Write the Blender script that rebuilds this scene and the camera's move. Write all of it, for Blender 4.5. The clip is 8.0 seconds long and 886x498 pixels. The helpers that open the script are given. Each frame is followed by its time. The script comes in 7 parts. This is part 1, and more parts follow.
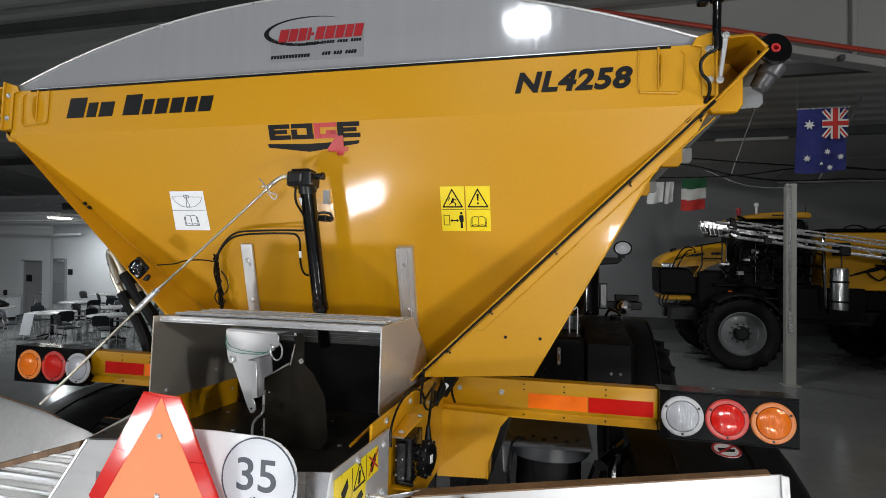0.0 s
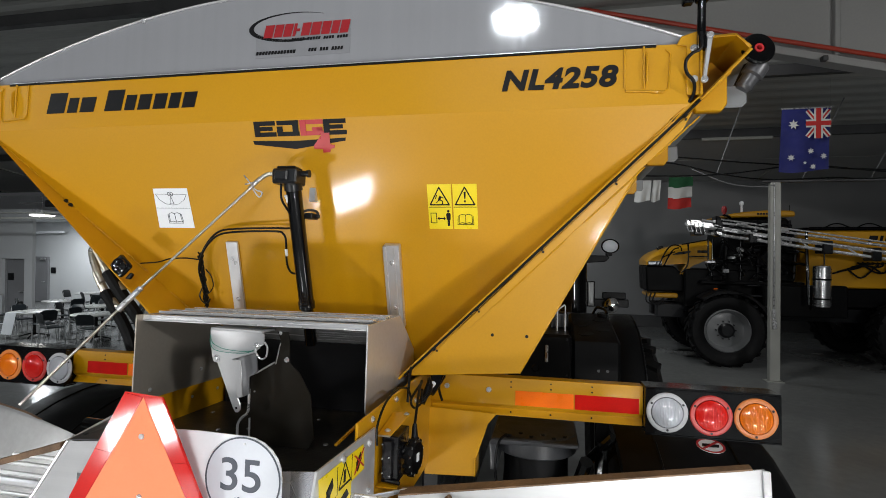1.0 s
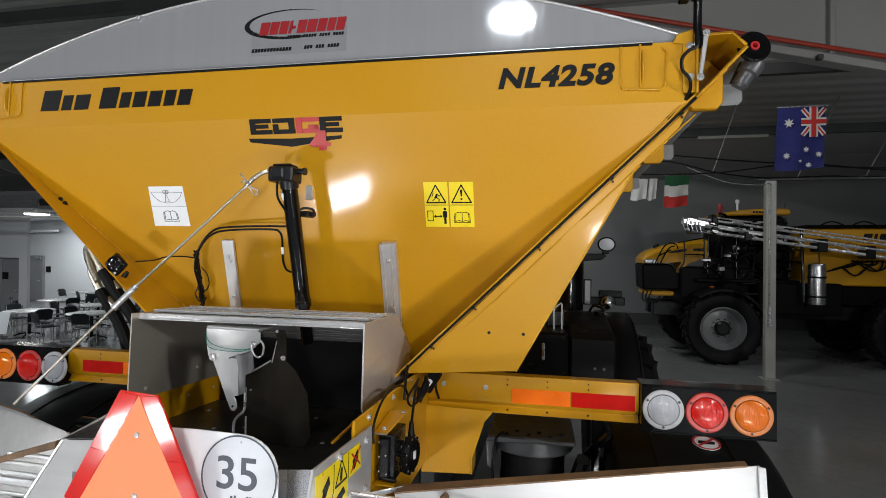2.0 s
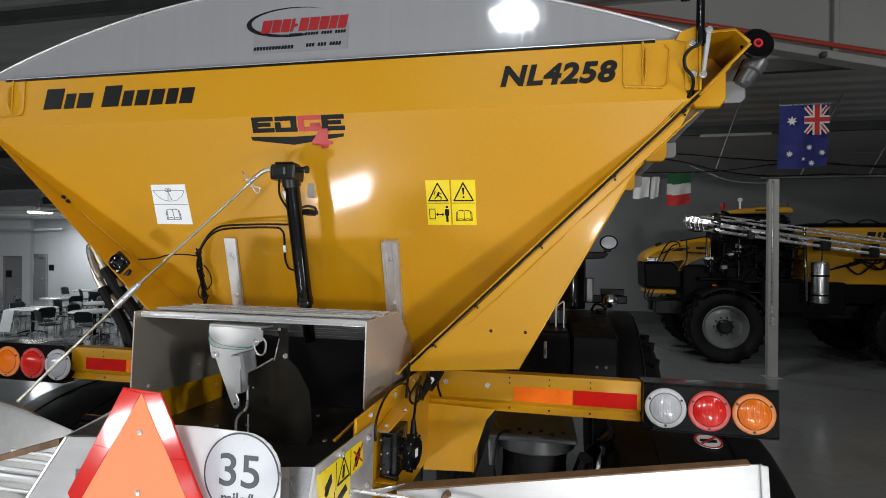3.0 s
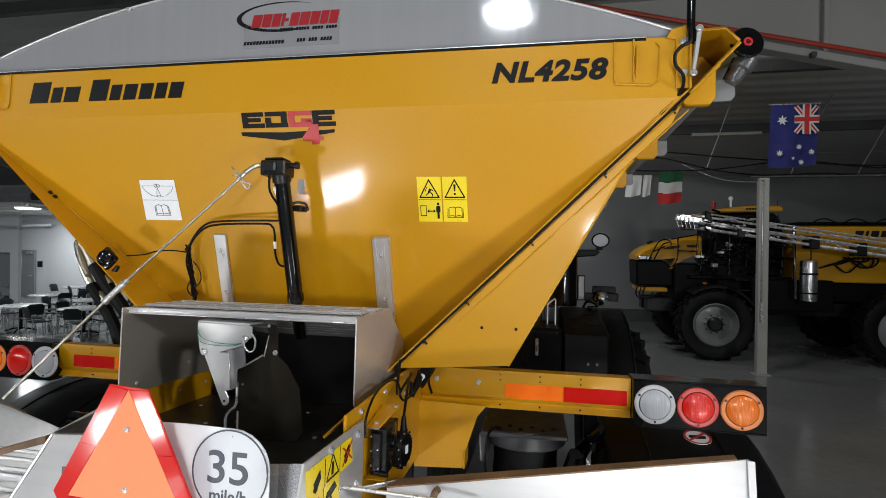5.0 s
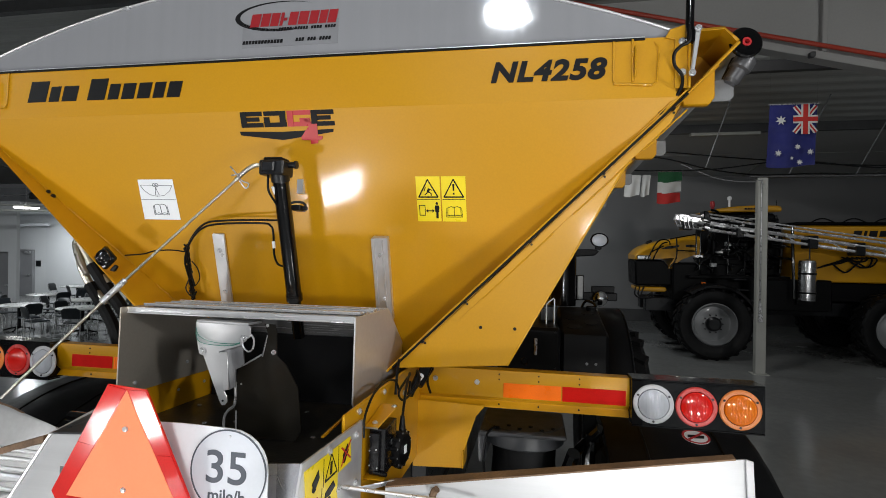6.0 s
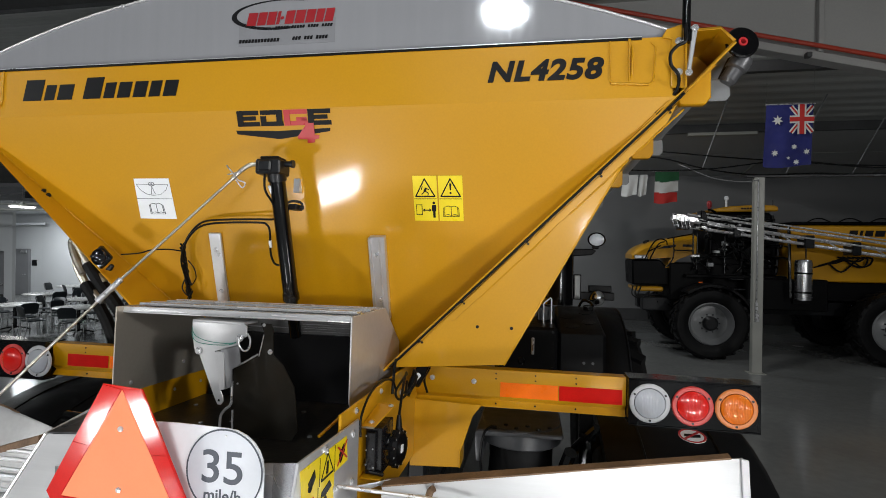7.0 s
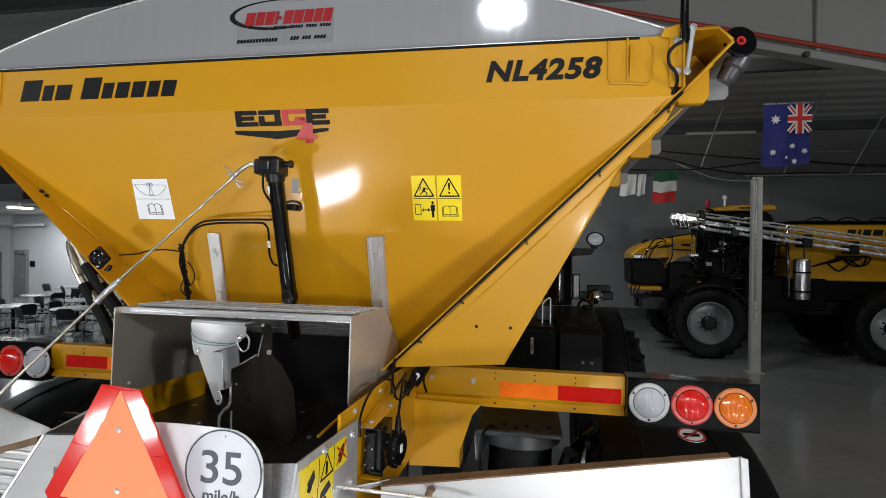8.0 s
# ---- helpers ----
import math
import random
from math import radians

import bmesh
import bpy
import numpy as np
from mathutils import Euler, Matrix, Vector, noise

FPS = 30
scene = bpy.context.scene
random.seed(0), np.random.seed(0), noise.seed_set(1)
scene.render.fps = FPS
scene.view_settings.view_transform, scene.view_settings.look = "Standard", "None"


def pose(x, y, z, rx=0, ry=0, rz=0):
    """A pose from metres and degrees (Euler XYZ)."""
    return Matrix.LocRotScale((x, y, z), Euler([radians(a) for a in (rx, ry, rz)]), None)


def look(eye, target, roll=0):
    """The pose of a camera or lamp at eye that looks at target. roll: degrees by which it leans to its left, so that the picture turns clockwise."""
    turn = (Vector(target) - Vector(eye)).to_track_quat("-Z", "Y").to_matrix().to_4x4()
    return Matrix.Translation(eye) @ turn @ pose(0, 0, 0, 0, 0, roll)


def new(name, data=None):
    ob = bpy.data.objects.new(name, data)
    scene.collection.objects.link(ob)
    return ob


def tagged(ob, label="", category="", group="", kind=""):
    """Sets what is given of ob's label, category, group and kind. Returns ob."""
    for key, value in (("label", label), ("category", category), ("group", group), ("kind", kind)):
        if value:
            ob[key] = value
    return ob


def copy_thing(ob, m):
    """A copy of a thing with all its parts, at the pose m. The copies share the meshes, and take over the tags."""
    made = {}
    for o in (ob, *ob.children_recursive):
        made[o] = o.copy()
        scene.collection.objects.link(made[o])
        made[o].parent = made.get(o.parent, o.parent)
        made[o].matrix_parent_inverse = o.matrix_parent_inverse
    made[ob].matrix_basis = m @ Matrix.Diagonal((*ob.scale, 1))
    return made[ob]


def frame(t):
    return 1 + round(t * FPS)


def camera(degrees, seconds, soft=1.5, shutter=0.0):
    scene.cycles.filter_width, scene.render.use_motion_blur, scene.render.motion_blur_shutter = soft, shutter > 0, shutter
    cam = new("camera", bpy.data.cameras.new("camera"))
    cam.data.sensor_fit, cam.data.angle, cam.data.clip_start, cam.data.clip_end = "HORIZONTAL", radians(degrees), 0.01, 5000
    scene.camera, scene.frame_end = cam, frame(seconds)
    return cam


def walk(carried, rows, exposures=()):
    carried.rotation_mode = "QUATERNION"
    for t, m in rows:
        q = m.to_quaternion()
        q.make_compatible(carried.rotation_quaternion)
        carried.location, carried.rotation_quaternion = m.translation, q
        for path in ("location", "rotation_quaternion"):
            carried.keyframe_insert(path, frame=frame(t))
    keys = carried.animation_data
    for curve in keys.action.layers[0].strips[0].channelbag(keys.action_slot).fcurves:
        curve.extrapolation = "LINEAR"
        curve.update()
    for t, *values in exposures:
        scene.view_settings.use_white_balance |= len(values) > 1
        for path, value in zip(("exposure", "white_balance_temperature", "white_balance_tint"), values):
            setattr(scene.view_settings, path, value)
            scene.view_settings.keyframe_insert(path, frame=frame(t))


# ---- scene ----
PATH = [
    (0, 0.8875, 0.0004, 2.5996, 90.612, -0.592, 12.676),
    (0.1, 0.8890, 0.0020, 2.5993, 90.420, -0.600, 12.258),
    (0.2, 0.8905, 0.0035, 2.5990, 90.385, -0.610, 11.997),
    (0.3, 0.8920, 0.0045, 2.5986, 90.350, -0.618, 11.780),
    (0.4, 0.8935, 0.0055, 2.5980, 90.370, -0.622, 11.500),
    (0.5, 0.8943, 0.0062, 2.5976, 90.350, -0.632, 11.470),
    (1, 0.8944, 0.0050, 2.5996, 90.400, -0.578, 11.464),
    (1.5, 0.8958, 0.0062, 2.5980, 90.345, -0.520, 11.158),
    (1.7, 0.8954, 0.0063, 2.5978, 90.300, -0.522, 11.060),
    (2.8, 0.8948, 0.0065, 2.5968, 90.075, -0.522, 11.323),
    (3, 0.8948, 0.0065, 2.5966, 90.048, -0.524, 11.322),
    (3.5, 0.8972, 0.0080, 2.5964, 90.000, -0.550, 10.895),
    (4, 0.8990, 0.0085, 2.5943, 89.901, -0.559, 10.785),
    (4.5, 0.9005, 0.0096, 2.5938, 89.800, -0.672, 10.560),
    (4.7, 0.9006, 0.0097, 2.5939, 89.790, -0.680, 10.540),
    (5.8, 0.9011, 0.0102, 2.5943, 89.745, -0.718, 10.470),
    (6, 0.9013, 0.0103, 2.5944, 89.736, -0.720, 10.420),
    (6.5, 0.9041, 0.0105, 2.5947, 89.712, -0.755, 10.172),
    (7, 0.9036, 0.0113, 2.5941, 89.681, -0.751, 10.148),
    (7.5, 0.9030, 0.0108, 2.5932, 89.680, -0.785, 10.141),
    (8, 0.9034, 0.0120, 2.5930, 89.690, -0.608, 10.015),
]
cam = camera(82.12, 8.0, soft=0.6)
walk(cam, [(t, pose(*p)) for t, *p in PATH])

# ---- world and light ----
sky = bpy.data.worlds.new("hall_air")
scene.world = sky
sky.use_nodes = True
sky.node_tree.nodes["Background"].inputs[0].default_value = (0.60, 0.62, 0.66, 1)
sky.node_tree.nodes["Background"].inputs[1].default_value = 0.05
scene.view_settings.exposure = 0.0


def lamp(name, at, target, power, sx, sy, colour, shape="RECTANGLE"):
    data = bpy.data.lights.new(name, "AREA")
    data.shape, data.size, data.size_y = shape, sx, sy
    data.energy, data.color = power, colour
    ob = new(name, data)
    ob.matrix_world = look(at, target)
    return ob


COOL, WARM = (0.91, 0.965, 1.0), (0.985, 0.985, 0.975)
# Unseen lamp placed by its reflection in the cap.
lamp("unseen_hall_lamp", (0.50, -3.0, 6.03), (0.3, -2.0, 0), 62, 0.26, 0.26, COOL)
# Unseen floods: the first fits the wall highlight, the rest are added fill.
lamp("unseen_flood", (-1.62, -1.70, 0.36), (0.3, 1.7, 2.6), 48, 0.58, 0.26, WARM)
lamp("unseen_flood", (-4.4, -2.0, 2.45), (-0.4, 1.8, 2.7), 40, 0.30, 0.20, WARM)
lamp("unseen_flood", (-0.50, -1.85, 1.62), (0.2, 1.8, 2.5), 4, 0.24, 0.14, WARM)
lamp("unseen_flood", (2.70, -1.90, 0.45), (0.95, 1.8, 2.3), 50, 0.34, 0.18, WARM)
lamp("unseen_flood", (1.62, -1.90, 2.40), (1.15, 2.0, 2.0), 38, 0.40, 0.20, WARM)
lamp("unseen_flood", (4.6, -1.5, 1.6), (0.9, 1.8, 2.6), 8, 0.40, 0.24, WARM)
# Unseen lamps added to brighten the floor, dining bay, sprayer and far wall.
lamp("unseen_hall_lamp", (8.2, -3.5, 5.2), (5.0, 2.0, 0.0), 290, 0.6, 0.5, WARM, "ELLIPSE")
lamp("unseen_hall_lamp", (-7.5, -1.0, 5.9), (-7.0, 1, 0), 110, 0.6, 0.5, COOL, "ELLIPSE")
lamp("unseen_hall_lamp", (-15.0, 10.5, 4.6), (-15.0, 11, 0), 150, 0.9, 0.9, COOL, "ELLIPSE")
lamp("unseen_hall_lamp", (-20.5, 18.2, 3.6), (-20.5, 18.6, 0), 118, 0.9, 0.9, COOL, "ELLIPSE")
# Added point lights that lift the roof deck, with no fitting of their own.
for at, power in (((10.2, 10.3, 4.5), 10), ((-11.0, 6.5, 4.6), 11)):
    bulb = bpy.data.lights.new("roof_fill_light", "POINT")
    bulb.energy, bulb.color, bulb.shadow_soft_size = power, COOL, 0.22
    new("roof_fill_light", bulb).matrix_world = pose(*at)
lamp("unseen_hall_lamp", (9.5, 9.7, 4.7), (6.0, 14.5, 2.2), 12, 0.8, 0.6, COOL, "ELLIPSE")
lamp("unseen_hall_lamp", (3.4, 9.6, 6.35), (4.6, 14.0, 2.2), 48, 0.6, 0.3, WARM, "ELLIPSE")
lamp("unseen_hall_lamp", (0.8, 14.0, 5.3), (1.2, 15.5, 0), 72, 0.8, 0.6, COOL, "ELLIPSE")
# Added rear row brightens the unseen wall that the metal reflects.
for x in (-4.5, 1.5, 7.5):
    lamp("unseen_hall_lamp", (x, -8.6, 6.2), (x, -9.4, 0), 200, 0.7, 0.5, COOL, "ELLIPSE")


# ---- materials ----
def nodes_of(name):
    m = bpy.data.materials.new(name)
    m.use_nodes = True
    t = m.node_tree
    return m, t, t.nodes["Principled BSDF"]


def ramp_noise(t, scale, lo, hi, detail=4.0, stretch=None, coord="Object"):
    tc = t.nodes.new("ShaderNodeTexCoord")
    src = tc.outputs[coord]
    if stretch:
        mp = t.nodes.new("ShaderNodeMapping")
        mp.inputs["Scale"].default_value = stretch
        t.links.new(src, mp.inputs[0])
        src = mp.outputs[0]
    n = t.nodes.new("ShaderNodeTexNoise")
    n.inputs["Scale"].default_value, n.inputs["Detail"].default_value = scale, detail
    t.links.new(src, n.inputs["Vector"])
    r = t.nodes.new("ShaderNodeMapRange")
    r.inputs[1].default_value, r.inputs[2].default_value = 0.3, 0.7
    r.inputs[3].default_value, r.inputs[4].default_value = lo, hi
    t.links.new(n.outputs[0], r.inputs[0])
    return r.outputs[0], n


def paint(name, col, rough=0.4, metal=0.0, coat=0.0, var=0.12, big=1.5, fine=60.0, bump=0.02, rvar=0.08, stretch=None, spec=0.5, second=None, wave=0.0, wave_size=2.5):
    """A surface with slow colour drift, fine grain, roughness wear and faint relief."""
    m, t, b = nodes_of(name)
    v1, _ = ramp_noise(t, big, 1 - var, 1 + var, 3, stretch)
    v2, fn = ramp_noise(t, fine, 1 - var * 0.5, 1 + var * 0.5, 3, stretch)
    mul = t.nodes.new("ShaderNodeMath")
    mul.operation = "MULTIPLY"
    t.links.new(v1, mul.inputs[0]), t.links.new(v2, mul.inputs[1])
    mix = t.nodes.new("ShaderNodeVectorMath")
    mix.operation = "SCALE"
    mix.inputs[0].default_value = col
    t.links.new(mul.outputs[0], mix.inputs["Scale"])
    out = mix.outputs[0]
    if second:
        f, _ = ramp_noise(t, second[1], -0.6, second[2], 6, stretch)
        mx = t.nodes.new("ShaderNodeMix")
        mx.data_type, mx.clamp_factor = "RGBA", True
        t.links.new(f, mx.inputs[0]), t.links.new(out, mx.inputs[6])
        mx.inputs[7].default_value = (*second[0], 1)
        out = mx.outputs[2]
    t.links.new(out, b.inputs["Base Color"])
    rr, _ = ramp_noise(t, big * 2.3, max(0.02, rough - rvar), min(1, rough + rvar), 5, stretch)
    t.links.new(rr, b.inputs["Roughness"])
    b.inputs["Metallic"].default_value = metal
    b.inputs["Specular IOR Level"].default_value = spec
    b.inputs["Coat Weight"].default_value = coat
    b.inputs["Coat Roughness"].default_value = 0.085
    if bump:
        bp = t.nodes.new("ShaderNodeBump")
        bp.inputs["Strength"].default_value, bp.inputs["Distance"].default_value = bump, 0.01
        t.links.new(fn.outputs[0], bp.inputs["Height"])
        t.links.new(bp.outputs[0], b.inputs["Normal"])
        if wave:
            _, wn = ramp_noise(t, wave_size, 0, 1, 1.0)
            wb = t.nodes.new("ShaderNodeBump")
            wb.inputs["Strength"].default_value, wb.inputs["Distance"].default_value = wave, 0.02
            t.links.new(wn.outputs[0], wb.inputs["Height"])
            t.links.new(wb.outputs[0], bp.inputs["Normal"])
            t.links.new(wb.outputs[0], b.inputs["Coat Normal"])
    return m


def glow(name, col, power):
    m, t, b = nodes_of(name)
    b.inputs["Base Color"].default_value = (*col, 1)
    b.inputs["Emission Color"].default_value = (*col, 1)
    b.inputs["Emission Strength"].default_value = power
    return m


def glassy(name, col, rough=0.08, weight=0.6):
    m, t, b = nodes_of(name)
    b.inputs["Base Color"].default_value = (*col, 1)
    b.inputs["Roughness"].default_value = rough
    b.inputs["Transmission Weight"].default_value = weight
    b.inputs["IOR"].default_value = 1.49
    b.inputs["Coat Weight"].default_value, b.inputs["Coat Roughness"].default_value = 1.0, 0.04
    w = t.nodes.new("ShaderNodeTexWave")
    w.wave_type, w.bands_direction = "BANDS", "X"
    w.inputs["Scale"].default_value = 60
    tc = t.nodes.new("ShaderNodeTexCoord")
    t.links.new(tc.outputs["Object"], w.inputs[0])
    bp = t.nodes.new("ShaderNodeBump")
    bp.inputs["Strength"].default_value, bp.inputs["Distance"].default_value = 0.16, 0.003
    t.links.new(w.outputs[1], bp.inputs["Height"]), t.links.new(bp.outputs[0], b.inputs["Normal"])
    return m


YELLOW = paint("yellow_enamel", (0.560, 0.272, 0.003), 0.40, coat=0.5, spec=0.35, var=0.05, big=0.8, fine=140, bump=0.028, wave=0.22)
STEEL = paint("brushed_stainless", (0.66, 0.66, 0.67), 0.33, metal=0.58, var=0.03, big=2, fine=30, bump=0.008, rvar=0.03, stretch=(1, 30, 30), wave=0.25, wave_size=3.5)
POLISHED = paint("polished_stainless", (0.68, 0.68, 0.69), 0.24, metal=0.93, var=0.04, big=2, fine=30, bump=0.008, rvar=0.04, stretch=(1, 1, 25))
BOOM = paint("bright_boom_metal", (0.82, 0.82, 0.83), 0.26, metal=0.55, var=0.08, big=3, fine=40, bump=0.03)
ALU = paint("bright_aluminium", (0.70, 0.70, 0.71), 0.34, metal=0.7, var=0.06, big=3, fine=40, bump=0.03)
CAP_METAL = paint("mill_aluminium_sheet", (0.43, 0.435, 0.462), 0.055, metal=0.40, coat=0.1, var=0.025, big=1.2, fine=60, bump=0.012, rvar=0.02, stretch=(20, 1, 1))
ZINC = paint("zinc_plate", (0.64, 0.64, 0.65), 0.30, metal=0.7, var=0.05, big=12, fine=200, bump=0.02)
BLACK = paint("black_gloss_paint", (0.003, 0.003, 0.0035), 0.09, spec=0.3, coat=0.5, var=0.05, big=3, fine=100, bump=0.02)
MATT = paint("black_plastic", (0.0045, 0.0045, 0.005), 0.38, spec=0.16, var=0.12, big=4, fine=200, bump=0.06)
RUBBER = paint("black_rubber", (0.005, 0.005, 0.0055), 0.55, spec=0.18, var=0.2, big=5, fine=120, bump=0.1, second=((0.013, 0.012, 0.011), 7, 0.35))
BELT = paint("belt_rubber", (0.018, 0.015, 0.011), 0.36, spec=0.4, var=0.3, big=3, fine=90, bump=0.08, second=((0.07, 0.05, 0.026), 9, 0.45))
CHARCOAL = paint("charcoal_paint", (0.0075, 0.008, 0.0095), 0.34, spec=0.35, var=0.15, big=4, fine=100, bump=0.04)
NIGHT = paint("dull_black_frame", (0.003, 0.003, 0.0034), 0.45, spec=0.10, var=0.15, big=4, fine=120, bump=0.03)
RUST = paint("worn_brown_edge", (0.17, 0.10, 0.055), 0.6, var=0.3, big=14, fine=150, bump=0.1)
WHITE = paint("white_vinyl", (0.85, 0.87, 0.90), 0.35, var=0.03, big=6, fine=100, bump=0)
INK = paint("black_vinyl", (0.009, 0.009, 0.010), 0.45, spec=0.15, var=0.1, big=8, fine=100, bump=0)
GREYINK = paint("grey_ink", (0.085, 0.095, 0.115), 0.45, spec=0.2, var=0.05, big=8, fine=100, bump=0)
RED = paint("red_vinyl", (0.46, 0.022, 0.026), 0.35, var=0.06, big=8, fine=100, bump=0)
SIGNYELLOW = paint("safety_yellow_vinyl", (0.86, 0.66, 0.01), 0.35, var=0.04, big=8, fine=100, bump=0)
FLUO = paint("fluorescent_orange_film", (0.95, 0.27, 0.13), 0.6, spec=0.1, var=0.03, big=8, fine=150, bump=0.01)
RETRO_RED = paint("retroreflective_red_film", (0.56, 0.007, 0.004), 0.45, coat=0.8, spec=0.05, var=0.12, big=9, fine=300, bump=0.0)
RETRO_ORANGE = paint("retroreflective_orange_film", (0.98, 0.17, 0.003), 0.32, coat=0.3, spec=0.2, var=0.08, big=9, fine=300, bump=0.03)
LENS_RED = glassy("red_lens", (0.88, 0.014, 0.008), 0.09, 0.30)
LENS_AMBER = glassy("amber_lens", (0.95, 0.20, 0.003), 0.09, 0.30)
LENS_CLEAR = glassy("clear_lens", (0.84, 0.87, 0.93), 0.06, 0.55)
REFLECTOR = paint("silvered_reflector", (0.85, 0.85, 0.86), 0.16, metal=1, var=0.05, big=9, fine=60, bump=0.1)
RIM_GREY = paint("grey_rim_paint", (0.19, 0.195, 0.20), 0.35, coat=0.2, var=0.06, big=3, fine=50, bump=0.02)
GREEN_WIRE = paint("green_cord", (0.02, 0.20, 0.15), 0.5, bump=0)
CONCRETE = paint("polished_concrete", (0.205, 0.210, 0.205), 0.19, var=0.14, big=0.35, fine=9, bump=0.01, rvar=0.09, second=((0.165, 0.17, 0.165), 1.3, 0.5))
WALL = paint("painted_wall", (0.66, 0.67, 0.68), 0.6, var=0.05, big=0.5, fine=30, bump=0.03)
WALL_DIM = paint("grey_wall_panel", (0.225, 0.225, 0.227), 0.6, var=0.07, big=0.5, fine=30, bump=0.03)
DECK = paint("galvanised_roof_deck", (0.36, 0.365, 0.35), 0.42, metal=0.2, var=0.15, big=0.6, fine=12, bump=0.03, stretch=(0.3, 3, 3))
PANEL = paint("insulated_ceiling_panel", (0.48, 0.48, 0.47), 0.6, var=0.08, big=0.6, fine=20, bump=0.03)
BEAM = paint("dark_steel_beam", (0.06, 0.06, 0.062), 0.5, var=0.15, big=2, fine=40, bump=0.03)
POST = paint("grey_post_paint", (0.36, 0.36, 0.33), 0.45, var=0.06, big=2, fine=60, bump=0.03)
PIPE_RED = paint("red_pipe_paint", (0.45, 0.05, 0.025), 0.4, var=0.1, big=2, fine=60, bump=0.02)
DOOR = paint("grey_door_paint", (0.27, 0.27, 0.28), 0.45, var=0.05, big=2, fine=60, bump=0.02)
TABLETOP = paint("pale_laminate", (0.62, 0.62, 0.60), 0.3, var=0.05, big=4, fine=80, bump=0.01)
CHAIR = paint("blue_grey_plastic", (0.016, 0.021, 0.026), 0.38, var=0.1, big=6, fine=100, bump=0.03)
FLAG_BLUE = paint("navy_cloth", (0.012, 0.016, 0.13), 0.8, var=0.12, big=4, fine=200, bump=0.05)
FLAG_WHITE = paint("white_cloth", (0.62, 0.62, 0.60), 0.8, var=0.06, big=4, fine=200, bump=0.05)
FLAG_RED = paint("red_cloth", (0.50, 0.025, 0.02), 0.8, var=0.08, big=4, fine=200, bump=0.05)
FLAG_GREEN = paint("green_cloth", (0.01, 0.09, 0.03), 0.8, var=0.08, big=4, fine=200, bump=0.05)
LAMP_GLOW = glow("lamp_diffuser", (1.0, 0.98, 0.95), 6.0)


# ---- mesh helpers ----
V = Vector


def add_box(bm, a, b, rot=None):
    a, b = V(a), V(b)
    m = Matrix.Translation((a + b) / 2)
    if rot:
        m = m @ rot
    d = b - a
    bmesh.ops.create_cube(bm, size=1, matrix=m @ Matrix.Diagonal((abs(d.x), abs(d.y), abs(d.z), 1)))


def add_prism(bm, pts, vec):
    """A flat outline (points in space) given thickness along vec."""
    vec = V(vec)
    lo = [bm.verts.new(V(p)) for p in pts]
    hi = [bm.verts.new(V(p) + vec) for p in pts]
    n = len(pts)
    bm.faces.new(lo), bm.faces.new(hi[::-1])
    for i in range(n):
        bm.faces.new((lo[i], hi[i], hi[(i + 1) % n], lo[(i + 1) % n]))


def frame_of(axis):
    axis = V(axis).normalized()
    u = axis.orthogonal().normalized()
    return axis, u, axis.cross(u)


def add_lathe(bm, at, axis, profile, n=24, close=False):
    """A turned form: profile of (radius, height along the axis)."""
    w, u, v = frame_of(axis)
    at = V(at)
    rings = []
    for r, h in profile:
        if r < 1e-6:
            rings.append([bm.verts.new(at + w * h)])
        else:
            rings.append([bm.verts.new(at + w * h + (u * math.cos(k * math.tau / n) + v * math.sin(k * math.tau / n)) * r) for k in range(n)])
    pairs = list(zip(rings, rings[1:])) + ([(rings[-1], rings[0])] if close else [])
    for a, b in pairs:
        for k in range(n):
            q = [a[k % len(a)], a[(k + 1) % len(a)], b[(k + 1) % len(b)], b[k % len(b)]]
            q = list(dict.fromkeys(q))
            if len(q) > 2:
                bm.faces.new(q)


def add_cyl(bm, p, q, r, r2=None, n=16):
    p, q = V(p), V(q)
    h = (q - p).length
    r2 = r if r2 is None else r2
    add_lathe(bm, p, q - p, [(0, 0), (r, 0), (r2, h), (0, h)], n)


def smooth_path(pts, steps=5):
    pts = [V(p) for p in pts]
    if len(pts) < 3:
        return pts
    ext = [pts[0] * 2 - pts[1]] + pts + [pts[-1] * 2 - pts[-2]]
    out = []
    for i in range(1, len(ext) - 2):
        a, b, c, d = ext[i - 1:i + 3]
        for s in range(steps):
            t = s / steps
            out.append(0.5 * (2 * b + (c - a) * t + (2 * a - 5 * b + 4 * c - d) * t * t + (3 * b - a - 3 * c + d) * t ** 3))
    return out + [pts[-1]]


def add_tube(bm, pts, r, n=8, steps=5, straight=False):
    pts = [V(p) for p in pts] if straight else smooth_path(pts, steps)
    u = None
    rings = []
    for i, p in enumerate(pts):
        d = (pts[min(i + 1, len(pts) - 1)] - pts[max(i - 1, 0)]).normalized()
        u = d.orthogonal().normalized() if u is None else (u - d * u.dot(d)).normalized()
        v = d.cross(u)
        rings.append([bm.verts.new(p + (u * math.cos(k * math.tau / n) + v * math.sin(k * math.tau / n)) * r) for k in range(n)])
    for a, b in zip(rings, rings[1:]):
        for k in range(n):
            bm.faces.new((a[k], a[(k + 1) % n], b[(k + 1) % n], b[k]))
    bm.faces.new(rings[0][::-1]), bm.faces.new(rings[-1])


def add_bolt(bm, at, axis, r=0.009):
    w = V(axis).normalized()
    add_lathe(bm, at, w, [(0, 0.003), (r * 1.5, 0.003), (r * 1.5, 0.0), (r * 1.5, 0.003)], 12)
    add_lathe(bm, at, w, [(r, 0), (r, r * 0.9), (r * 0.8, r * 1.1), (0, r * 1.1)], 6)


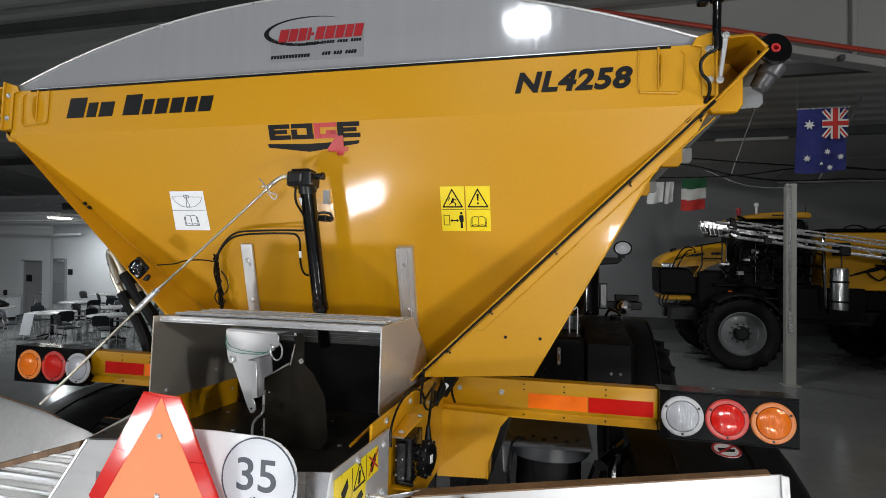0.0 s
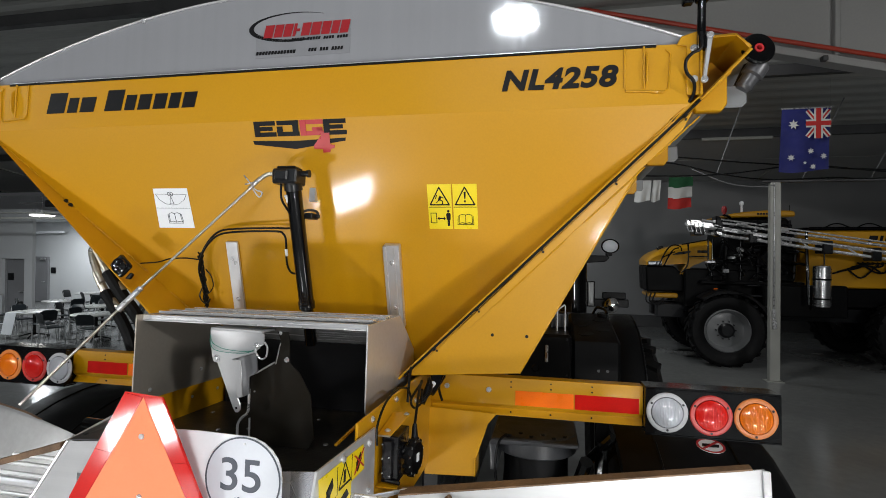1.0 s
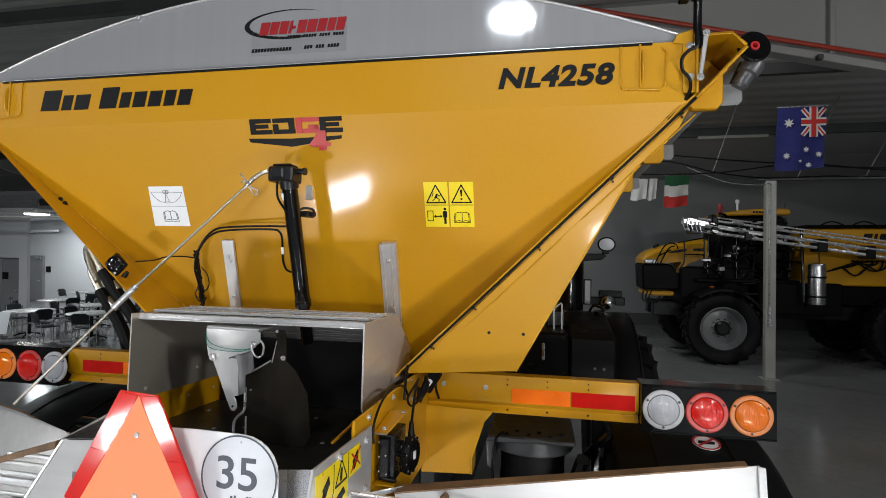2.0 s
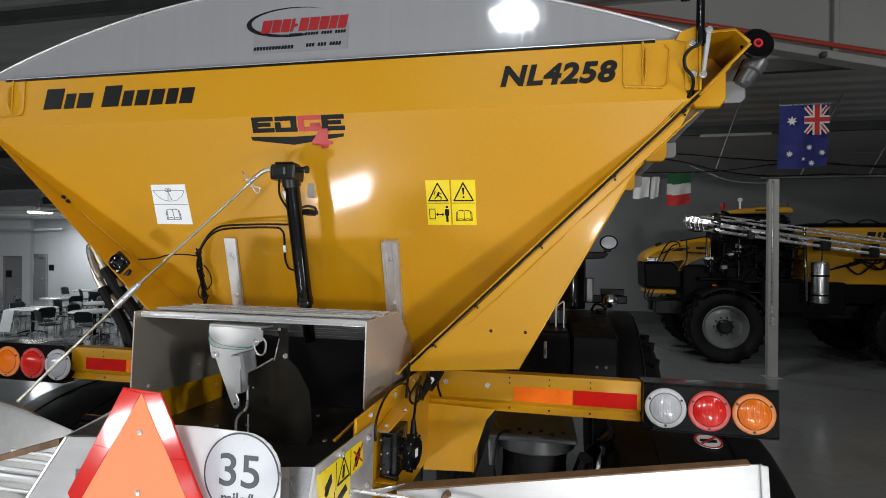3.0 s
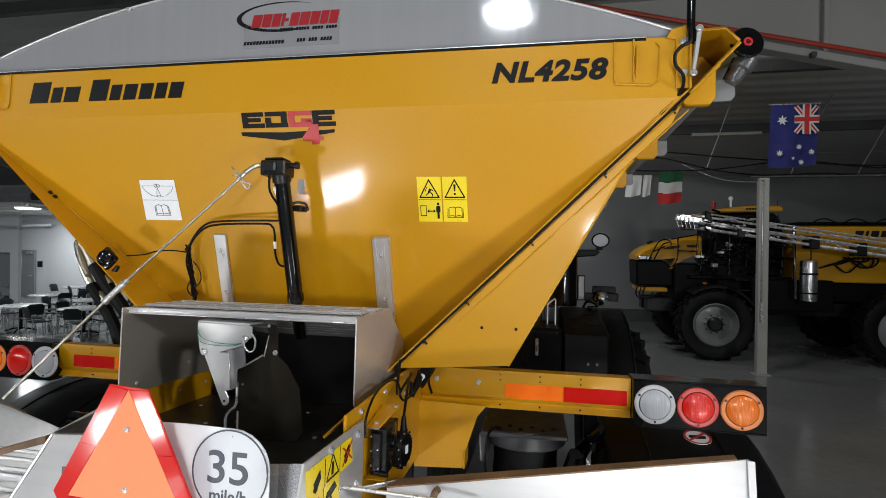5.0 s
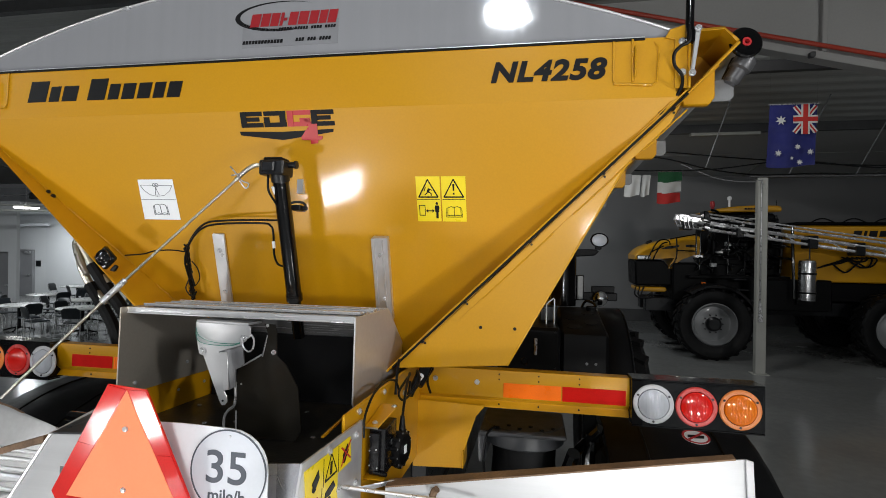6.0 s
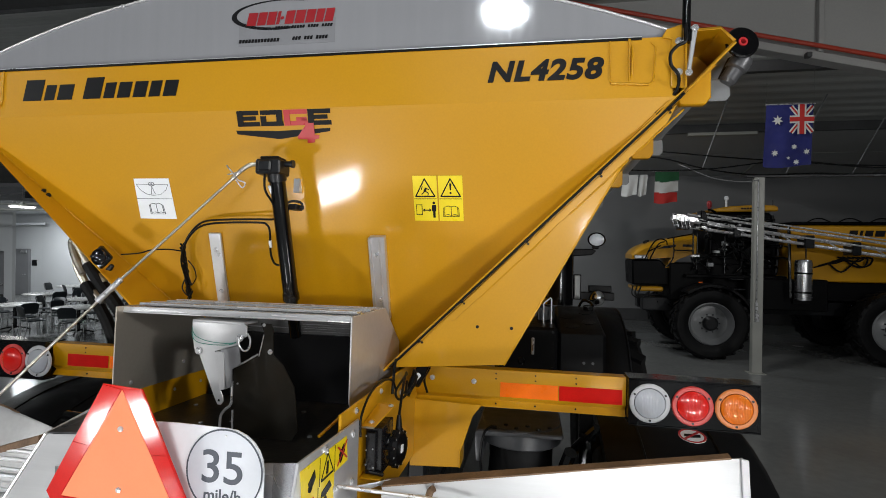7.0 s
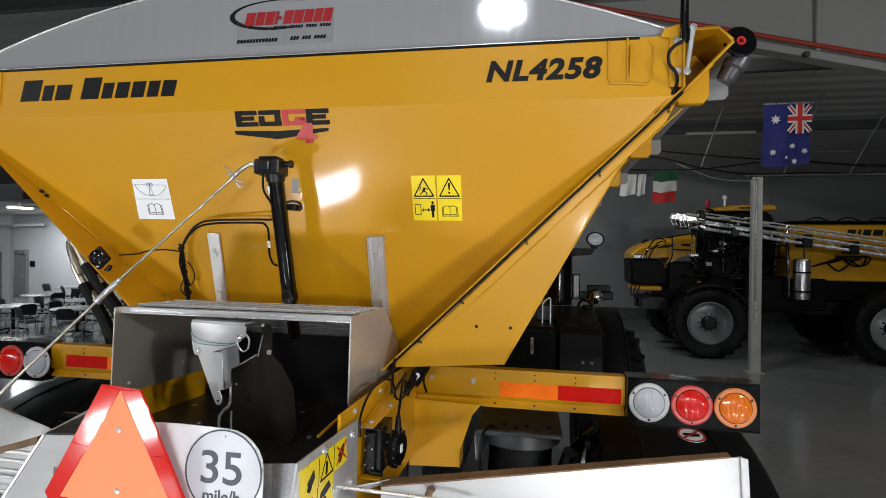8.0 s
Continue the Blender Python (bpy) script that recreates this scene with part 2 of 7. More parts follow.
def finish(bm, bevel=0.0, seg=1):
    bmesh.ops.remove_doubles(bm, verts=bm.verts, dist=1e-6)
    bmesh.ops.recalc_face_normals(bm, faces=bm.faces)
    if bevel:
        es = [e for e in bm.edges if len(e.link_faces) == 2 and e.calc_face_angle(0) > 0.6]
        bmesh.ops.bevel(bm, geom=es, offset=bevel, segments=seg, affect="EDGES", clamp_overlap=True)


def mesh_ob(name, bm, material, bevel=0.0, smooth=True):
    finish(bm, bevel)
    me = bpy.data.meshes.new(name)
    bm.to_mesh(me)
    bm.free()
    me.materials.append(material)
    if smooth:
        me.polygons.foreach_set("use_smooth", [True] * len(me.polygons))
        me.set_sharp_from_angle(angle=radians(35))
    return new(name, me)


BASE = {}


def thing(name, at, label, category, group="", turn=None, kind=""):
    """An Empty at the thing's base; its parts are modelled in the thing's own plan coordinates."""
    ob = new(name)
    ob.empty_display_size = 0.1
    m = turn if turn is not None else Matrix.Identity(4)
    ob.matrix_world = m @ Matrix.Translation(at)
    BASE[ob.name] = Matrix.Translation(-V(at))
    return tagged(ob, label, category, group, kind)


def part(name, bm, material, parent, label="", bevel=0.0, smooth=True):
    ob = mesh_ob(name, bm, material, bevel, smooth)
    ob.parent = parent
    if parent.name in BASE:
        ob.matrix_parent_inverse = BASE[parent.name]
    return tagged(ob, label)


def solo(name, bm, material, label, category, group="", kind="", bevel=0.0, smooth=True):
    return tagged(mesh_ob(name, bm, material, bevel, smooth), label, category, group, kind)


def B():
    return bmesh.new()


def lettering(name, text, size, material, parent, m, shear=0.0, width=1.0, offset=0.0, depth=0.0008, space=1.0):
    cu = bpy.data.curves.new(name, "FONT")
    cu.body, cu.size, cu.shear, cu.offset, cu.extrude = text, size, shear, offset, depth
    cu.space_character = space
    tmp = bpy.data.objects.new(name, cu)
    scene.collection.objects.link(tmp)
    me = bpy.data.meshes.new_from_object(tmp.evaluated_get(bpy.context.evaluated_depsgraph_get()))
    bpy.data.objects.remove(tmp)
    me.transform(m @ Matrix.Diagonal((width, 1, 1, 1)))
    me.materials.clear()
    me.materials.append(material)
    ob = new(name, me)
    ob.parent = parent
    if parent.name in BASE:
        ob.matrix_parent_inverse = BASE[parent.name]
    return ob


# ---- the hall ----
def wall_box(name, a, b, material, label):
    bm = B()
    add_box(bm, a, b)
    return solo(name, bm, material, label, "wall", kind="structure")


bm = B()
add_box(bm, (-32, -14, -0.2), (26, 23, 0))
solo("floor", bm, CONCRETE, "polished grey concrete floor of the hall", "floor", kind="structure")

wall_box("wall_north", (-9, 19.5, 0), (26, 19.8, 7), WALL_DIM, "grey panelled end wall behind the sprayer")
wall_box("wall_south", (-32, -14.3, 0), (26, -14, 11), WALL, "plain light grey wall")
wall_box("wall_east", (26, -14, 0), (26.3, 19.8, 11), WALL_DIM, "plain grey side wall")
wall_box("wall_west", (-32.3, -14, 0), (-32, 23, 11), WALL, "plain light grey side wall")
bm = B()
add_box(bm, (-9, 19.42, 0), (26, 19.5, 0.42))
solo("baseboard", bm, BEAM, "dark kick board along the grey wall", "baseboard", kind="structure", bevel=0.01)

# partition with a recessed doorway, and the bay beyond it
bm = B()
add_box(bm, (-32, 15.4, 0), (-19.10, 15.52, 4.05))
add_box(bm, (-18.06, 15.4, 0), (-17.70, 15.52, 4.05))
add_box(bm, (-19.10, 15.4, 2.22), (-18.06, 15.52, 4.05))
solo("wall_partition", bm, WALL, "light grey painted partition with a doorway", "wall", kind="structure")
bm = B()
add_box(bm, (-32, 20.6, 0), (-22.3, 20.9, 5.2))
solo("wall_bay", bm, WALL, "light grey painted wall of the dining bay", "wall", kind="structure")
bm = B()
add_prism(bm, [(-22.3, 20.6, 0), (-22.3, 20.6, 5.6), (-8.9, 19.2, 5.6), (-8.9, 19.2, 0)], (0, 0.3, 0))
solo("wall_bay_side", bm, WALL, "white painted wall behind the dining tables", "wall", kind="structure")
bm = B()
add_box(bm, (-32, 15.52, 3.9), (-17.6, 20.6, 4.05))
solo("ceiling_bay", bm, WALL, "pale plaster ceiling over the dining bay", "ceiling", kind="structure")
bm = B()
add_box(bm, (-22.32, 20.52, 0), (-9, 20.6, 0.12))
add_box(bm, (-32, 15.34, 0), (-19.2, 15.4, 0.12))
solo("baseboard_bay", bm, BEAM, "dark rubber skirting along the bay walls", "baseboard", kind="structure")


def door_leaf(name, x0, x1, y, label):
    d = thing(name, ((x0 + x1) / 2, y, 0), label, "door", kind="structure")
    bm = B()
    add_box(bm, (x0, y - 0.03, 0.01), (x1, y + 0.03, 2.12))
    part("leaf", bm, DOOR, d, bevel=0.004)
    bm = B()
    add_box(bm, (x0 - 0.09, y - 0.06, 0), (x0 - 0.003, y + 0.06, 2.20))
    add_box(bm, (x1 + 0.003, y - 0.06, 0), (x1 + 0.09, y + 0.06, 2.20))
    add_box(bm, (x0 - 0.003, y - 0.06, 2.123), (x1 + 0.003, y + 0.06, 2.20))
    part("door_frame", bm, DOOR, d, bevel=0.004)
    bm = B()
    add_cyl(bm, (x1 - 0.12, y - 0.03, 0.98), (x1 - 0.12, y - 0.10, 0.98), 0.03)
    add_cyl(bm, (x1 - 0.12, y - 0.09, 0.98), (x1 - 0.26, y - 0.09, 0.98), 0.012)
    part("door_handle", bm, ZINC, d, "metal lever handle")
    return d


d1 = door_leaf("door_1", -19.0, -18.16, 15.585, "grey closed door set back in a doorway")
bm = B()
add_box(bm, (-18.98, 15.535, 1.40), (-18.72, 15.553, 1.66))
part("door_sign", bm, CHARCOAL, d1, "small dark square sign")
d2 = door_leaf("door_2", -23.90, -22.98, 20.52, "grey closed door with a narrow glazed slot")
# Light through the glass is imitated by an emissive panel.
bm = B()
add_box(bm, (-23.80, 20.47, 1.2), (-23.66, 20.488, 1.95))
part("glass_slot", bm, glow("slot_emission", (0.9, 0.95, 1.0), 1.1), d2, "narrow vision panel that emits its own brightness")
bm = B()
add_box(bm, (-23.30, 20.40, 2.02), (-22.98, 20.458, 2.14))
part("door_closer", bm, ZINC, d2)
bm = B()
add_box(bm, (-22.82, 20.56, 1.40), (-22.56, 20.597, 1.68))
solo("wall_sign", bm, CHARCOAL, "small dark square room sign on the wall", "sign")

# roof: ribbed deck falling to the far wall, panelled strip, purlins
def roof_z(y):
    return 5.25 + 0.14 * (19.5 - y)


bm = B()
ys = [-14 + 0.1 * k for k in range(289)]
up = []
for k, y in enumerate(ys):
    lift = (0, 0.028, 0.028, 0)[k % 4]
    up.append((y, roof_z(y) + lift))
lo = [[bm.verts.new((x, y, z)) for y, z in up] for x in (-32, 26)]
for k in range(len(up) - 1):
    bm.faces.new((lo[0][k], lo[0][k + 1], lo[1][k + 1], lo[1][k]))
solo("ceiling", bm, DECK, "dark ribbed metal roof deck", "ceiling", kind="structure", smooth=False)
bm = B()
for k in range(15):
    x = -32 + k * 4.0
    a, b = x + 0.02, min(26, x + 3.98)
    for y0, y1 in ((14.82, 17.1), (17.14, 19.5)):
        add_prism(bm, [(a, y0, roof_z(y0) - 0.02), (b, y0, roof_z(y0) - 0.02), (b, y1, roof_z(y1) - 0.02), (a, y1, roof_z(y1) - 0.02)], (0, 0, 0.015))
solo("ceiling_panels", bm, PANEL, "flat grey ceiling panels beside the end wall", "ceiling", kind="structure")
bm = B()
for k in range(15):
    x = -32 + k * 4.0
    add_prism(bm, [(x - 0.04, 14.8, roof_z(14.8) - 0.06), (x + 0.04, 14.8, roof_z(14.8) - 0.06), (x + 0.04, 19.45, roof_z(19.45) - 0.06), (x - 0.04, 19.45, roof_z(19.45) - 0.06)], (0, 0, 0.05))
solo("ceiling_battens", bm, POST, "pale cover strips between the ceiling panels", "trim", kind="structure")


def purlin(y, drop, name, label):
    z = roof_z(y) - drop
    o = thing(name, (0, y, z), label, "beam", kind="structure")
    for nm, a, b in (("web", (-32, y - 0.01, z), (26, y + 0.01, z + drop - 0.005)), ("flange", (-32, y - 0.07, z - 0.02), (26, y + 0.07, z - 0.001))):
        bm = B()
        add_box(bm, a, b)
        part(nm, bm, BEAM, o)


for y in (14.6, 11.2, 7.6, 4.2, 0.4, -4, -8):
    purlin(y, 0.22, "purlin", "dark steel roof purlin under the deck")
bm = B()
add_box(bm, (4.9, 14.5, 5.62), (6.6, 14.7, 5.70))
solo("strip_light", bm, POST, "long unlit strip light fixed under the purlin", "ceiling light", bevel=0.01)

# post with its beam
post = thing("steel_post", (5.54, 11.73, 0), "slim grey painted steel post standing on the floor", "post")
bm = B()
add_box(bm, (5.44, 11.66, 0.012), (5.64, 11.80, 4.12))
part("shaft", bm, POST, post, bevel=0.012)
bm = B()
add_box(bm, (5.38, 11.60, 0), (5.70, 11.86, 0.012))
part("base_plate", bm, POST, post)
bm = B()
add_box(bm, (5.475, 11.60, 1.10), (5.545, 11.66, 1.28))
add_box(bm, (5.475, 11.61, 1.30), (5.525, 11.66, 1.50))
add_cyl(bm, (5.50, 11.635, 1.5), (5.50, 11.635, 4.1), 0.014, n=8)
part("outlet_box", bm, ZINC, post, "small electrical box with a conduit", bevel=0.006)
bm = B()
add_box(bm, (5.3, 11.68, 4.125), (26, 11.78, 4.14))
add_box(bm, (5.3, 11.72, 4.14), (26, 11.74, 4.17))
solo("cross_beam", bm, BEAM, "slim dark steel beam carried by the post", "beam", kind="structure", bevel=0.006)
bm = B()
pts = [(-3 + k * 1.5, 11.55, 4.34 + 0.10 * math.cos(k * 2.1)) for k in range(20)]
add_tube(bm, pts, 0.014, 6)
solo("loose_cable", bm, MATT, "black cable sagging along the beam", "cable")
bm = B()
add_tube(bm, [(3.9, 11.6, 4.42), (4.6, 11.55, 4.10), (5.2, 11.55, 4.02), (5.5, 11.6, 4.06)], 0.009, 6)
solo("white_cable", bm, RIM_GREY, "pale cable looped to the head of the post", "cable")

# diagonal braces and slack cables under the panels
for a, b in (((5.36, 13.0, 6.18), (4.80, 13.0, 4.48)), ((8.90, 13.0, 6.18), (7.95, 13.0, 4.30)), ((7.45, 13.0, 6.18), (6.60, 13.0, 4.35))):
    bm = B()
    add_cyl(bm, a, b, 0.012, n=6)
    solo("brace_rod", bm, RIM_GREY, "thin pale diagonal brace rod under the roof", "brace")
for pts in ([(2.4, 12.5, 4.95), (3.75, 12.5, 4.85), (5.2, 12.5, 4.69), (6.8, 12.5, 4.55), (8.2, 12.5, 4.46), (14, 12.5, 4.3), (26.02, 12.5, 4.5)],
            [(2.4, 12.5, 4.82), (3.75, 12.5, 4.70), (4.72, 12.5, 4.44), (5.77, 12.5, 4.29), (7.0, 12.5, 4.31), (8.2, 12.5, 4.28), (14, 12.5, 4.35), (26.02, 12.5, 4.4)]):
    bm = B()
    add_tube(bm, pts, 0.016, 6)
    solo("loose_cable", bm, MATT, "black cable strung slackly under the roof", "cable")

# white bulkhead with a red sprinkler pipe
def bulk_z(x):
    return 5.94 - 0.248 * (x - 4.46)


bm = B()
add_prism(bm, [(0.5, 9.0, bulk_z(0.5)), (12, 9.0, bulk_z(12)), (12, 9.0, 7.2), (5.27, 9.0, 7.2), (0.5, 9.0, 7.2)], (0, 0.12, 0))
BULK = paint("bulkhead_paint", (0.37, 0.366, 0.355), 0.6, var=0.05, big=0.6, fine=30, bump=0.02)
solo("bulkhead", bm, BULK, "pale painted bulkhead panel under the roof", "wall", kind="structure")
bm = B()
add_prism(bm, [(0.5, 8.93, bulk_z(0.5) - 0.13), (12, 8.93, bulk_z(12) - 0.13), (12, 8.93, bulk_z(12)), (0.5, 8.93, bulk_z(0.5))], (0, 0.25, 0))
solo("bulkhead_trim", bm, BULK, "pale edge trim of the bulkhead", "trim", kind="structure", bevel=0.01)
bm = B()
add_box(bm, (5.25, 8.9, 5.73), (5.33, 9.0, 7.2))
solo("bulkhead_seam", bm, BULK, "pale vertical joint strip of the bulkhead", "trim", kind="structure", bevel=0.01)
bm = B()
add_cyl(bm, (0.5, 8.86, bulk_z(0.5) + 0.05), (12, 8.86, bulk_z(12) + 0.05), 0.035, n=10)
solo("sprinkler_pipe", bm, PIPE_RED, "red painted sprinkler pipe along the bulkhead", "pipe")
bm = B()
add_box(bm, (5.05, 8.82, 5.62), (5.13, 8.92, 5.70))
solo("pipe_clip", bm, BEAM, "dark pipe clip below the red pipe", "clip", bevel=0.01)
bm = B()
add_cyl(bm, (-9.95, 9.0, 7.56), (-9.19, 9.0, 7.04), 0.03, n=8)
add_lathe(bm, (-9.95, 9.0, 7.56), (-0.76, 0, 0.52), [(0, 0), (0.07, 0), (0.05, 0.05), (0, 0.05)], 12)
solo("brace_rod", bm, ZINC, "thin pale brace rod under the roof deck", "brace")


# ---- flags ----
def star(bm, cx, cz, r, pts, y, thick):
    out = []
    for k in range(pts * 2):
        a = math.pi / 2 + k * math.pi / pts
        rr = r if k % 2 == 0 else r * 0.45
        out.append((cx + rr * math.cos(a), y, cz + rr * math.sin(a)))
    add_prism(bm, out, (0, -thick, 0))


def cloth(bm, x0, x1, z0, z1, y, amp, nx=16, nz=12, thick=0.004, lean=0.0):
    g = []
    for s in (0, thick):
        rows = []
        for j in range(nz + 1):
            z = z0 + (z1 - z0) * j / nz
            row = []
            for i in range(nx + 1):
                u = i / nx
                fall = 1 - j / nz
                row.append(bm.verts.new((x0 + (x1 - x0) * u - lean * fall, y + s + amp * fall * math.sin(u * 9 + 1.1 * fall), z - 0.03 * fall * math.sin(u * 5))))
            rows.append(row)
        g.append(rows)
    for s, rows in enumerate(g):
        for j in range(nz):
            for i in range(nx):
                q = (rows[j][i], rows[j][i + 1], rows[j + 1][i + 1], rows[j + 1][i])
                bm.faces.new(q if s == 0 else q[::-1])
    for j in range(nz):
        for i in (0, nx):
            bm.faces.new((g[0][j][i], g[0][j + 1][i], g[1][j + 1][i], g[1][j][i]))
    for i in range(nx):
        for j in (0, nz):
            bm.faces.new((g[0][j][i], g[1][j][i], g[1][j][i + 1], g[0][j][i + 1]))


fl = thing("hanging_flag", (5.8, 11.0, 4.2), "navy flag with white stars and a red cross corner", "flag")
X0, X1, Z0, Z1, FY = 5.37, 6.21, 4.24, 5.45, 11.0
bm = B()
cloth(bm, X0, X1, Z0, Z1, FY, 0.03, lean=0.04)
part("cloth", bm, FLAG_BLUE, fl)
bm = B()
add_cyl(bm, (X0 - 0.02, FY, Z1 + 0.01), (X1 + 0.04, FY, Z1 + 0.01), 0.014, n=8)
part("rod", bm, ZINC, fl)
for x in (X0, X1):
    bm = B()
    add_cyl(bm, (x, FY, Z1 + 0.01), (x, FY, 6.46), 0.0012, n=5)
    part("cord", bm, BEAM, fl)
for cx, cz, r, n in ((5.56, 5.14, 0.10, 7), (5.52, 4.50, 0.07, 7), (5.86, 4.62, 0.06, 7), (6.08, 4.52, 0.065, 7), (5.76, 4.40, 0.035, 5), (5.90, 4.32, 0.06, 7)):
    bm = B()
    star(bm, cx, cz, r, n, FY - 0.034, 0.003)
    part("star", bm, FLAG_WHITE, fl, "white star")
ux0, ux1, uz0, uz1 = 5.77, 6.20, 4.86, 5.44
um, uz = (ux0 + ux1) / 2, (uz0 + uz1) / 2
for nm, wd, mat, off in (("saltire", 0.085, FLAG_WHITE, 0.034), ("saltire", 0.03, FLAG_RED, 0.038)):
    for s in (1, -1):
        bm = B()
        a, b = V((ux0, 0, uz0 if s > 0 else uz1)), V((ux1, 0, uz1 if s > 0 else uz0))
        nrm = V((-(b - a).z, 0, (b - a).x)).normalized() * wd / 2
        d = (b - a) * 0.06
        add_prism(bm, [p + V((0, FY - off - 0.001 * (s > 0), 0)) for p in (a + d + nrm, a + d - nrm, b - d - nrm, b - d + nrm)], (0, -0.002, 0))
        part(nm, bm, mat, fl)
for nm, wd, mat, off in (("cross", 0.15, FLAG_WHITE, 0.042), ("cross", 0.085, FLAG_RED, 0.046)):
    bm = B()
    add_box(bm, (um - wd / 2, FY - off - 0.002, uz0), (um + wd / 2, FY - off, uz1))
    add_box(bm, (ux0, FY - off - 0.0025, uz - wd / 2), (ux1, FY - off - 0.0005, uz + wd / 2))
    part(nm, bm, mat, fl)
fi = thing("hanging_flag", (4.5, 15.0, 3.9), "green, white and red striped flag hung from above", "flag")
for k, (mat, z0, z1) in enumerate(((FLAG_GREEN, 4.47, 4.74), (FLAG_WHITE, 4.17, 4.47), (FLAG_RED, 3.88, 4.17))):
    bm = B()
    cloth(bm, 4.20 - 0.01 * k, 4.82 - 0.02 * k, z0 + 0.001, z1, 15.0 + 0.006 * k, 0.02 + 0.01 * k, 10, 5)
    part("stripe", bm, mat, fi)
bm = B()
add_cyl(bm, (4.1, 15.0, 4.76), (4.9, 15.0, 4.76), 0.012, n=8)
part("rod", bm, ZINC, fi)
for k, (x, w) in enumerate(((3.62, 0.42), (3.98, 0.22))):
    bm = B()
    cloth(bm, x - w / 2, x + w / 2, 4.12, 4.72, 15.4, 0.04, 8, 6, lean=0.05)
    solo("hanging_flag", bm, FLAG_WHITE, "small pale pennant hung under the ceiling", "flag")


# ---- the field sprayer parked behind the post ----
rg = thing("field_sprayer", (6.9, 14.4, 0), "yellow and black field machine with folded booms", "farm machine")


def tyre_bm(c, r, w, rim):
    """Tyre carcass; the axle runs along y."""
    bm = B()
    h = w / 2
    prof = [(rim, -h * 0.72), (rim * 1.06, -h * 0.86), (r * 0.80, -h), (r * 0.92, -h * 0.96), (r * 0.975, -h * 0.8), (r * 0.975, h * 0.8), (r * 0.92, h * 0.96), (r * 0.80, h), (rim * 1.06, h * 0.86), (rim, h * 0.72)]
    add_lathe(bm, c, (0, 1, 0), prof, 40)
    return bm


def lug_bms(c, r, w, lugs=22):
    h = w / 2
    for k in range(lugs):
        a = k * math.tau / lugs
        for s in (-1, 1):
            m = Matrix.Translation(c) @ Matrix.Rotation(a + (0.14 if s > 0 else 0), 4, "Y") @ Matrix.Translation((0, s * h * 0.48, r * 0.975)) @ Matrix.Rotation(s * 0.6, 4, "Z")
            bm = B()
            bmesh.ops.create_cube(bm, size=1, matrix=m @ Matrix.Diagonal((r * 0.10, h * 0.95, r * 0.07, 1)))
            yield bm


def rim_bm(c, r, w, side):
    bm = B()
    add_lathe(bm, c, (0, side, 0), [(r * 1.02, w * 0.36), (r * 0.96, w * 0.42), (r * 0.92, w * 0.36), (r * 0.86, w * 0.10), (r * 0.80, w * 0.02), (r * 0.45, w * 0.06), (r * 0.36, w * 0.12), (0, w * 0.12)], 36)
    return bm


def wheel_on(owner, c, r, w, rim, side, metal=RIM_GREY, name="wheel"):
    wh = part(name, tyre_bm(V(c), r, w, rim), RUBBER, owner, "black treaded tyre")
    for bm in lug_bms(V(c), r, w):
        part("tread_lug", bm, RUBBER, wh)
    part("rim", rim_bm(V(c), rim, w, side), metal, wh, "painted steel rim")
    bm = B()
    c = V(c)
    add_lathe(bm, c, (0, side, 0), [(rim * 0.34, w * 0.12), (rim * 0.34, w * 0.26), (rim * 0.24, w * 0.34), (0, w * 0.34)], 24)
    part("hub", bm, CHARCOAL, wh, "dark axle hub")
    for k in range(10):
        a = k * math.tau / 10
        bm = B()
        add_cyl(bm, c + V((math.cos(a) * rim * 0.42, side * w * 0.06, math.sin(a) * rim * 0.42)), c + V((math.cos(a) * rim * 0.42, side * w * 0.16, math.sin(a) * rim * 0.42)), rim * 0.035, n=6)
        part("wheel_nut", bm, CHARCOAL, wh)
    return wh


for cx in (5.05, 8.90):
    wheel_on(rg, (cx, 13.12, 0.84), 0.84, 0.5, 0.505, -1)
    wheel_on(rg, (cx, 15.7, 0.84), 0.84, 0.5, 0.505, -1, CHARCOAL)
bm = B()
add_box(bm, (3.7, 13.95, 1.0), (11.5, 14.25, 1.35))
add_box(bm, (3.7, 14.65, 1.0), (11.5, 14.95, 1.35))
for x in (5.05, 8.90):
    add_box(bm, (x - 0.14, 13.4, 0.72), (x + 0.14, 15.5, 1.0))
part("chassis", bm, CHARCOAL, rg, bevel=0.02)


def fender_bm(c, r, w, a0, a1, lip=0.05, n=18, axis_y=True):
    bm = B()
    sec = [(r, -w / 2), (r + 0.02, -w / 2 + 0.03), (r + 0.02, w / 2 - 0.03), (r, w / 2), (r - lip, w / 2), (r - 0.012, w / 2 - 0.02), (r - 0.012, -w / 2 + 0.02), (r - lip, -w / 2)]
    rings = []
    for k in range(n + 1):
        a = radians(a0 + (a1 - a0) * k / n)
        rings.append([bm.verts.new(V(c) + (V((math.cos(a) * q, o, math.sin(a) * q)) if axis_y else V((o, math.cos(a) * q, math.sin(a) * q)))) for q, o in sec])
    for a, b in zip(rings, rings[1:]):
        for k in range(len(sec)):
            bm.faces.new((a[k], a[(k + 1) % len(sec)], b[(k + 1) % len(sec)], b[k]))
    bm.faces.new(rings[0][::-1]), bm.faces.new(rings[-1])
    return bm


for cx, yy in ((5.05, 13.1), (5.05, 15.7)):
    part("fender", fender_bm((cx, yy, 0.84), 0.93, 0.55, 20, 128), MATT, rg, "black wheel fender")
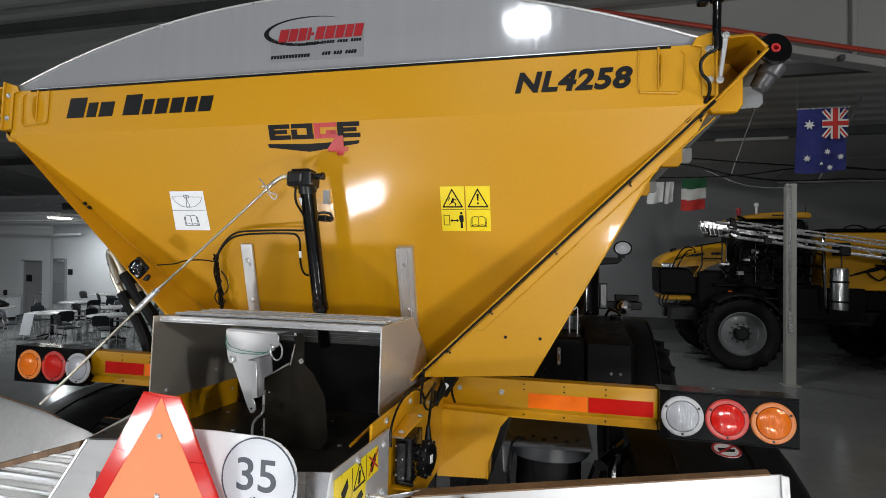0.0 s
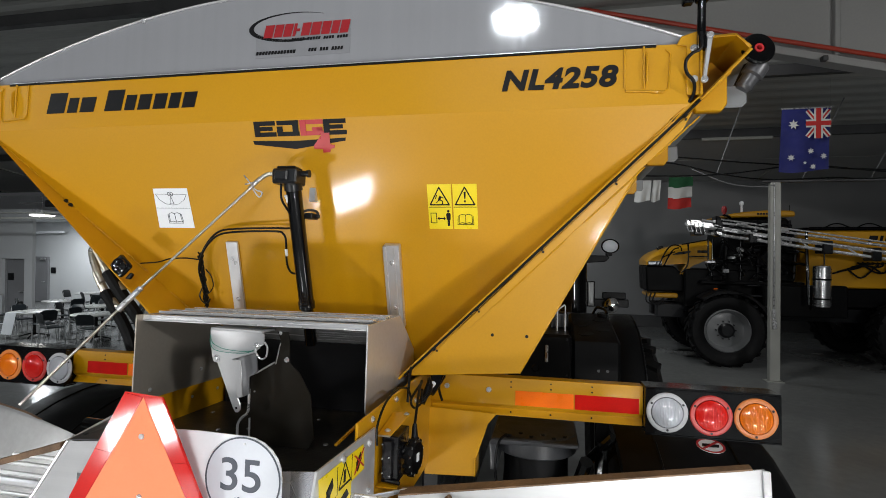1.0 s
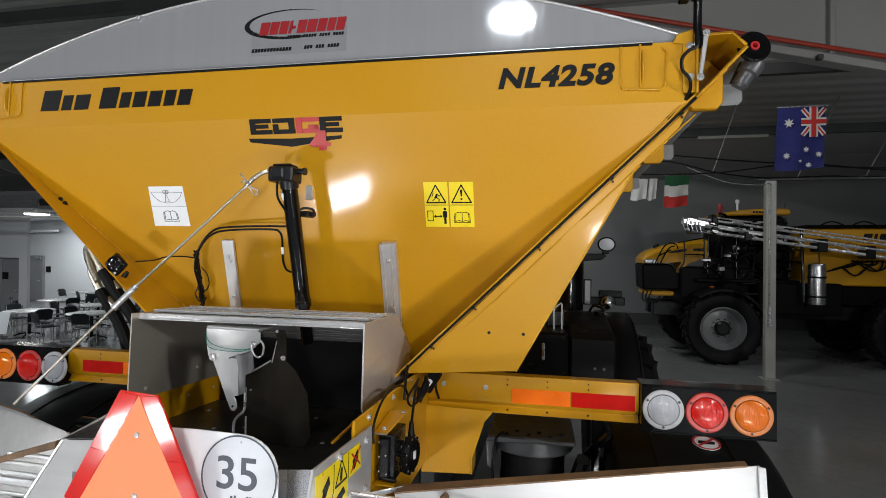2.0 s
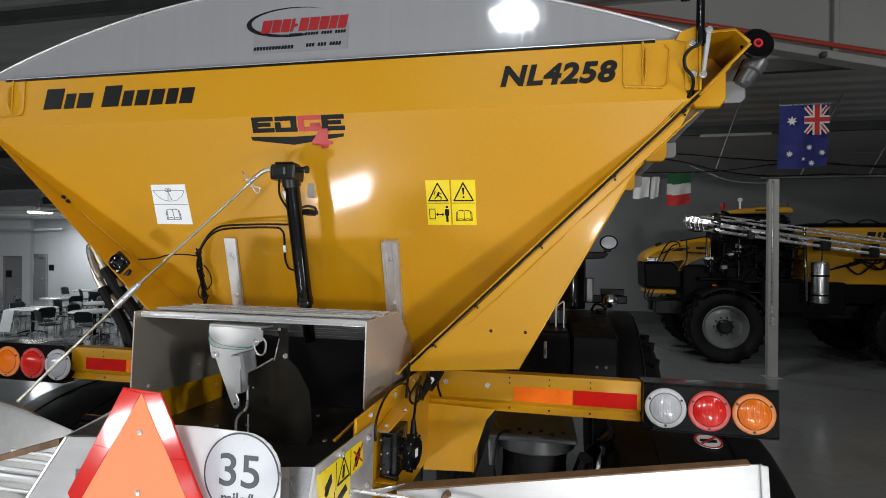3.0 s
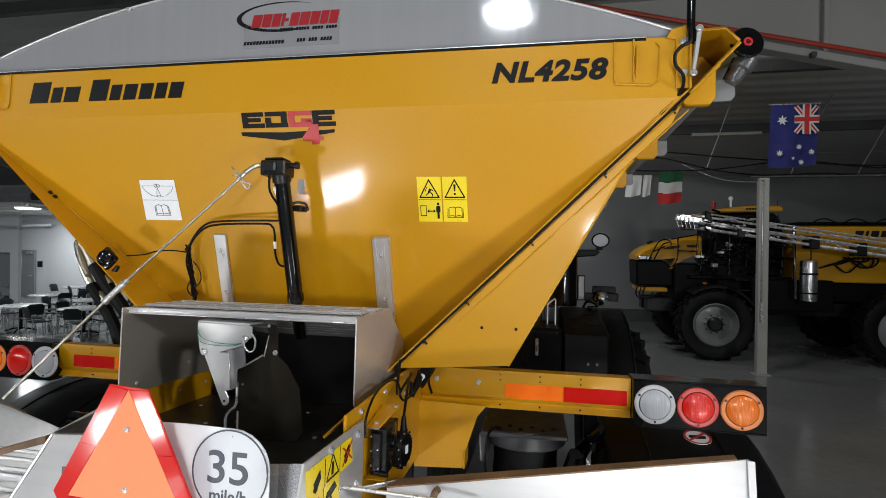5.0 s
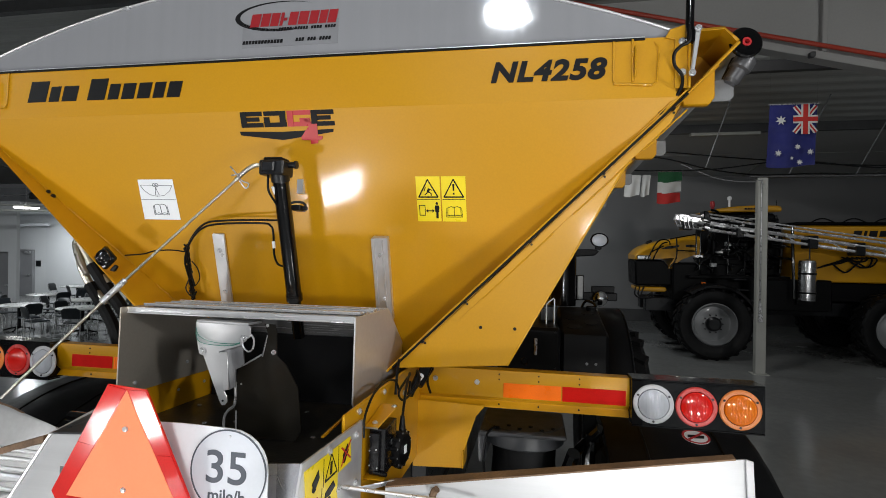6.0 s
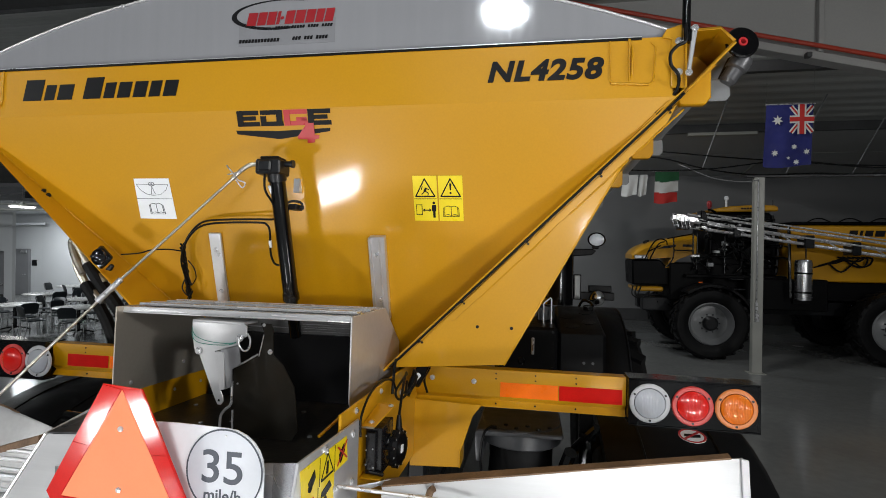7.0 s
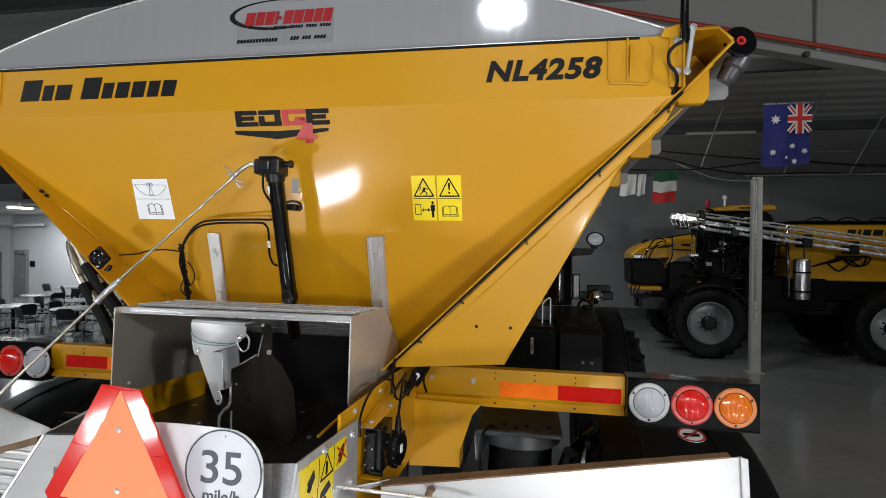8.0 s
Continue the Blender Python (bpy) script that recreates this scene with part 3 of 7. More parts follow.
# hood and nose
bm = B()
top = [(3.41, 2.33), (3.41, 2.45), (3.52, 2.58), (3.66, 2.67), (3.84, 2.745), (4.04, 2.80), (4.26, 2.85), (4.56, 2.91), (4.86, 2.96), (4.97, 2.95)]
low = [(4.97, 2.49), (4.80, 2.45), (4.69, 2.40), (4.56, 2.35), (4.46, 2.28), (4.38, 2.19), (4.33, 2.11), (4.22, 2.11), (4.28, 2.24), (4.36, 2.38), (4.10, 2.36), (3.75, 2.33)]
rings = []
for y, dz, dx in ((13.85, -0.16, 0.03), (13.83, -0.10, 0.01), (13.86, -0.05, 0.0), (13.96, 0.0, 0.0), (14.84, 0.0, 0.0), (14.95, -0.06, 0.02)):
    rings.append([bm.verts.new((x + (dx if x < 4.9 else 0), y, z + dz * min(1, max(0, (z - 2.33) * 4)))) for x, z in top] + [bm.verts.new((x, y, z)) for x, z in low])
for ra, rb in zip(rings, rings[1:]):
    for k in range(len(ra)):
        bm.faces.new((ra[k], ra[(k + 1) % len(ra)], rb[(k + 1) % len(ra)], rb[k]))
bm.faces.new(rings[0][::-1]), bm.faces.new(rings[-1])
part("hood", bm, YELLOW, rg, "glossy yellow hood")
bm = B()
add_prism(bm, [(3.44, 13.88, 1.66), (3.41, 13.88, 2.32), (4.1, 13.88, 2.32), (4.5, 13.88, 1.9), (4.5, 13.88, 1.66)], (0, 1.04, 0))
part("grille", bm, NIGHT, rg, "black front grille", bevel=0.04)
bm = B()
add_prism(bm, [(4.02, 13.835, 2.60), (4.20, 13.835, 2.68), (4.48, 13.835, 2.71), (4.46, 13.835, 2.66), (4.30, 13.835, 2.62)], (0, -0.012, 0))
part("hood_stripe", bm, BLACK, rg)
bm = B()
add_box(bm, (4.63, 13.825, 2.66), (4.90, 13.84, 2.72))
part("hood_badge", bm, BLACK, rg, "dark badge strip")
bm = B()
add_prism(bm, [(3.72, 14.0, 2.72), (3.70, 14.0, 2.79), (3.84, 14.0, 2.84), (3.87, 14.0, 2.79)], (0, 0.10, 0))
part("hood_camera", bm, MATT, rg, "small black camera on the hood", bevel=0.015)
bm = B()
add_box(bm, (3.46, 13.80, 2.33), (3.80, 13.86, 2.44))
part("headlight", bm, REFLECTOR, rg, "slim clear headlight", bevel=0.02)
bm = B()
add_box(bm, (3.50, 13.9, 1.50), (4.2, 14.9, 1.62))
part("bumper", bm, YELLOW, rg, "yellow front bumper", bevel=0.03)
for k in range(3):
    bm = B()
    add_tube(bm, [(3.45 + 0.1 * k, 13.9, 1.62), (3.42 + 0.08 * k, 13.82, 1.42), (3.6 + 0.1 * k, 13.8, 1.34), (3.85, 13.85, 1.5)], 0.018, 6)
    part("hose", bm, RUBBER, rg)
bm = B()
add_box(bm, (4.3, 13.7, 1.3), (6.0, 15.0, 2.25))
part("engine_bay", bm, NIGHT, rg, "black engine and frame work", bevel=0.03)
bm = B()
add_box(bm, (4.62, 13.5, 1.90), (6.9, 13.74, 1.97))
part("catwalk", bm, NIGHT, rg, "black catwalk edge", bevel=0.01)
random.seed(21)
for k in range(64):
    bm = B()
    x, z = random.uniform(4.75, 6.6), random.uniform(1.95, 3.3)
    if x < 5.0:
        z = min(z, 2.4)
    L = random.uniform(0.08, 0.35)
    if k % 2:
        add_box(bm, (x, 13.55 + random.random() * 0.1, z), (x + L, 13.74, z + random.uniform(0.03, 0.12)))
    else:
        add_tube(bm, [(x, 13.6, z), (x + L * 0.5, 13.56, z + random.uniform(-0.2, 0.2)), (x + L * 1.4, 13.6, z + random.uniform(-0.3, 0.3))], 0.022, 6)
    # Every tenth fitting is bright metal, imitating glints among the black.
    part("fitting", bm, BOOM if k % 10 == 1 else BLACK, rg, bevel=0.008 if k % 2 else 0.0)
for k in range(4):
    bm = B()
    add_box(bm, (5.62, 13.02 + 0.12 * k, 1.15 + 0.24 * k), (6.1, 13.22 + 0.12 * k, 1.18 + 0.24 * k))
    part("step_tread", bm, CHARCOAL, rg, bevel=0.005)
# cab
bm = B()
add_prism(bm, [(5.30, 13.75, 2.0), (5.12, 13.75, 2.6), (5.25, 13.75, 3.52), (6.65, 13.75, 3.52), (6.85, 13.75, 2.6), (6.8, 13.75, 1.95)], (0, 1.3, 0))
cab = part("cab", bm, NIGHT, rg, "black glazed cab", bevel=0.05)
for x in (5.22, 5.95, 6.74):
    bm = B()
    add_tube(bm, [(x, 13.70, 2.05), (x + 0.03, 13.70, 2.8), (x + 0.06 if x < 6.5 else x - 0.1, 13.72, 3.46)], 0.035, 6)
    part("pillar", bm, MATT, cab)
bm = B()
add_prism(bm, [(5.15, 13.6, 3.57), (5.32, 13.6, 3.62), (5.66, 13.6, 3.67), (6.15, 13.6, 3.70), (6.66, 13.6, 3.69), (6.74, 13.6, 3.66), (6.74, 13.6, 3.55), (5.2, 13.6, 3.53)], (0, 1.6, 0))
roof = part("cab_roof", bm, YELLOW, rg, "yellow cab roof", bevel=0.03)
bm = B()
for k in range(6):
    add_box(bm, (5.90 + 0.065 * k, 13.585, 3.595), (5.945 + 0.065 * k, 13.598, 3.635))
part("roof_marking", bm, INK, roof)
bm = B()
add_cyl(bm, (5.20, 13.7, 3.60), (5.20, 13.7, 3.66), 0.035)
add_lathe(bm, (5.20, 13.7, 3.66), (0, 0, 1), [(0.06, 0), (0.06, 0.10), (0.04, 0.15), (0, 0.16)], 14)
part("beacon", bm, RED, rg, "red beacon lamp")
bm = B()
add_cyl(bm, (5.66, 13.9, 3.68), (5.66, 13.9, 3.86), 0.025)
add_lathe(bm, (5.66, 13.9, 3.86), (0, 0, 1), [(0.05, 0), (0.055, 0.06), (0.03, 0.09), (0, 0.09)], 14)
part("antenna", bm, WHITE, rg, "white antenna mast")
bm = B()
add_cyl(bm, (6.69, 13.8, 3.6), (6.69, 13.8, 3.84), 0.008, n=6)
part("whip_antenna", bm, MATT, rg)
# platform, steps and rails
bm = B()
add_box(bm, (5.9, 13.2, 1.18), (7.65, 13.75, 1.92))
part("tool_box", bm, NIGHT, rg, "dark side locker", bevel=0.03)
for pts in ([(3.66, 13.62, 2.30), (3.80, 13.60, 2.62), (3.92, 13.60, 2.80), (4.05, 13.60, 2.85), (4.18, 13.62, 2.80), (4.21, 13.64, 2.70)], [(3.78, 13.62, 2.30), (3.92, 13.60, 2.60), (4.02, 13.60, 2.74), (4.14, 13.60, 2.78)], [(4.35, 13.60, 2.90), (4.35, 13.60, 2.40), (4.20, 13.62, 2.14)], [(4.81, 13.60, 2.98), (4.81, 13.60, 2.48)], [(4.20, 13.60, 2.86), (4.81, 13.60, 2.98)], [(4.35, 13.60, 2.57), (4.81, 13.60, 2.56)], [(3.74, 13.61, 2.52), (4.05, 13.61, 2.68)], [(4.9, 13.62, 2.1), (4.92, 13.62, 3.0)], [(5.55, 13.62, 2.0), (5.55, 13.62, 3.1)], [(7.3, 13.5, 1.9), (7.3, 13.5, 2.9)]):
    bm = B()
    add_tube(bm, pts, 0.017, 6)
    part("hand_rail", bm, BLACK, rg)
# canister
can = B()
add_lathe(can, (7.02, 13.0, 1.46), (0, 0, 1), [(0, 0), (0.17, 0), (0.175, 0.05), (0.175, 0.86), (0.16, 0.92), (0.06, 0.95), (0, 0.95)], 28)
can = part("air_tank", can, POLISHED, rg, "polished steel upright tank")
for z in (1.62, 2.06):
    bm = B()
    add_lathe(bm, (7.02, 13.0, z), (0, 0, 1), [(0.172, 0), (0.183, 0), (0.183, 0.04), (0.172, 0.04)], 28)
    part("tank_strap", bm, MATT, can)
bm = B()
add_box(bm, (6.86, 13.1, 1.36), (7.2, 13.5, 1.46))
part("tank_bracket", bm, MATT, rg)
bm = B()
add_tube(bm, [(6.72, 13.05, 3.15), (6.72, 13.0, 2.4), (6.75, 13.0, 1.5)], 0.035, 8)
part("down_pipe", bm, BLACK, rg)
# box body
bm = B()
add_prism(bm, [(6.98, 13.5, 1.86), (6.94, 13.5, 3.05), (7.02, 13.5, 3.21), (11.6, 13.5, 3.21), (11.6, 13.5, 2.4), (11.2, 13.5, 1.86)], (0, 1.8, 0))
boxb = part("dry_box", bm, YELLOW, rg, "yellow product box", bevel=0.03)
bm = B()
add_box(bm, (6.95, 13.44, 3.215), (11.6, 15.3, 3.29))
part("box_lid", bm, BLACK, boxb, bevel=0.02)
bm = B()
x = 8.20
for w in (0.17, 0.06, 0.16, 0.20, 0.17, 0.17):
    add_prism(bm, [(x, 13.495, 2.95), (x + w, 13.495, 2.95), (x + w + 0.03, 13.495, 3.09), (x + 0.03, 13.495, 3.09)], (0, -0.006, 0))
    x += w + 0.05
part("box_marking", bm, INK, boxb)
bm = B()
add_box(bm, (7.0, 13.6, 1.40), (11.4, 15.0, 1.85))
part("box_frame", bm, NIGHT, rg, bevel=0.02)
for k in range(4):
    bm = B()
    x = 7.30 + 0.66 * k
    add_tube(bm, [(x, 13.46, 3.28), (x + 0.14, 13.44, 3.355), (x + 0.30, 13.44, 3.36), (x + 0.50, 13.46, 3.28)], 0.016, 6)
    part("lid_handle", bm, MATT, rg)
random.seed(5)
for k in range(7):
    bm = B()
    x = 7.55 + 0.1 * k
    add_tube(bm, [(x - 0.1, 13.47, 2.2 + 0.04 * k), (x + 0.15, 13.40, 2.10 + random.random() * 0.3), (x + 0.4, 13.4, 2.2 + random.random() * 0.25), (x + 0.5, 13.40, 2.42), (x + 0.4, 13.46, 2.46)], 0.020, 6)
    part("hose", bm, RUBBER, rg)
# folded booms
boom = V((4.12, 12.95, 3.28)), V((8.9, 12.95, 2.54))
for k, (dy, dz, r) in enumerate(((0, 0.05, 0.042), (0, -0.10, 0.034), (0.22, 0.05, 0.04), (0.22, -0.12, 0.035), (0.11, 0.15, 0.03), (-0.08, -0.02, 0.022), (-0.05, 0.10, 0.016), (-0.06, -0.065, 0.014), (0.30, 0.19, 0.02))):
    bm = B()
    o = V((0.1 * k, dy, dz))
    add_cyl(bm, boom[0] + o, boom[1] + o, r, n=8)
    part("boom_tube", bm, BOOM, rg, "bright metal boom tube")
for k in range(7):
    bm = B()
    f = 0.3 + k / 10
    p = boom[0].lerp(boom[1], f)
    q = boom[0].lerp(boom[1], f + 0.06)
    add_cyl(bm, p + V((0, 0, 0.05)), q + V((0, 0, -0.1)), 0.016, n=6)
    part("boom_brace", bm, BOOM, rg)
for f, s in ((0.06, 0.11), (0.30, 0.08), (0.62, 0.10), (0.82, 0.09)):
    bm = B()
    p = boom[0].lerp(boom[1], f)
    add_box(bm, p + V((-s, -0.09, -0.17)), p + V((s, 0.3, 0.13)))
    part("boom_clamp", bm, CHARCOAL, rg, bevel=0.02)
for a, b, dz, h in ((0.0, 0.58, 0.09, 0.075), (0.78, 1.25, 0.06, 0.05), (1.40, 1.72, 0.03, 0.045), (2.35, 2.6, 0.04, 0.05)):
    bm = B()
    p, q = boom[0] + V((a, -0.09, dz - a * 0.155)), boom[0] + V((b, -0.09, dz - b * 0.155))
    add_prism(bm, [p + V((0, 0, h)), q + V((0, 0, h * 0.8)), q + V((0, 0, -h * 0.8)), p + V((0.03, 0, -h))], (0, 0.03, 0))
    part("boom_guard", bm, BOOM, rg, "bright folded boom plate", bevel=0.01)
bm = B()
add_prism(bm, [(4.75, 12.85, 3.52), (4.86, 12.85, 3.50), (4.92, 12.85, 3.30), (4.86, 12.85, 3.02), (4.78, 12.85, 3.06)], (0, 0.3, 0))
part("boom_hinge", bm, BLACK, rg, "black boom hinge", bevel=0.02)
random.seed(77)
for k in range(22):
    bm = B()
    x = 4.10 + random.uniform(0, 1.25)
    z = 3.33 - (x - 4.1) * 0.155 + random.uniform(-0.13, 0.13)
    w, h = random.uniform(0.05, 0.20), random.uniform(0.012, 0.045)
    add_prism(bm, [(x, 12.84, z), (x + w, 12.84, z - w * 0.16), (x + w, 12.84, z - w * 0.16 - h), (x + 0.02, 12.84, z - h)], (0, 0.03, 0))
    part("boom_link", bm, BOOM if k % 3 else BLACK, rg, bevel=0.004)
for k in range(5):
    bm = B()
    x = 4.14 + 0.09 * k
    add_tube(bm, [(x, 12.83, 3.42 - 0.02 * k), (x - 0.02, 12.82, 3.30), (x + 0.03, 12.83, 3.15 - 0.015 * k)], 0.010, 6)
    part("boom_bracket", bm, BOOM, rg, "bright metal bracket")
random.seed(31)
for k in range(14):
    bm = B()
    x = 4.95 + 0.085 * k
    z = 3.30 - (x - 4.9) * 0.155 + random.uniform(-0.06, 0.20)
    add_cyl(bm, (x, 12.86, z), (x + random.uniform(0.12, 0.34), 12.86, z - random.uniform(0.0, 0.06)), random.uniform(0.014, 0.032), n=8)
    part("boom_ram", bm, BLACK if k % 3 else BOOM, rg)
for pts in ([(5.2, 13.5, 3.3), (5.2, 13.3, 3.5), (5.0, 13.1, 3.55)], [(5.5, 13.6, 2.4), (5.8, 13.4, 2.6), (6.2, 13.45, 2.2)], [(6.2, 13.6, 2.9), (6.4, 13.4, 2.5), (6.9, 13.5, 2.4)]):
    bm = B()
    add_tube(bm, pts, 0.03, 6)
    part("hose", bm, BLACK, rg)
bm = B()
add_box(bm, (4.9, 13.4, 1.72), (4.98, 13.46, 1.80))
part("side_marker", bm, RETRO_ORANGE, rg)


# ---- dining area ----
def table(x, y, r, label):
    t = thing("dining_table", (x, y, 0), label, "table", "dining tables")
    bm = B()
    add_lathe(bm, (x, y, 0.715), (0, 0, 1), [(0, 0), (r - 0.02, 0), (r, 0.01), (r, 0.03), (r - 0.01, 0.035), (0, 0.035)], 28)
    part("tabletop", bm, TABLETOP, t)
    bm = B()
    add_cyl(bm, (x, y, 0.06), (x, y, 0.715), 0.045)
    part("pedestal", bm, BLACK, t)
    for k in range(4):
        a = k * math.pi / 2 + 0.5
        bm = B()
        add_tube(bm, [(x, y, 0.10), (x + 0.2 * math.cos(a), y + 0.2 * math.sin(a), 0.07), (x + 0.38 * math.cos(a), y + 0.38 * math.sin(a), 0.02)], 0.022, 6)
        part("foot", bm, BLACK, t)
    return t


for x, y in ((-13.9, 12.35), (-11.75, 12.35), (-13.4, 14.2), (-16.1, 15.2), (-18.0, 18.2), (-16.9, 12.9), (-15.2, 17.0)):
    table(x, y, 0.62, "round pale-topped dining table on a black pedestal")


def chair_at(x, y, deg):
    c = thing("dining_chair", (0, 0, 0), "dark blue-grey moulded chair with metal legs", "chair", "dining chairs")
    bm = B()
    add_prism(bm, [(-0.23, -0.22, 0.44), (0.23, -0.22, 0.44), (0.21, 0.22, 0.43), (-0.21, 0.22, 0.43)], (0, 0, 0.035))
    part("seat", bm, CHAIR, c, bevel=0.015)
    bm = B()
    add_prism(bm, [(-0.21, 0.23, 0.56), (0.21, 0.23, 0.56), (0.22, 0.29, 0.80), (0.14, 0.31, 0.86), (-0.14, 0.31, 0.86), (-0.22, 0.29, 0.80)], (0, 0.025, 0.004))
    part("backrest", bm, CHAIR, c, bevel=0.01)
    for sx in (-0.2, 0.2):
        bm = B()
        add_tube(bm, [(sx, -0.24, 0), (sx, -0.2, 0.43)], 0.012, 6)
        part("leg", bm, ZINC, c, "bright metal leg")
        bm = B()
        add_tube(bm, [(sx, 0.28, 0), (sx, 0.21, 0.43), (sx, 0.25, 0.6), (sx * 0.95, 0.30, 0.82)], 0.012, 6)
        part("leg", bm, ZINC, c, "bright metal leg")
    c.matrix_world = pose(x, y, 0, 0, 0, deg)
    return c


first = chair_at(-12.35, 11.55, 160)
for x, y, a in ((-13.15, 12.0, 250), (-14.5, 11.75, 130), (-13.5, 13.15, 10), (-14.75, 12.7, 70), (-11.2, 11.6, 205), (-11.0, 12.8, 300), (-12.2, 13.2, 20), (-12.5, 12.6, 80), (-14.1, 14.9, 30), (-12.8, 14.8, 330), (-14.3, 13.8, 110), (-16.9, 14.6, 130), (-15.4, 15.0, 250), (-15.9, 16.1, 5), (-17.3, 17.5, 150), (-18.7, 18.0, 100), (-17.2, 18.7, 300), (-16.2, 13.4, 300), (-15.3, 16.2, 180)):
    copy_thing(first, pose(x, y, 0, 0, 0, a))
bm = B()
add_prism(bm, [(-14.15, 11.72, 0.762), (-13.75, 11.70, 0.762), (-13.75, 11.98, 0.762), (-14.15, 12.0, 0.762)], (0, 0, 0.003))
add_prism(bm, [(-14.15, 11.71, 0.765), (-13.75, 11.69, 0.765), (-13.82, 11.62, 0.16), (-14.22, 11.64, 0.16)], (0, 0.004, 0))
solo("paper_sheet", bm, WHITE, "large white paper sheet hanging over a table edge", "paper")
bm = B()
bmesh.ops.create_icosphere(bm, subdivisions=3, radius=1, matrix=Matrix.Translation((-16.8, 12.9, 0.84)) @ Matrix.Diagonal((0.42, 0.25, 0.15, 1)))
for v in bm.verts:
    v.co += V(noise.noise_vector(v.co * 5)) * 0.05
    v.co.z = max(v.co.z, 0.752)
solo("dark_coat", bm, MATT, "dark coat dropped in a heap on a table", "coat")
cb = thing("counter_cabinet", (-20.2, 15.1, 0), "white base cabinet with a worktop against the partition", "cabinet")
bm = B()
add_box(bm, (-21.6, 14.85, 0.1), (-18.95, 15.33, 0.86))
part("body", bm, WHITE, cb, bevel=0.005)
for k in range(4):
    bm = B()
    add_box(bm, (-21.55 + 0.65 * k, 14.83, 0.14), (-20.93 + 0.65 * k, 14.85, 0.82))
    part("door", bm, WHITE, cb, bevel=0.004)
bm = B()
add_box(bm, (-21.62, 14.80, 0.86), (-18.92, 15.34, 0.90))
part("worktop", bm, TABLETOP, cb, bevel=0.004)
bm = B()
add_cyl(bm, (-19.4, 15.1, 0.90), (-19.4, 15.1, 1.10), 0.06)
solo("coffee_pot", bm, CHARCOAL, "dark coffee pot on the counter", "pot")
bm = B()
add_tube(bm, [(-20.3, 15.2, 0.9), (-20.3, 15.2, 1.12), (-20.3, 15.05, 1.15), (-20.3, 15.0, 1.05)], 0.014, 6)
solo("tap", bm, ZINC, "chrome tap on the counter", "tap")
pl = thing("pendant_lamp", (-14.45, 13.0, 3.62), "glowing round pendant lamp under the ceiling", "lamp")
bm = B()
add_lathe(bm, (-14.45, 13.0, 3.60), (0, 0, 1), [(0, 0), (0.30, 0), (0.32, 0.03), (0, 0.031)], 24)
part("diffuser", bm, LAMP_GLOW, pl, "glowing diffuser")
bm = B()
add_lathe(bm, (-14.45, 13.0, 3.64), (0, 0, 1), [(0.335, 0), (0.32, 0.03), (0.08, 0.06), (0, 0.16)], 24)
part("shade", bm, POST, pl)
bm = B()
add_cyl(bm, (-14.45, 13.0, 3.8), (-14.45, 13.0, 6.19), 0.012, n=6)
part("stem", bm, BEAM, pl)
pj = thing("projector", (-14.3, 13.4, 4.0), "black projector on a ceiling mount", "projector")
bm = B()
add_box(bm, (-14.75, 13.3, 3.92), (-13.95, 13.8, 4.14))
part("body", bm, MATT, pj, bevel=0.03)
bm = B()
add_cyl(bm, (-14.3, 13.55, 4.14), (-14.3, 13.55, 6.0), 0.03, n=8)
part("mount", bm, BEAM, pj)
bm = B()
add_tube(bm, [(-15.9, 13.5, 4.06), (-14.7, 13.5, 4.1)], 0.03, 6)
part("arm", bm, BEAM, pj)
bm = B()
add_cyl(bm, (-32, 13.8, 3.72), (-9, 13.8, 3.55), 0.035, n=8)
solo("conduit", bm, POST, "grey conduit running under the ceiling", "pipe")
bm = B()
add_cyl(bm, (-32, 14.2, 3.90), (-9, 14.2, 3.78), 0.03, n=8)
solo("conduit", bm, POST, "grey conduit running under the ceiling", "pipe")
bm = B()
add_tube(bm, [(-23.9, 20.1, 2.95), (-23.5, 20.1, 3.1), (-23.2, 20.1, 3.35), (-21.6, 20.1, 3.4)], 0.06, 8)
solo("wall_pipe", bm, WHITE, "white pipe bent along the bay wall", "pipe")


# ---- the spreader truck: all parts in its own level frame, which leans nose-down on its springs ----
EYE0 = V((0.888, 0, 2.6))
LEAN = Matrix(((0.99998, -0.00055, 0.00566), (0.00029, 0.99896, 0.04553), (-0.00568, -0.04553, 0.99895))).to_4x4()
LEAN = Matrix.Translation(EYE0) @ LEAN @ Matrix.Translation(-EYE0)
sp = thing("spreader_truck", (0, 3.4, 0.25), "yellow hopper spreader truck with stainless rear hood, seen from its back", "farm machine", turn=LEAN)

# hopper end wall
ZF, SL = 3.13, 0.44


def wall_y(z):
    return 1.62 if z >= ZF else 1.62 + SL * (ZF - z)


def half_w(z):
    return 0.422 + 1.03 * (z - 2.261)


def wall_w(z):
    return half_w(z) - 0.004


def lip_y(z):
    return 1.64 + 0.10 * (ZF - z)


NRM = V((0, -1, -SL)).normalized()


def on_wall(x, z, off=0.0):
    n = NRM if z < ZF else V((0, -1, 0))
    return V((x, wall_y(z), z)) + n * off


def decal(name, outline, material, parent, off=0.001, thick=0.0012, label=""):
    bm = B()
    pts = [on_wall(x, z, off) for x, z in outline]
    n = NRM if outline[0][1] < ZF else V((0, -1, 0))
    add_prism(bm, pts, n * thick)
    return part(name, bm, material, parent, label)


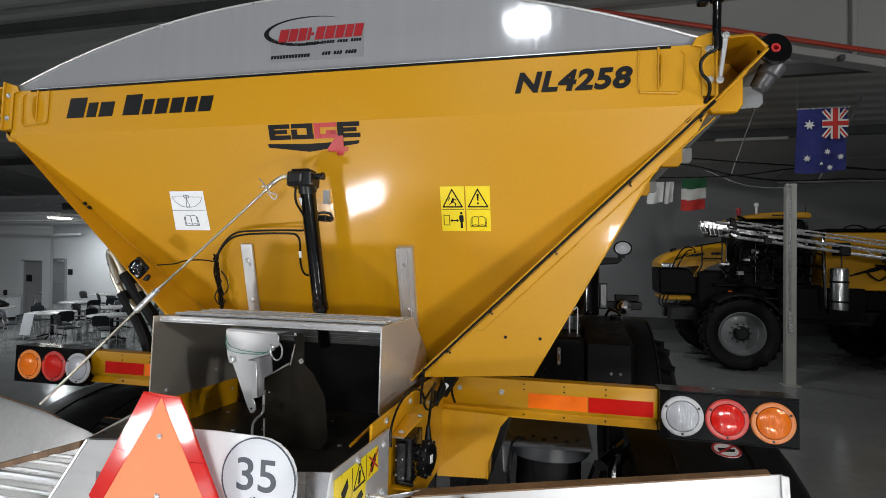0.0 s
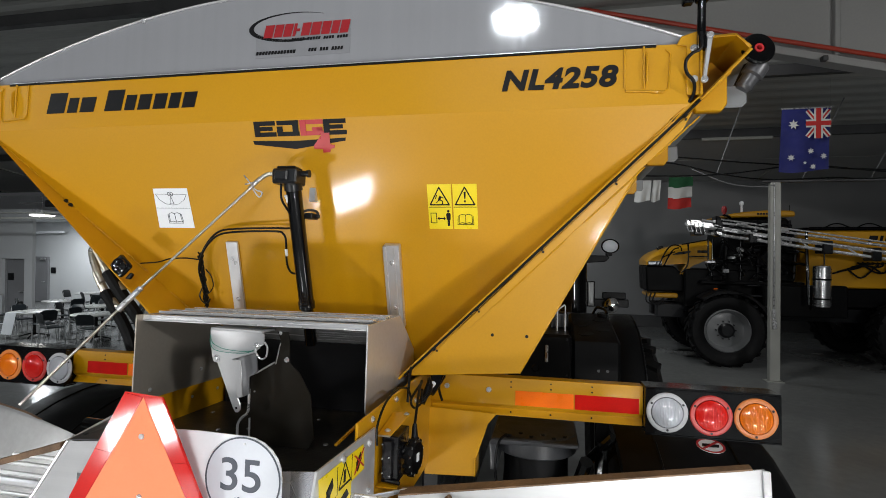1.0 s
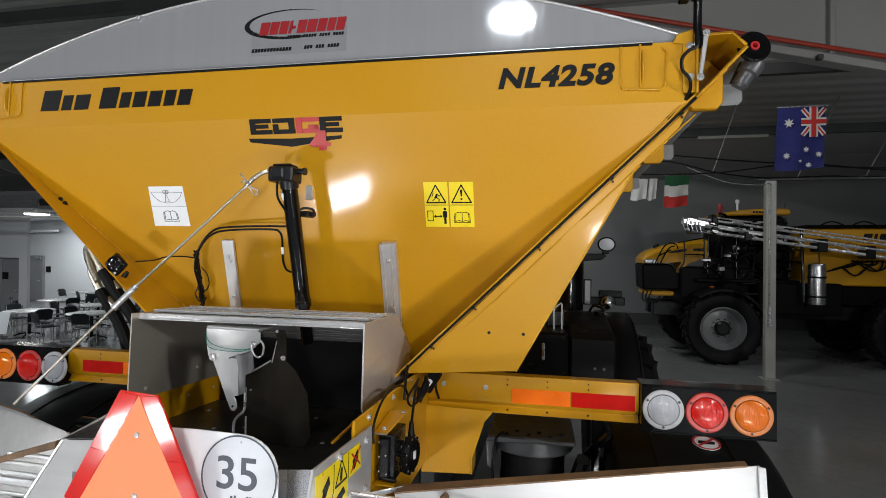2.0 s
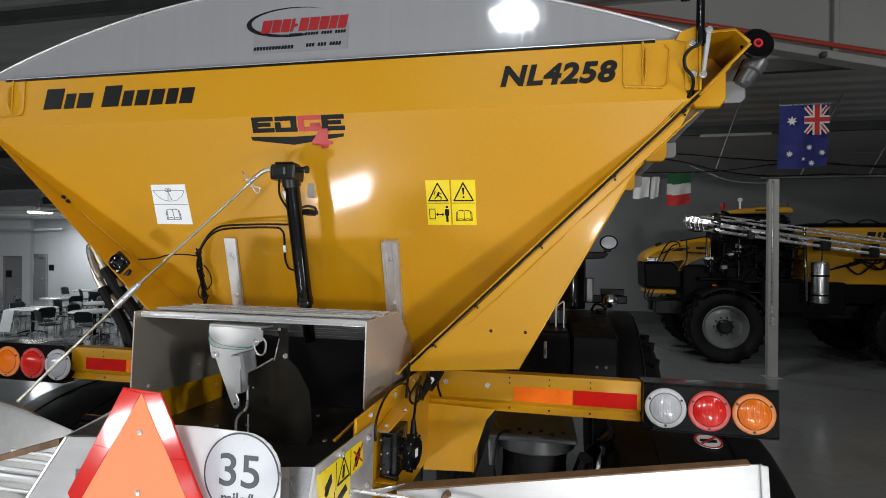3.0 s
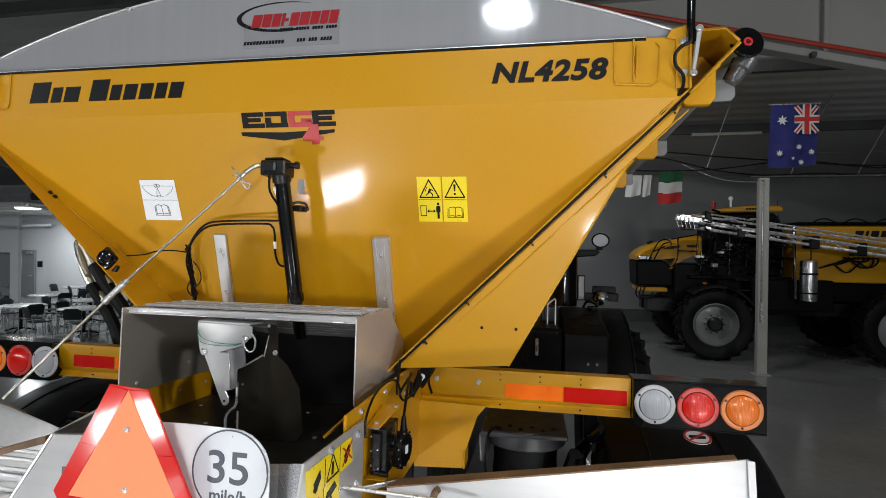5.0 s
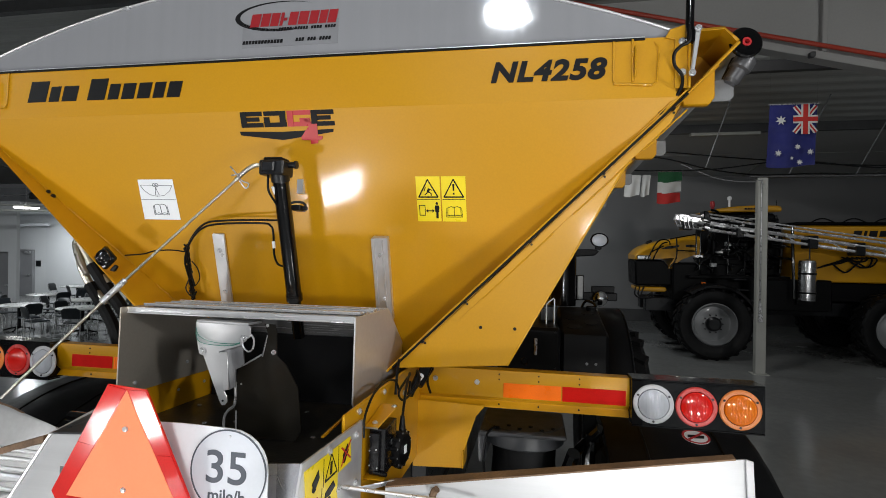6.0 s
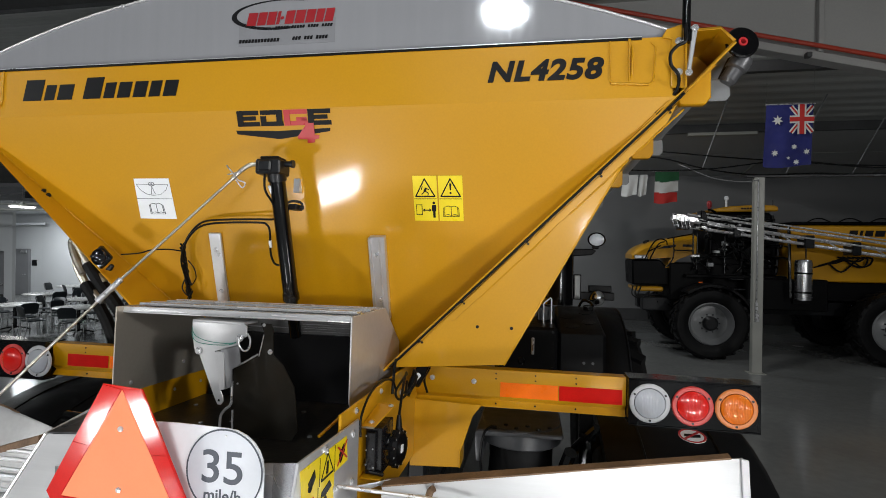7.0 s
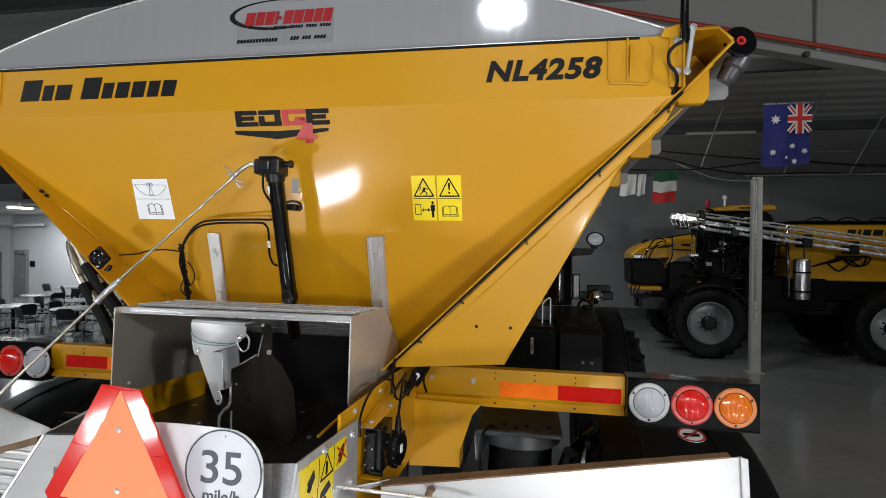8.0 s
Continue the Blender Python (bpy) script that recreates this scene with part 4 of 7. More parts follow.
ZB = 2.20
bm = B()
hz = [(-wall_w(ZB), ZB), (wall_w(ZB), ZB), (wall_w(ZF), ZF), (-wall_w(ZF), ZF)]
add_prism(bm, [(x, wall_y(z), z) for x, z in hz], (0, 0.006, 0))
add_prism(bm, [(-wall_w(ZF), 1.62, ZF), (wall_w(ZF), 1.62, ZF), (1.30, 1.62, 3.165), (1.33, 1.62, 3.315), (-1.33, 1.62, 3.315), (-1.30, 1.62, 3.165)], (0, 0.006, 0))
endw = part("hopper_end_wall", bm, YELLOW, sp, "glossy yellow sloping hopper end", bevel=0.0)
# side returns, lips and a black strip imitating the dark gap
for s in (-1, 1):
    zs = (3.15, 2.235)

    def lip(z, dx=0.0, dy=0.0):
        return V((s * (half_w(z) + dx), lip_y(z) + dy, z))

    def root(z, dx=0.0):
        return V((s * (wall_w(z) + dx), wall_y(z) - 0.001, z))

    bm = B()
    add_prism(bm, [lip(zs[0]), root(zs[0]), root(ZF), root(zs[1]), lip(zs[1])], (s * 0.006, 0.002, 0))
    part("side_return", bm, YELLOW, endw)
    bm = B()
    add_tube(bm, [lip(zs[0], 0.003), lip(zs[1], 0.003)], 0.0045, 8, straight=True)
    part("rolled_lip", bm, YELLOW, endw)
    random.seed(40 + s)
    for za, zb in ((3.12, 2.86), (2.80, 2.58), (2.50, 2.26)):
        bm = B()
        n = 24
        add_tube(bm, [root(za + (zb - za) * k / n, -0.005) + V((random.uniform(-0.001, 0.001), random.uniform(-0.004, -0.002), random.uniform(-0.001, 0.001))) for k in range(n + 1)], 0.0022, 6)
        part("weld_seam", bm, YELLOW, endw)
    if s < 0:
        for z in (2.862, 2.846):
            bm = B()
            add_bolt(bm, root(z).lerp(lip(z), 0.12) + V((0.001, 0, 0)), (1, -0.2, 0), 0.0065)
            part("bolt", bm, CHARCOAL, endw)
    else:
        # Black tube stands in for the dark gap between lip and gusset plate.
        bm = B()
        add_tube(bm, [lip(z, 0.011, -0.004) for z in (3.145, 2.9, 2.6, 2.25)], 0.0042, 8)
        part("gap_strip", bm, RUBBER, endw, "black strip standing for the dark gap")
        for z in (3.10, 2.907, 2.69, 2.487, 2.347):
            bm = B()
            add_cyl(bm, lip(z, 0.016, 0.0), lip(z, 0.016, -0.014), 0.006, n=8)
            part("clip_pin", bm, MATT, endw)
            bm = B()
            add_cyl(bm, lip(z - 0.008, 0.030, 0.012), lip(z - 0.008, 0.030, 0.007), 0.004, n=8)
            part("clip_screw", bm, INK, endw)

# long hopper sides
for s in (-1, 1):
    bm = B()
    add_prism(bm, [(s * half_w(3.25), 1.68, 3.25), (s * half_w(3.25), 6.2, 3.25), (s * half_w(2.225), 6.2, 2.225), (s * half_w(2.225), 1.80, 2.225)], (s * 0.006, 0, -0.006))
    part("hopper_side", bm, YELLOW, sp)
bm = B()
add_box(bm, (-1.35, 6.2, 2.2), (1.35, 6.22, 3.3))
part("hopper_front_wall", bm, YELLOW, sp)

# rear gusset plates beside the hopper: flat sheets from the lip out to a folded edge
def gus_at(x, z, dy=0.0):
    return V((x, 1.652 + 0.10 * (ZF - z) + dy, z))


G_TIP, G_KNEE, G_FOOT, G_HEEL = (1.487, 3.296), (1.213, 3.008), (0.812, 2.277), (0.430, 2.246)
out = [G_TIP, G_KNEE, G_FOOT, G_HEEL, (half_w(2.26) + 0.014, 2.26), (half_w(3.145) + 0.014, 3.145)]
bm = B()
add_prism(bm, [gus_at(x, z) for x, z in out], (0, 0.007, 0))
gp = part("gusset_panel", bm, YELLOW, sp, "flat yellow gusset plate", bevel=0.0015)
for (xa, za), (xb, zb) in ((G_TIP, G_KNEE), (G_KNEE, G_FOOT)):
    bm = B()
    a, b = gus_at(xa, za, 0.008), gus_at(xb, zb, 0.008)
    add_prism(bm, [a, b, b + V((0, 0.05, 0)), a + V((0, 0.05, 0))], (-0.005, 0, 0.002))
    part("edge_flange", bm, YELLOW, gp)
    bm = B()
    add_tube(bm, [gus_at(xa, za, 0.003), gus_at(xb, zb, 0.003)], 0.0042, 8, straight=True)
    part("rolled_edge", bm, YELLOW, gp)
# a raised strip along the lip, welded on in runs
bm = B()
add_prism(bm, [gus_at(half_w(3.12) + 0.022, 3.12, -0.001), gus_at(half_w(2.42) + 0.022, 2.42, -0.001), gus_at(half_w(2.42) + 0.058, 2.42, -0.001), gus_at(half_w(3.06) + 0.055, 3.06, -0.001)], (0, -0.0025, 0))
part("lip_strip", bm, YELLOW, gp, bevel=0.001)
random.seed(17)
for za, zb in ((3.10, 2.98), (2.95, 2.78), (2.72, 2.50)):
    bm = B()
    n = 18
    add_tube(bm, [gus_at(half_w(z) + 0.060, z, random.uniform(-0.0016, 0.0)) + V((random.uniform(-0.0008, 0.0008), 0, random.uniform(-0.0008, 0.0008))) for z in (za + (zb - za) * k / n for k in range(n + 1))], 0.0026, 6)
    part("weld_bead", bm, YELLOW, gp)
for x, z in ((0.722, 2.402), (0.836, 2.402)):
    bm = B()
    add_cyl(bm, gus_at(x, z, 0.002), gus_at(x, z, -0.002), 0.0055, n=12)
    part("bolt_hole", bm, INK, gp)

# top side rails with their end plates
for s in (-1, 1):
    sec = [(1.215, 3.345), (1.452, 3.356), (1.492, 3.312), (1.338, 3.148)]
    bm = B()
    for (xa, za), (xb, zb) in zip(sec, sec[1:]):
        add_prism(bm, [(s * xa, 1.655, za), (s * xb, 1.655, zb), (s * xb, 6.2, zb), (s * xa, 6.2, za)], (0, 0, -0.009))
    rail = part("top_rail", bm, YELLOW, sp, "yellow folded top rail", bevel=0.002)
    bm = B()
    add_prism(bm, [(s * 1.215, 1.86, 3.34), (s * 1.445, 1.86, 3.347), (s * 1.482, 1.86, 3.307), (s * 1.34, 1.86, 3.155), (s * 1.215, 1.86, 3.2)], (0, 0.006, 0))
    part("end_plate", bm, YELLOW, rail)
    bm = B()
    add_prism(bm, [(s * 1.285, 1.612, 3.335), (s * 1.340, 1.612, 3.352), (s * 1.340, 1.612, 3.155), (s * 1.300, 1.612, 3.155), (s * 1.300, 1.612, 3.305), (s * 1.272, 1.612, 3.310)], (0, 0.006, 0))
    add_prism(bm, [(s * 1.335, 1.600, 3.352), (s * 1.335, 1.600, 3.15), (s * 1.335, 1.68, 3.15), (s * 1.335, 1.68, 3.352)], (s * 0.007, 0, 0))
    ep = part("corner_plate", bm, YELLOW, sp, bevel=0.002)
    for z in (3.295, 3.201):
        bm = B()
        add_bolt(bm, V((s * 1.320, 1.611, z)), (0, -1, 0), 0.0075)
        part("bolt", bm, ZINC, ep, "zinc bolt")
    # lifting eye pressed into the band
    bm = B()
    pts = [(1.123, 3.308), (1.124, 3.186), (1.132, 3.176), (1.236, 3.168), (1.250, 3.18), (1.256, 3.285), (1.243, 3.300)]
    add_tube(bm, [(s * x, 1.617, z) for x, z in pts], 0.0028, 6, straight=True)
    part("weld_bead", bm, YELLOW, endw)
    bm = B()
    add_prism(bm, [(s * 1.184, 1.617, 3.295), (s * 1.184, 1.603, 3.275), (s * 1.184, 1.600, 3.24), (s * 1.184, 1.604, 3.205), (s * 1.184, 1.617, 3.19)], (s * 0.006, 0, 0))
    part("lifting_eye", bm, YELLOW, endw, bevel=0.002)
    random.seed(51)
    bm = B()
    add_tube(bm, [(s * (1.180 + random.uniform(-0.0012, 0.0012)), 1.6165 + random.uniform(-0.001, 0.001), 3.312 - 0.0065 * k) for k in range(21)], 0.0036, 6)
    part("weld_bead", bm, YELLOW, endw)
    bm = B()
    add_tube(bm, [(s * (1.126 + 0.0055 * k), 1.6165 + random.uniform(-0.001, 0.001), 3.176 - 0.0004 * k + random.uniform(-0.0012, 0.0012)) for k in range(21)], 0.0036, 6)
    part("weld_bead", bm, YELLOW, endw)
    # braces under the rail, with pale bracket plates
    for y, w in ((1.74, 0.07), (2.52, 0.05), (3.35, 0.045), (4.5, 0.04)):
        bm = B()
        add_prism(bm, [(s * 1.340, y - 0.04, 3.150), (s * 1.440, y - 0.04, 3.255), (s * 1.440, y - 0.04, 3.152), (s * 1.424, y - 0.04, 3.130), (s * 1.350, y - 0.04, 3.130)], (0, 0.03, 0))
        br = part("rail_brace", bm, YELLOW, sp, "yellow brace under the rail", bevel=0.003)
        bm = B()
        add_prism(bm, [(s * 1.441, y + 0.01, 3.225), (s * (1.441 + w), y + 0.01, 3.228), (s * (1.443 + w), y + 0.01, 3.170), (s * (1.430 + w), y + 0.01, 3.155), (s * 1.430, y + 0.01, 3.155)], (0, 0.005, 0))
        part("bracket_plate", bm, RIM_GREY, br, "pale bracket", bevel=0.003)

# arched end cap and tarp
def arch_z(x):
    return 3.602 - 0.155 * x * x


N = 28
xs = [-1.30 + 2.60 * k / N for k in range(N + 1)]
bm = B()
add_prism(bm, [(xs[0], 1.635, 3.318), (xs[-1], 1.635, 3.318)] + [(x, 1.635, arch_z(x)) for x in xs[::-1]], (0, 0.004, 0))
cap = part("tarp_end_cap", bm, CAP_METAL, sp, "arched dull aluminium end cap", smooth=False)
bm = B()
add_tube(bm, [(x, 1.632, arch_z(x)) for x in xs], 0.0045, 8, straight=True)
part("cap_rim", bm, ALU, cap, "rolled bright rim")
bm = B()
add_box(bm, (-1.215, 1.617, 3.3165), (1.215, 1.634, 3.3190))
part("base_bead", bm, ALU, cap, "bright folded foot of the cap")
bm = B()
add_box(bm, (-1.215, 1.616, 3.3085), (1.215, 1.634, 3.3155))
part("base_gasket", bm, RUBBER, cap, "black gasket line")
bm = B()
for x0, x1 in zip(xs, xs[1:]):
    add_prism(bm, [(x0, 1.64, arch_z(x0) + 0.004), (x1, 1.64, arch_z(x1) + 0.004), (x1, 6.2, arch_z(x1) + 0.004), (x0, 6.2, arch_z(x0) + 0.004)], (0, 0, 0.004))
part("tarp", bm, MATT, sp, "dark roll tarp over the hopper")
for x in (-0.62, 0.45):
    bm = B()
    add_box(bm, (x - 0.008, 1.622, arch_z(x) - 0.012), (x + 0.008, 1.634, arch_z(x) + 0.002))
    part("rim_clip", bm, ALU, cap, bevel=0.003)

# maker's plate on the cap, as plain shapes
bm = B()
add_box(bm, (-0.145, 1.6335, 3.362), (0.216, 1.6348, 3.450))
plate = part("maker_plate", bm, paint("silver_vinyl", (0.40, 0.405, 0.43), 0.14, metal=0.45, var=0.04, big=5, fine=80, bump=0), sp, "dull silver maker's sticker")
bm = B()
ring_o, ring_i = [], []
for k in range(40):
    a = math.tau * k / 40
    ring_o.append((0.0 + 0.176 * math.cos(a), 1.6345, 3.470 + 0.054 * math.sin(a)))
    ring_i.append((0.013 + 0.170 * math.cos(a), 1.6345, 3.473 + 0.048 * math.sin(a)))
vo, vi = [bm.verts.new(p) for p in ring_o], [bm.verts.new(p) for p in ring_i]
for k in range(6, 32):
    bm.faces.new((vo[k], vo[k + 1], vi[k + 1], vi[k]))
ring = bmesh.ops.extrude_face_region(bm, geom=bm.faces[:])
bmesh.ops.translate(bm, verts=[g for g in ring["geom"] if isinstance(g, bmesh.types.BMVert)], vec=(0, -0.001, 0))
part("oval_swoosh", bm, INK, plate, "black oval sweep")


def blocks(name, spec, y, material, parent, slant=0.2):
    """A row of slanted blocks: (x, width, z foot, height)."""
    for x, w, z, h in spec:
        bm = B()
        add_prism(bm, [(x, y, z), (x + w, y, z), (x + w + slant * h, y, z + h), (x + slant * h, y, z + h)], (0, -0.001, 0))
        part(name, bm, material, parent)


x, spec = -0.116, []
for w in (0.040, 0.037, 0.036, 0.016, 0.016, 0.037, 0.040, 0.037, 0.033, 0.036):
    spec.append((x, w - 0.005, 3.435, 0.046) if len(spec) != 4 else (x, w - 0.004, 3.452, 0.010))
    x += w
blocks("maker_word", spec, 1.6325, paint("deep_red_vinyl", (0.30, 0.015, 0.020), 0.35, var=0.06, big=8, fine=100, bump=0), plate)
blocks("tarp_word", [(-0.006 + 0.0102 * k, 0.0078, 3.418, 0.010) for k in range(21) if k not in (5, 11, 16)], 1.6325, INK, plate)
blocks("small_line", [(-0.143 + 0.012 * k, 0.009, 3.374, 0.012) for k in range(13)] + [(0.060 + 0.011 * k, 0.008, 3.376, 0.012) for k in range(12) if k not in (3, 7)], 1.6325, INK, plate)

# model number and maker's words on the yellow band
lettering("model_number", "NL4258", 0.088, INK, endw, Matrix.Translation((0.745, 1.6175, 3.197)) @ Matrix.Rotation(radians(90), 4, "X"), shear=0.20, width=1.14, offset=0.0036, space=1.09)
spec, x = [], -1.030
for w, h in ((0.095, 0.080), (0.058, 0.058), (0.078, 0.058), (0.035, 0), (0.088, 0.080), (0.058, 0.058), (0.066, 0.058), (0.066, 0.058), (0.058, 0.058), (0.066, 0.058)):
    if h:
        spec.append((x, w - 0.013, 3.190, h))
    x += w
blocks("maker_letters", spec, 1.619, INK, endw, 0.2)


def dz_blocks(name, spec, material, off):
    for x, w, z, h, sl in spec:
        decal(name, [(x, z), (x + w, z), (x + w + sl * h, z + h), (x + sl * h, z + h)], material, endw, off)


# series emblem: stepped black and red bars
E0, E1 = -0.138, 3.078
for k, (w, mat) in enumerate(((0.082, INK), (0.082, INK), (0.086, RED), (0.082, INK))):
    x = E0 + 0.0885 * k
    for dz, hh, cut in ((0, 0.014, 0), (0.019, 0.013, 0.012), (0.036, 0.014, 0)):
        if k == 1 and dz == 0.019:
            dz_blocks("emblem_bar", [(x + 0.062, 0.022, E1 + 0.0005, 0.048, 0.05)], mat, 0.0024)
            continue
        if k == 2 and dz == 0.019:
            dz_blocks("emblem_bar", [(x + 0.048, 0.038, E1 + 0.012, 0.014, 0.05), (x + 0.064, 0.022, E1 + 0.0005, 0.022, 0.05)], mat, 0.0024)
            continue
        dz_blocks("emblem_bar", [(x + 0.004, w - cut, E1 + dz * 0.98, hh, 0.05)], mat, 0.001)
    dz_blocks("emblem_bar", [(x + 0.002, 0.022, E1 + 0.0005, 0.031 if k == 1 else 0.048, 0.05)], mat, 0.0024)
decal("emblem_chevron", [(-0.148, 3.066), (-0.145, 3.054), (0.015, 3.036), (0.205, 3.058), (0.207, 3.068), (0.015, 3.062)], INK, endw)
decal("emblem_flag", [(0.085, 3.044), (0.125, 3.085), (0.150, 3.085), (0.148, 3.048), (0.165, 3.046), (0.162, 3.036), (0.147, 3.034), (0.145, 3.024), (0.118, 3.022), (0.119, 3.034), (0.086, 3.036)], RED, endw, 0.004)


# instruction and warning stickers
def quad(x0, x1, z0, z1):
    return [(x0, z0), (x1, z0), (x1, z1), (x0, z1)]


def stroke(name, pts, w, material, parent, off):
    for (xa, za), (xb, zb) in zip(pts, pts[1:]):
        d = V((xb - xa, zb - za))
        n = V((-d.y, d.x)).normalized() * w / 2
        e = d.normalized() * w * 0.3
        decal(name, [(xa - e.x + n.x, za - e.y + n.y), (xa - e.x - n.x, za - e.y - n.y), (xb + e.x - n.x, zb + e.y - n.y), (xb + e.x + n.x, zb + e.y + n.y)], material, parent, off)


wl = decal("instruction_sticker", [(-0.632, 2.762), (-0.472, 2.761), (-0.466, 2.909), (-0.617, 2.909)], WHITE, sp, label="white instruction sticker with line drawings")
stroke("line", [(-0.624, 2.837), (-0.471, 2.836)], 0.0010, GREYINK, wl, 0.0024)
stroke("line", [(-0.611, 2.889), (-0.474, 2.887)], 0.0010, GREYINK, wl, 0.0024)
stroke("line", [(-0.611, 2.889), (-0.600, 2.870), (-0.578, 2.854), (-0.548, 2.848), (-0.515, 2.852), (-0.488, 2.868), (-0.474, 2.887)], 0.0010, GREYINK, wl, 0.0024)
stroke("line", [(-0.555, 2.853), (-0.546, 2.882), (-0.538, 2.853), (-0.555, 2.853)], 0.0010, GREYINK, wl, 0.0024)


def ring_lines(cx, cz, r, parent, material, w=0.0016, n=10):
    stroke("line", [(cx + r * math.cos(math.tau * k / n), cz + r * math.sin(math.tau * k / n)) for k in range(n + 1)], w, material, parent, 0.0024)


ring_lines(-0.551, 2.889, 0.006, wl, GREYINK)
ring_lines(-0.539, 2.889, 0.006, wl, GREYINK)


def book(cx, cz, s, parent, material):
    stroke("line", [(cx, cz - s * 0.5), (cx, cz + s * 0.45)], 0.0018, material, parent, 0.0024)
    for k in (-1, 1):
        stroke("line", [(cx, cz + s * 0.45), (cx + k * s * 0.35, cz + s * 0.55), (cx + k * s * 0.75, cz + s * 0.42), (cx + k * s * 0.8, cz - s * 0.5), (cx + k * s * 0.4, cz - s * 0.4), (cx, cz - s * 0.5)], 0.0018, material, parent, 0.0024)
        stroke("line", [(cx + k * s * 0.88, cz + s * 0.35), (cx + k * s * 0.95, cz - s * 0.62), (cx, cz - s * 0.62)], 0.0016, material, parent, 0.0024)


book(-0.547, 2.801, 0.034, wl, GREYINK)
for k, x0 in enumerate((0.484, 0.574)):
    ws = decal("warning_sticker", quad(x0, x0 + 0.085, 2.764, 2.913), SIGNYELLOW, sp, label="yellow warning sticker with black symbols")
    stroke("line", [(x0 + 0.003, 2.838), (x0 + 0.082, 2.838)], 0.0016, INK, ws, 0.0024)
    c = x0 + 0.0425
    stroke("line", [(c, 2.903), (c - 0.034, 2.846), (c + 0.034, 2.846), (c, 2.903)], 0.0042, INK, ws, 0.0024)
    if k:
        decal("mark", [(c - 0.004, 2.888), (c + 0.004, 2.888), (c + 0.002, 2.866), (c - 0.002, 2.866)], INK, ws, 0.0024)
        decal("mark", quad(c - 0.003, c + 0.003, 2.854, 2.860), INK, ws, 0.0024)
        book(c, 2.798, 0.030, ws, INK)
    else:
        decal("mark", [(c - 0.006, 2.862), (c + 0.001, 2.876), (c + 0.007, 2.872), (c + 0.003, 2.860)], INK, ws, 0.0024)
        stroke("line", [(c - 0.001, 2.862), (c - 0.012, 2.853)], 0.003, INK, ws, 0.0024)
        stroke("line", [(c + 0.003, 2.862), (c + 0.011, 2.857), (c + 0.010, 2.850)], 0.003, INK, ws, 0.0024)
        stroke("line", [(c + 0.004, 2.873), (c + 0.014, 2.868)], 0.0026, INK, ws, 0.0024)
        stroke("line", [(c - 0.009, 2.878), (c - 0.014, 2.866)], 0.0026, INK, ws, 0.0024)
        stroke("line", [(c - 0.034, 2.785), (c - 0.014, 2.785), (c - 0.014, 2.818), (c - 0.034, 2.818), (c - 0.034, 2.785)], 0.002, INK, ws, 0.0024)
        stroke("line", [(c - 0.006, 2.800), (c + 0.014, 2.800)], 0.003, INK, ws, 0.0024)
        decal("mark", [(c + 0.021, 2.812), (c + 0.023, 2.818), (c + 0.035, 2.818), (c + 0.037, 2.812), (c + 0.036, 2.796), (c + 0.033, 2.796), (c + 0.033, 2.775), (c + 0.025, 2.775), (c + 0.025, 2.796), (c + 0.022, 2.796)], INK, ws, 0.0024)
        decal("mark", [(c + 0.029 + 0.0045 * math.cos(math.tau * j / 10), 2.8245 + 0.0045 * math.sin(math.tau * j / 10)) for j in range(10)], INK, ws, 0.0024)
        for d in (-1, 1):
            e = c + 0.004 + d * 0.010
            decal("mark", [(e + d * 0.005, 2.800), (e - d * 0.002, 2.806), (e - d * 0.002, 2.794)], INK, ws, 0.0024)

# aluminium strips bolted to the wall
for x0, x1, lean, deep in ((-0.343, -0.292, 0.100, 0.010), (0.311, 0.371, 0.026, 0.026)):
    b0, b1 = x0 - 0.31 * lean, x1 - 0.31 * lean
    bm = B()
    pts = [on_wall(x0, 2.712, 0.002), on_wall(x1, 2.712, 0.002), on_wall(b1, 2.40, 0.002), on_wall(b0, 2.40, 0.002)]
    add_prism(bm, pts, NRM * deep)
    if deep > 0.02:
        pts = [on_wall(x0, 2.71, 0.002), on_wall(x0 + 0.012, 2.71, 0.002), on_wall(b0 + 0.012, 2.40, 0.002), on_wall(b0, 2.40, 0.002)]
        add_prism(bm, [p + V((-0.001, 0, 0.001)) for p in pts], NRM * 0.034)
        pts = [on_wall(x0 + 0.036, 2.705, 0.002), on_wall(x0 + 0.042, 2.705, 0.002), on_wall(b0 + 0.042, 2.40, 0.002), on_wall(b0 + 0.036, 2.40, 0.002)]
        add_prism(bm, pts, NRM * 0.030)
    stp = part("mounting_strip", bm, ALU, endw, "pale aluminium strip", bevel=0.002)
    for z in (2.650, 2.484):
        bm = B()
        add_bolt(bm, on_wall((x0 + x1) / 2 - (2.712 - z) * lean, z, 0.002 + deep), NRM, 0.0065)
        part("bolt", bm, ZINC, stp)

# lift cylinder, its motor head, rod and hoses
top, foot = V((0.046, 1.585, 2.905)), V((0.030, 1.80, 2.35))
ax = (foot - top).normalized()
bm = B()
add_lathe(bm, top + ax * 0.02, ax, [(0, 0), (0.027, 0), (0.027, 0.42), (0.030, 0.425), (0.030, 0.45), (0.022, 0.455), (0.022, 0.60), (0, 0.60)], 24)
cyl = part("lift_cylinder", bm, BLACK, sp, "glossy black lift cylinder")
bm = B()
add_box(bm, (-0.010, 1.545, 2.892), (0.078, 1.62, 2.942))
add_box(bm, (0.0, 1.552, 2.942), (0.07, 1.612, 2.952))
add_box(bm, (0.004, 1.535, 2.90), (0.05, 1.546, 2.935))
part("motor_head", bm, CHARCOAL, cyl, "dark grey cast head", bevel=0.006)
bm = B()
add_cyl(bm, (0.078, 1.585, 2.93), (0.105, 1.585, 2.93), 0.010)
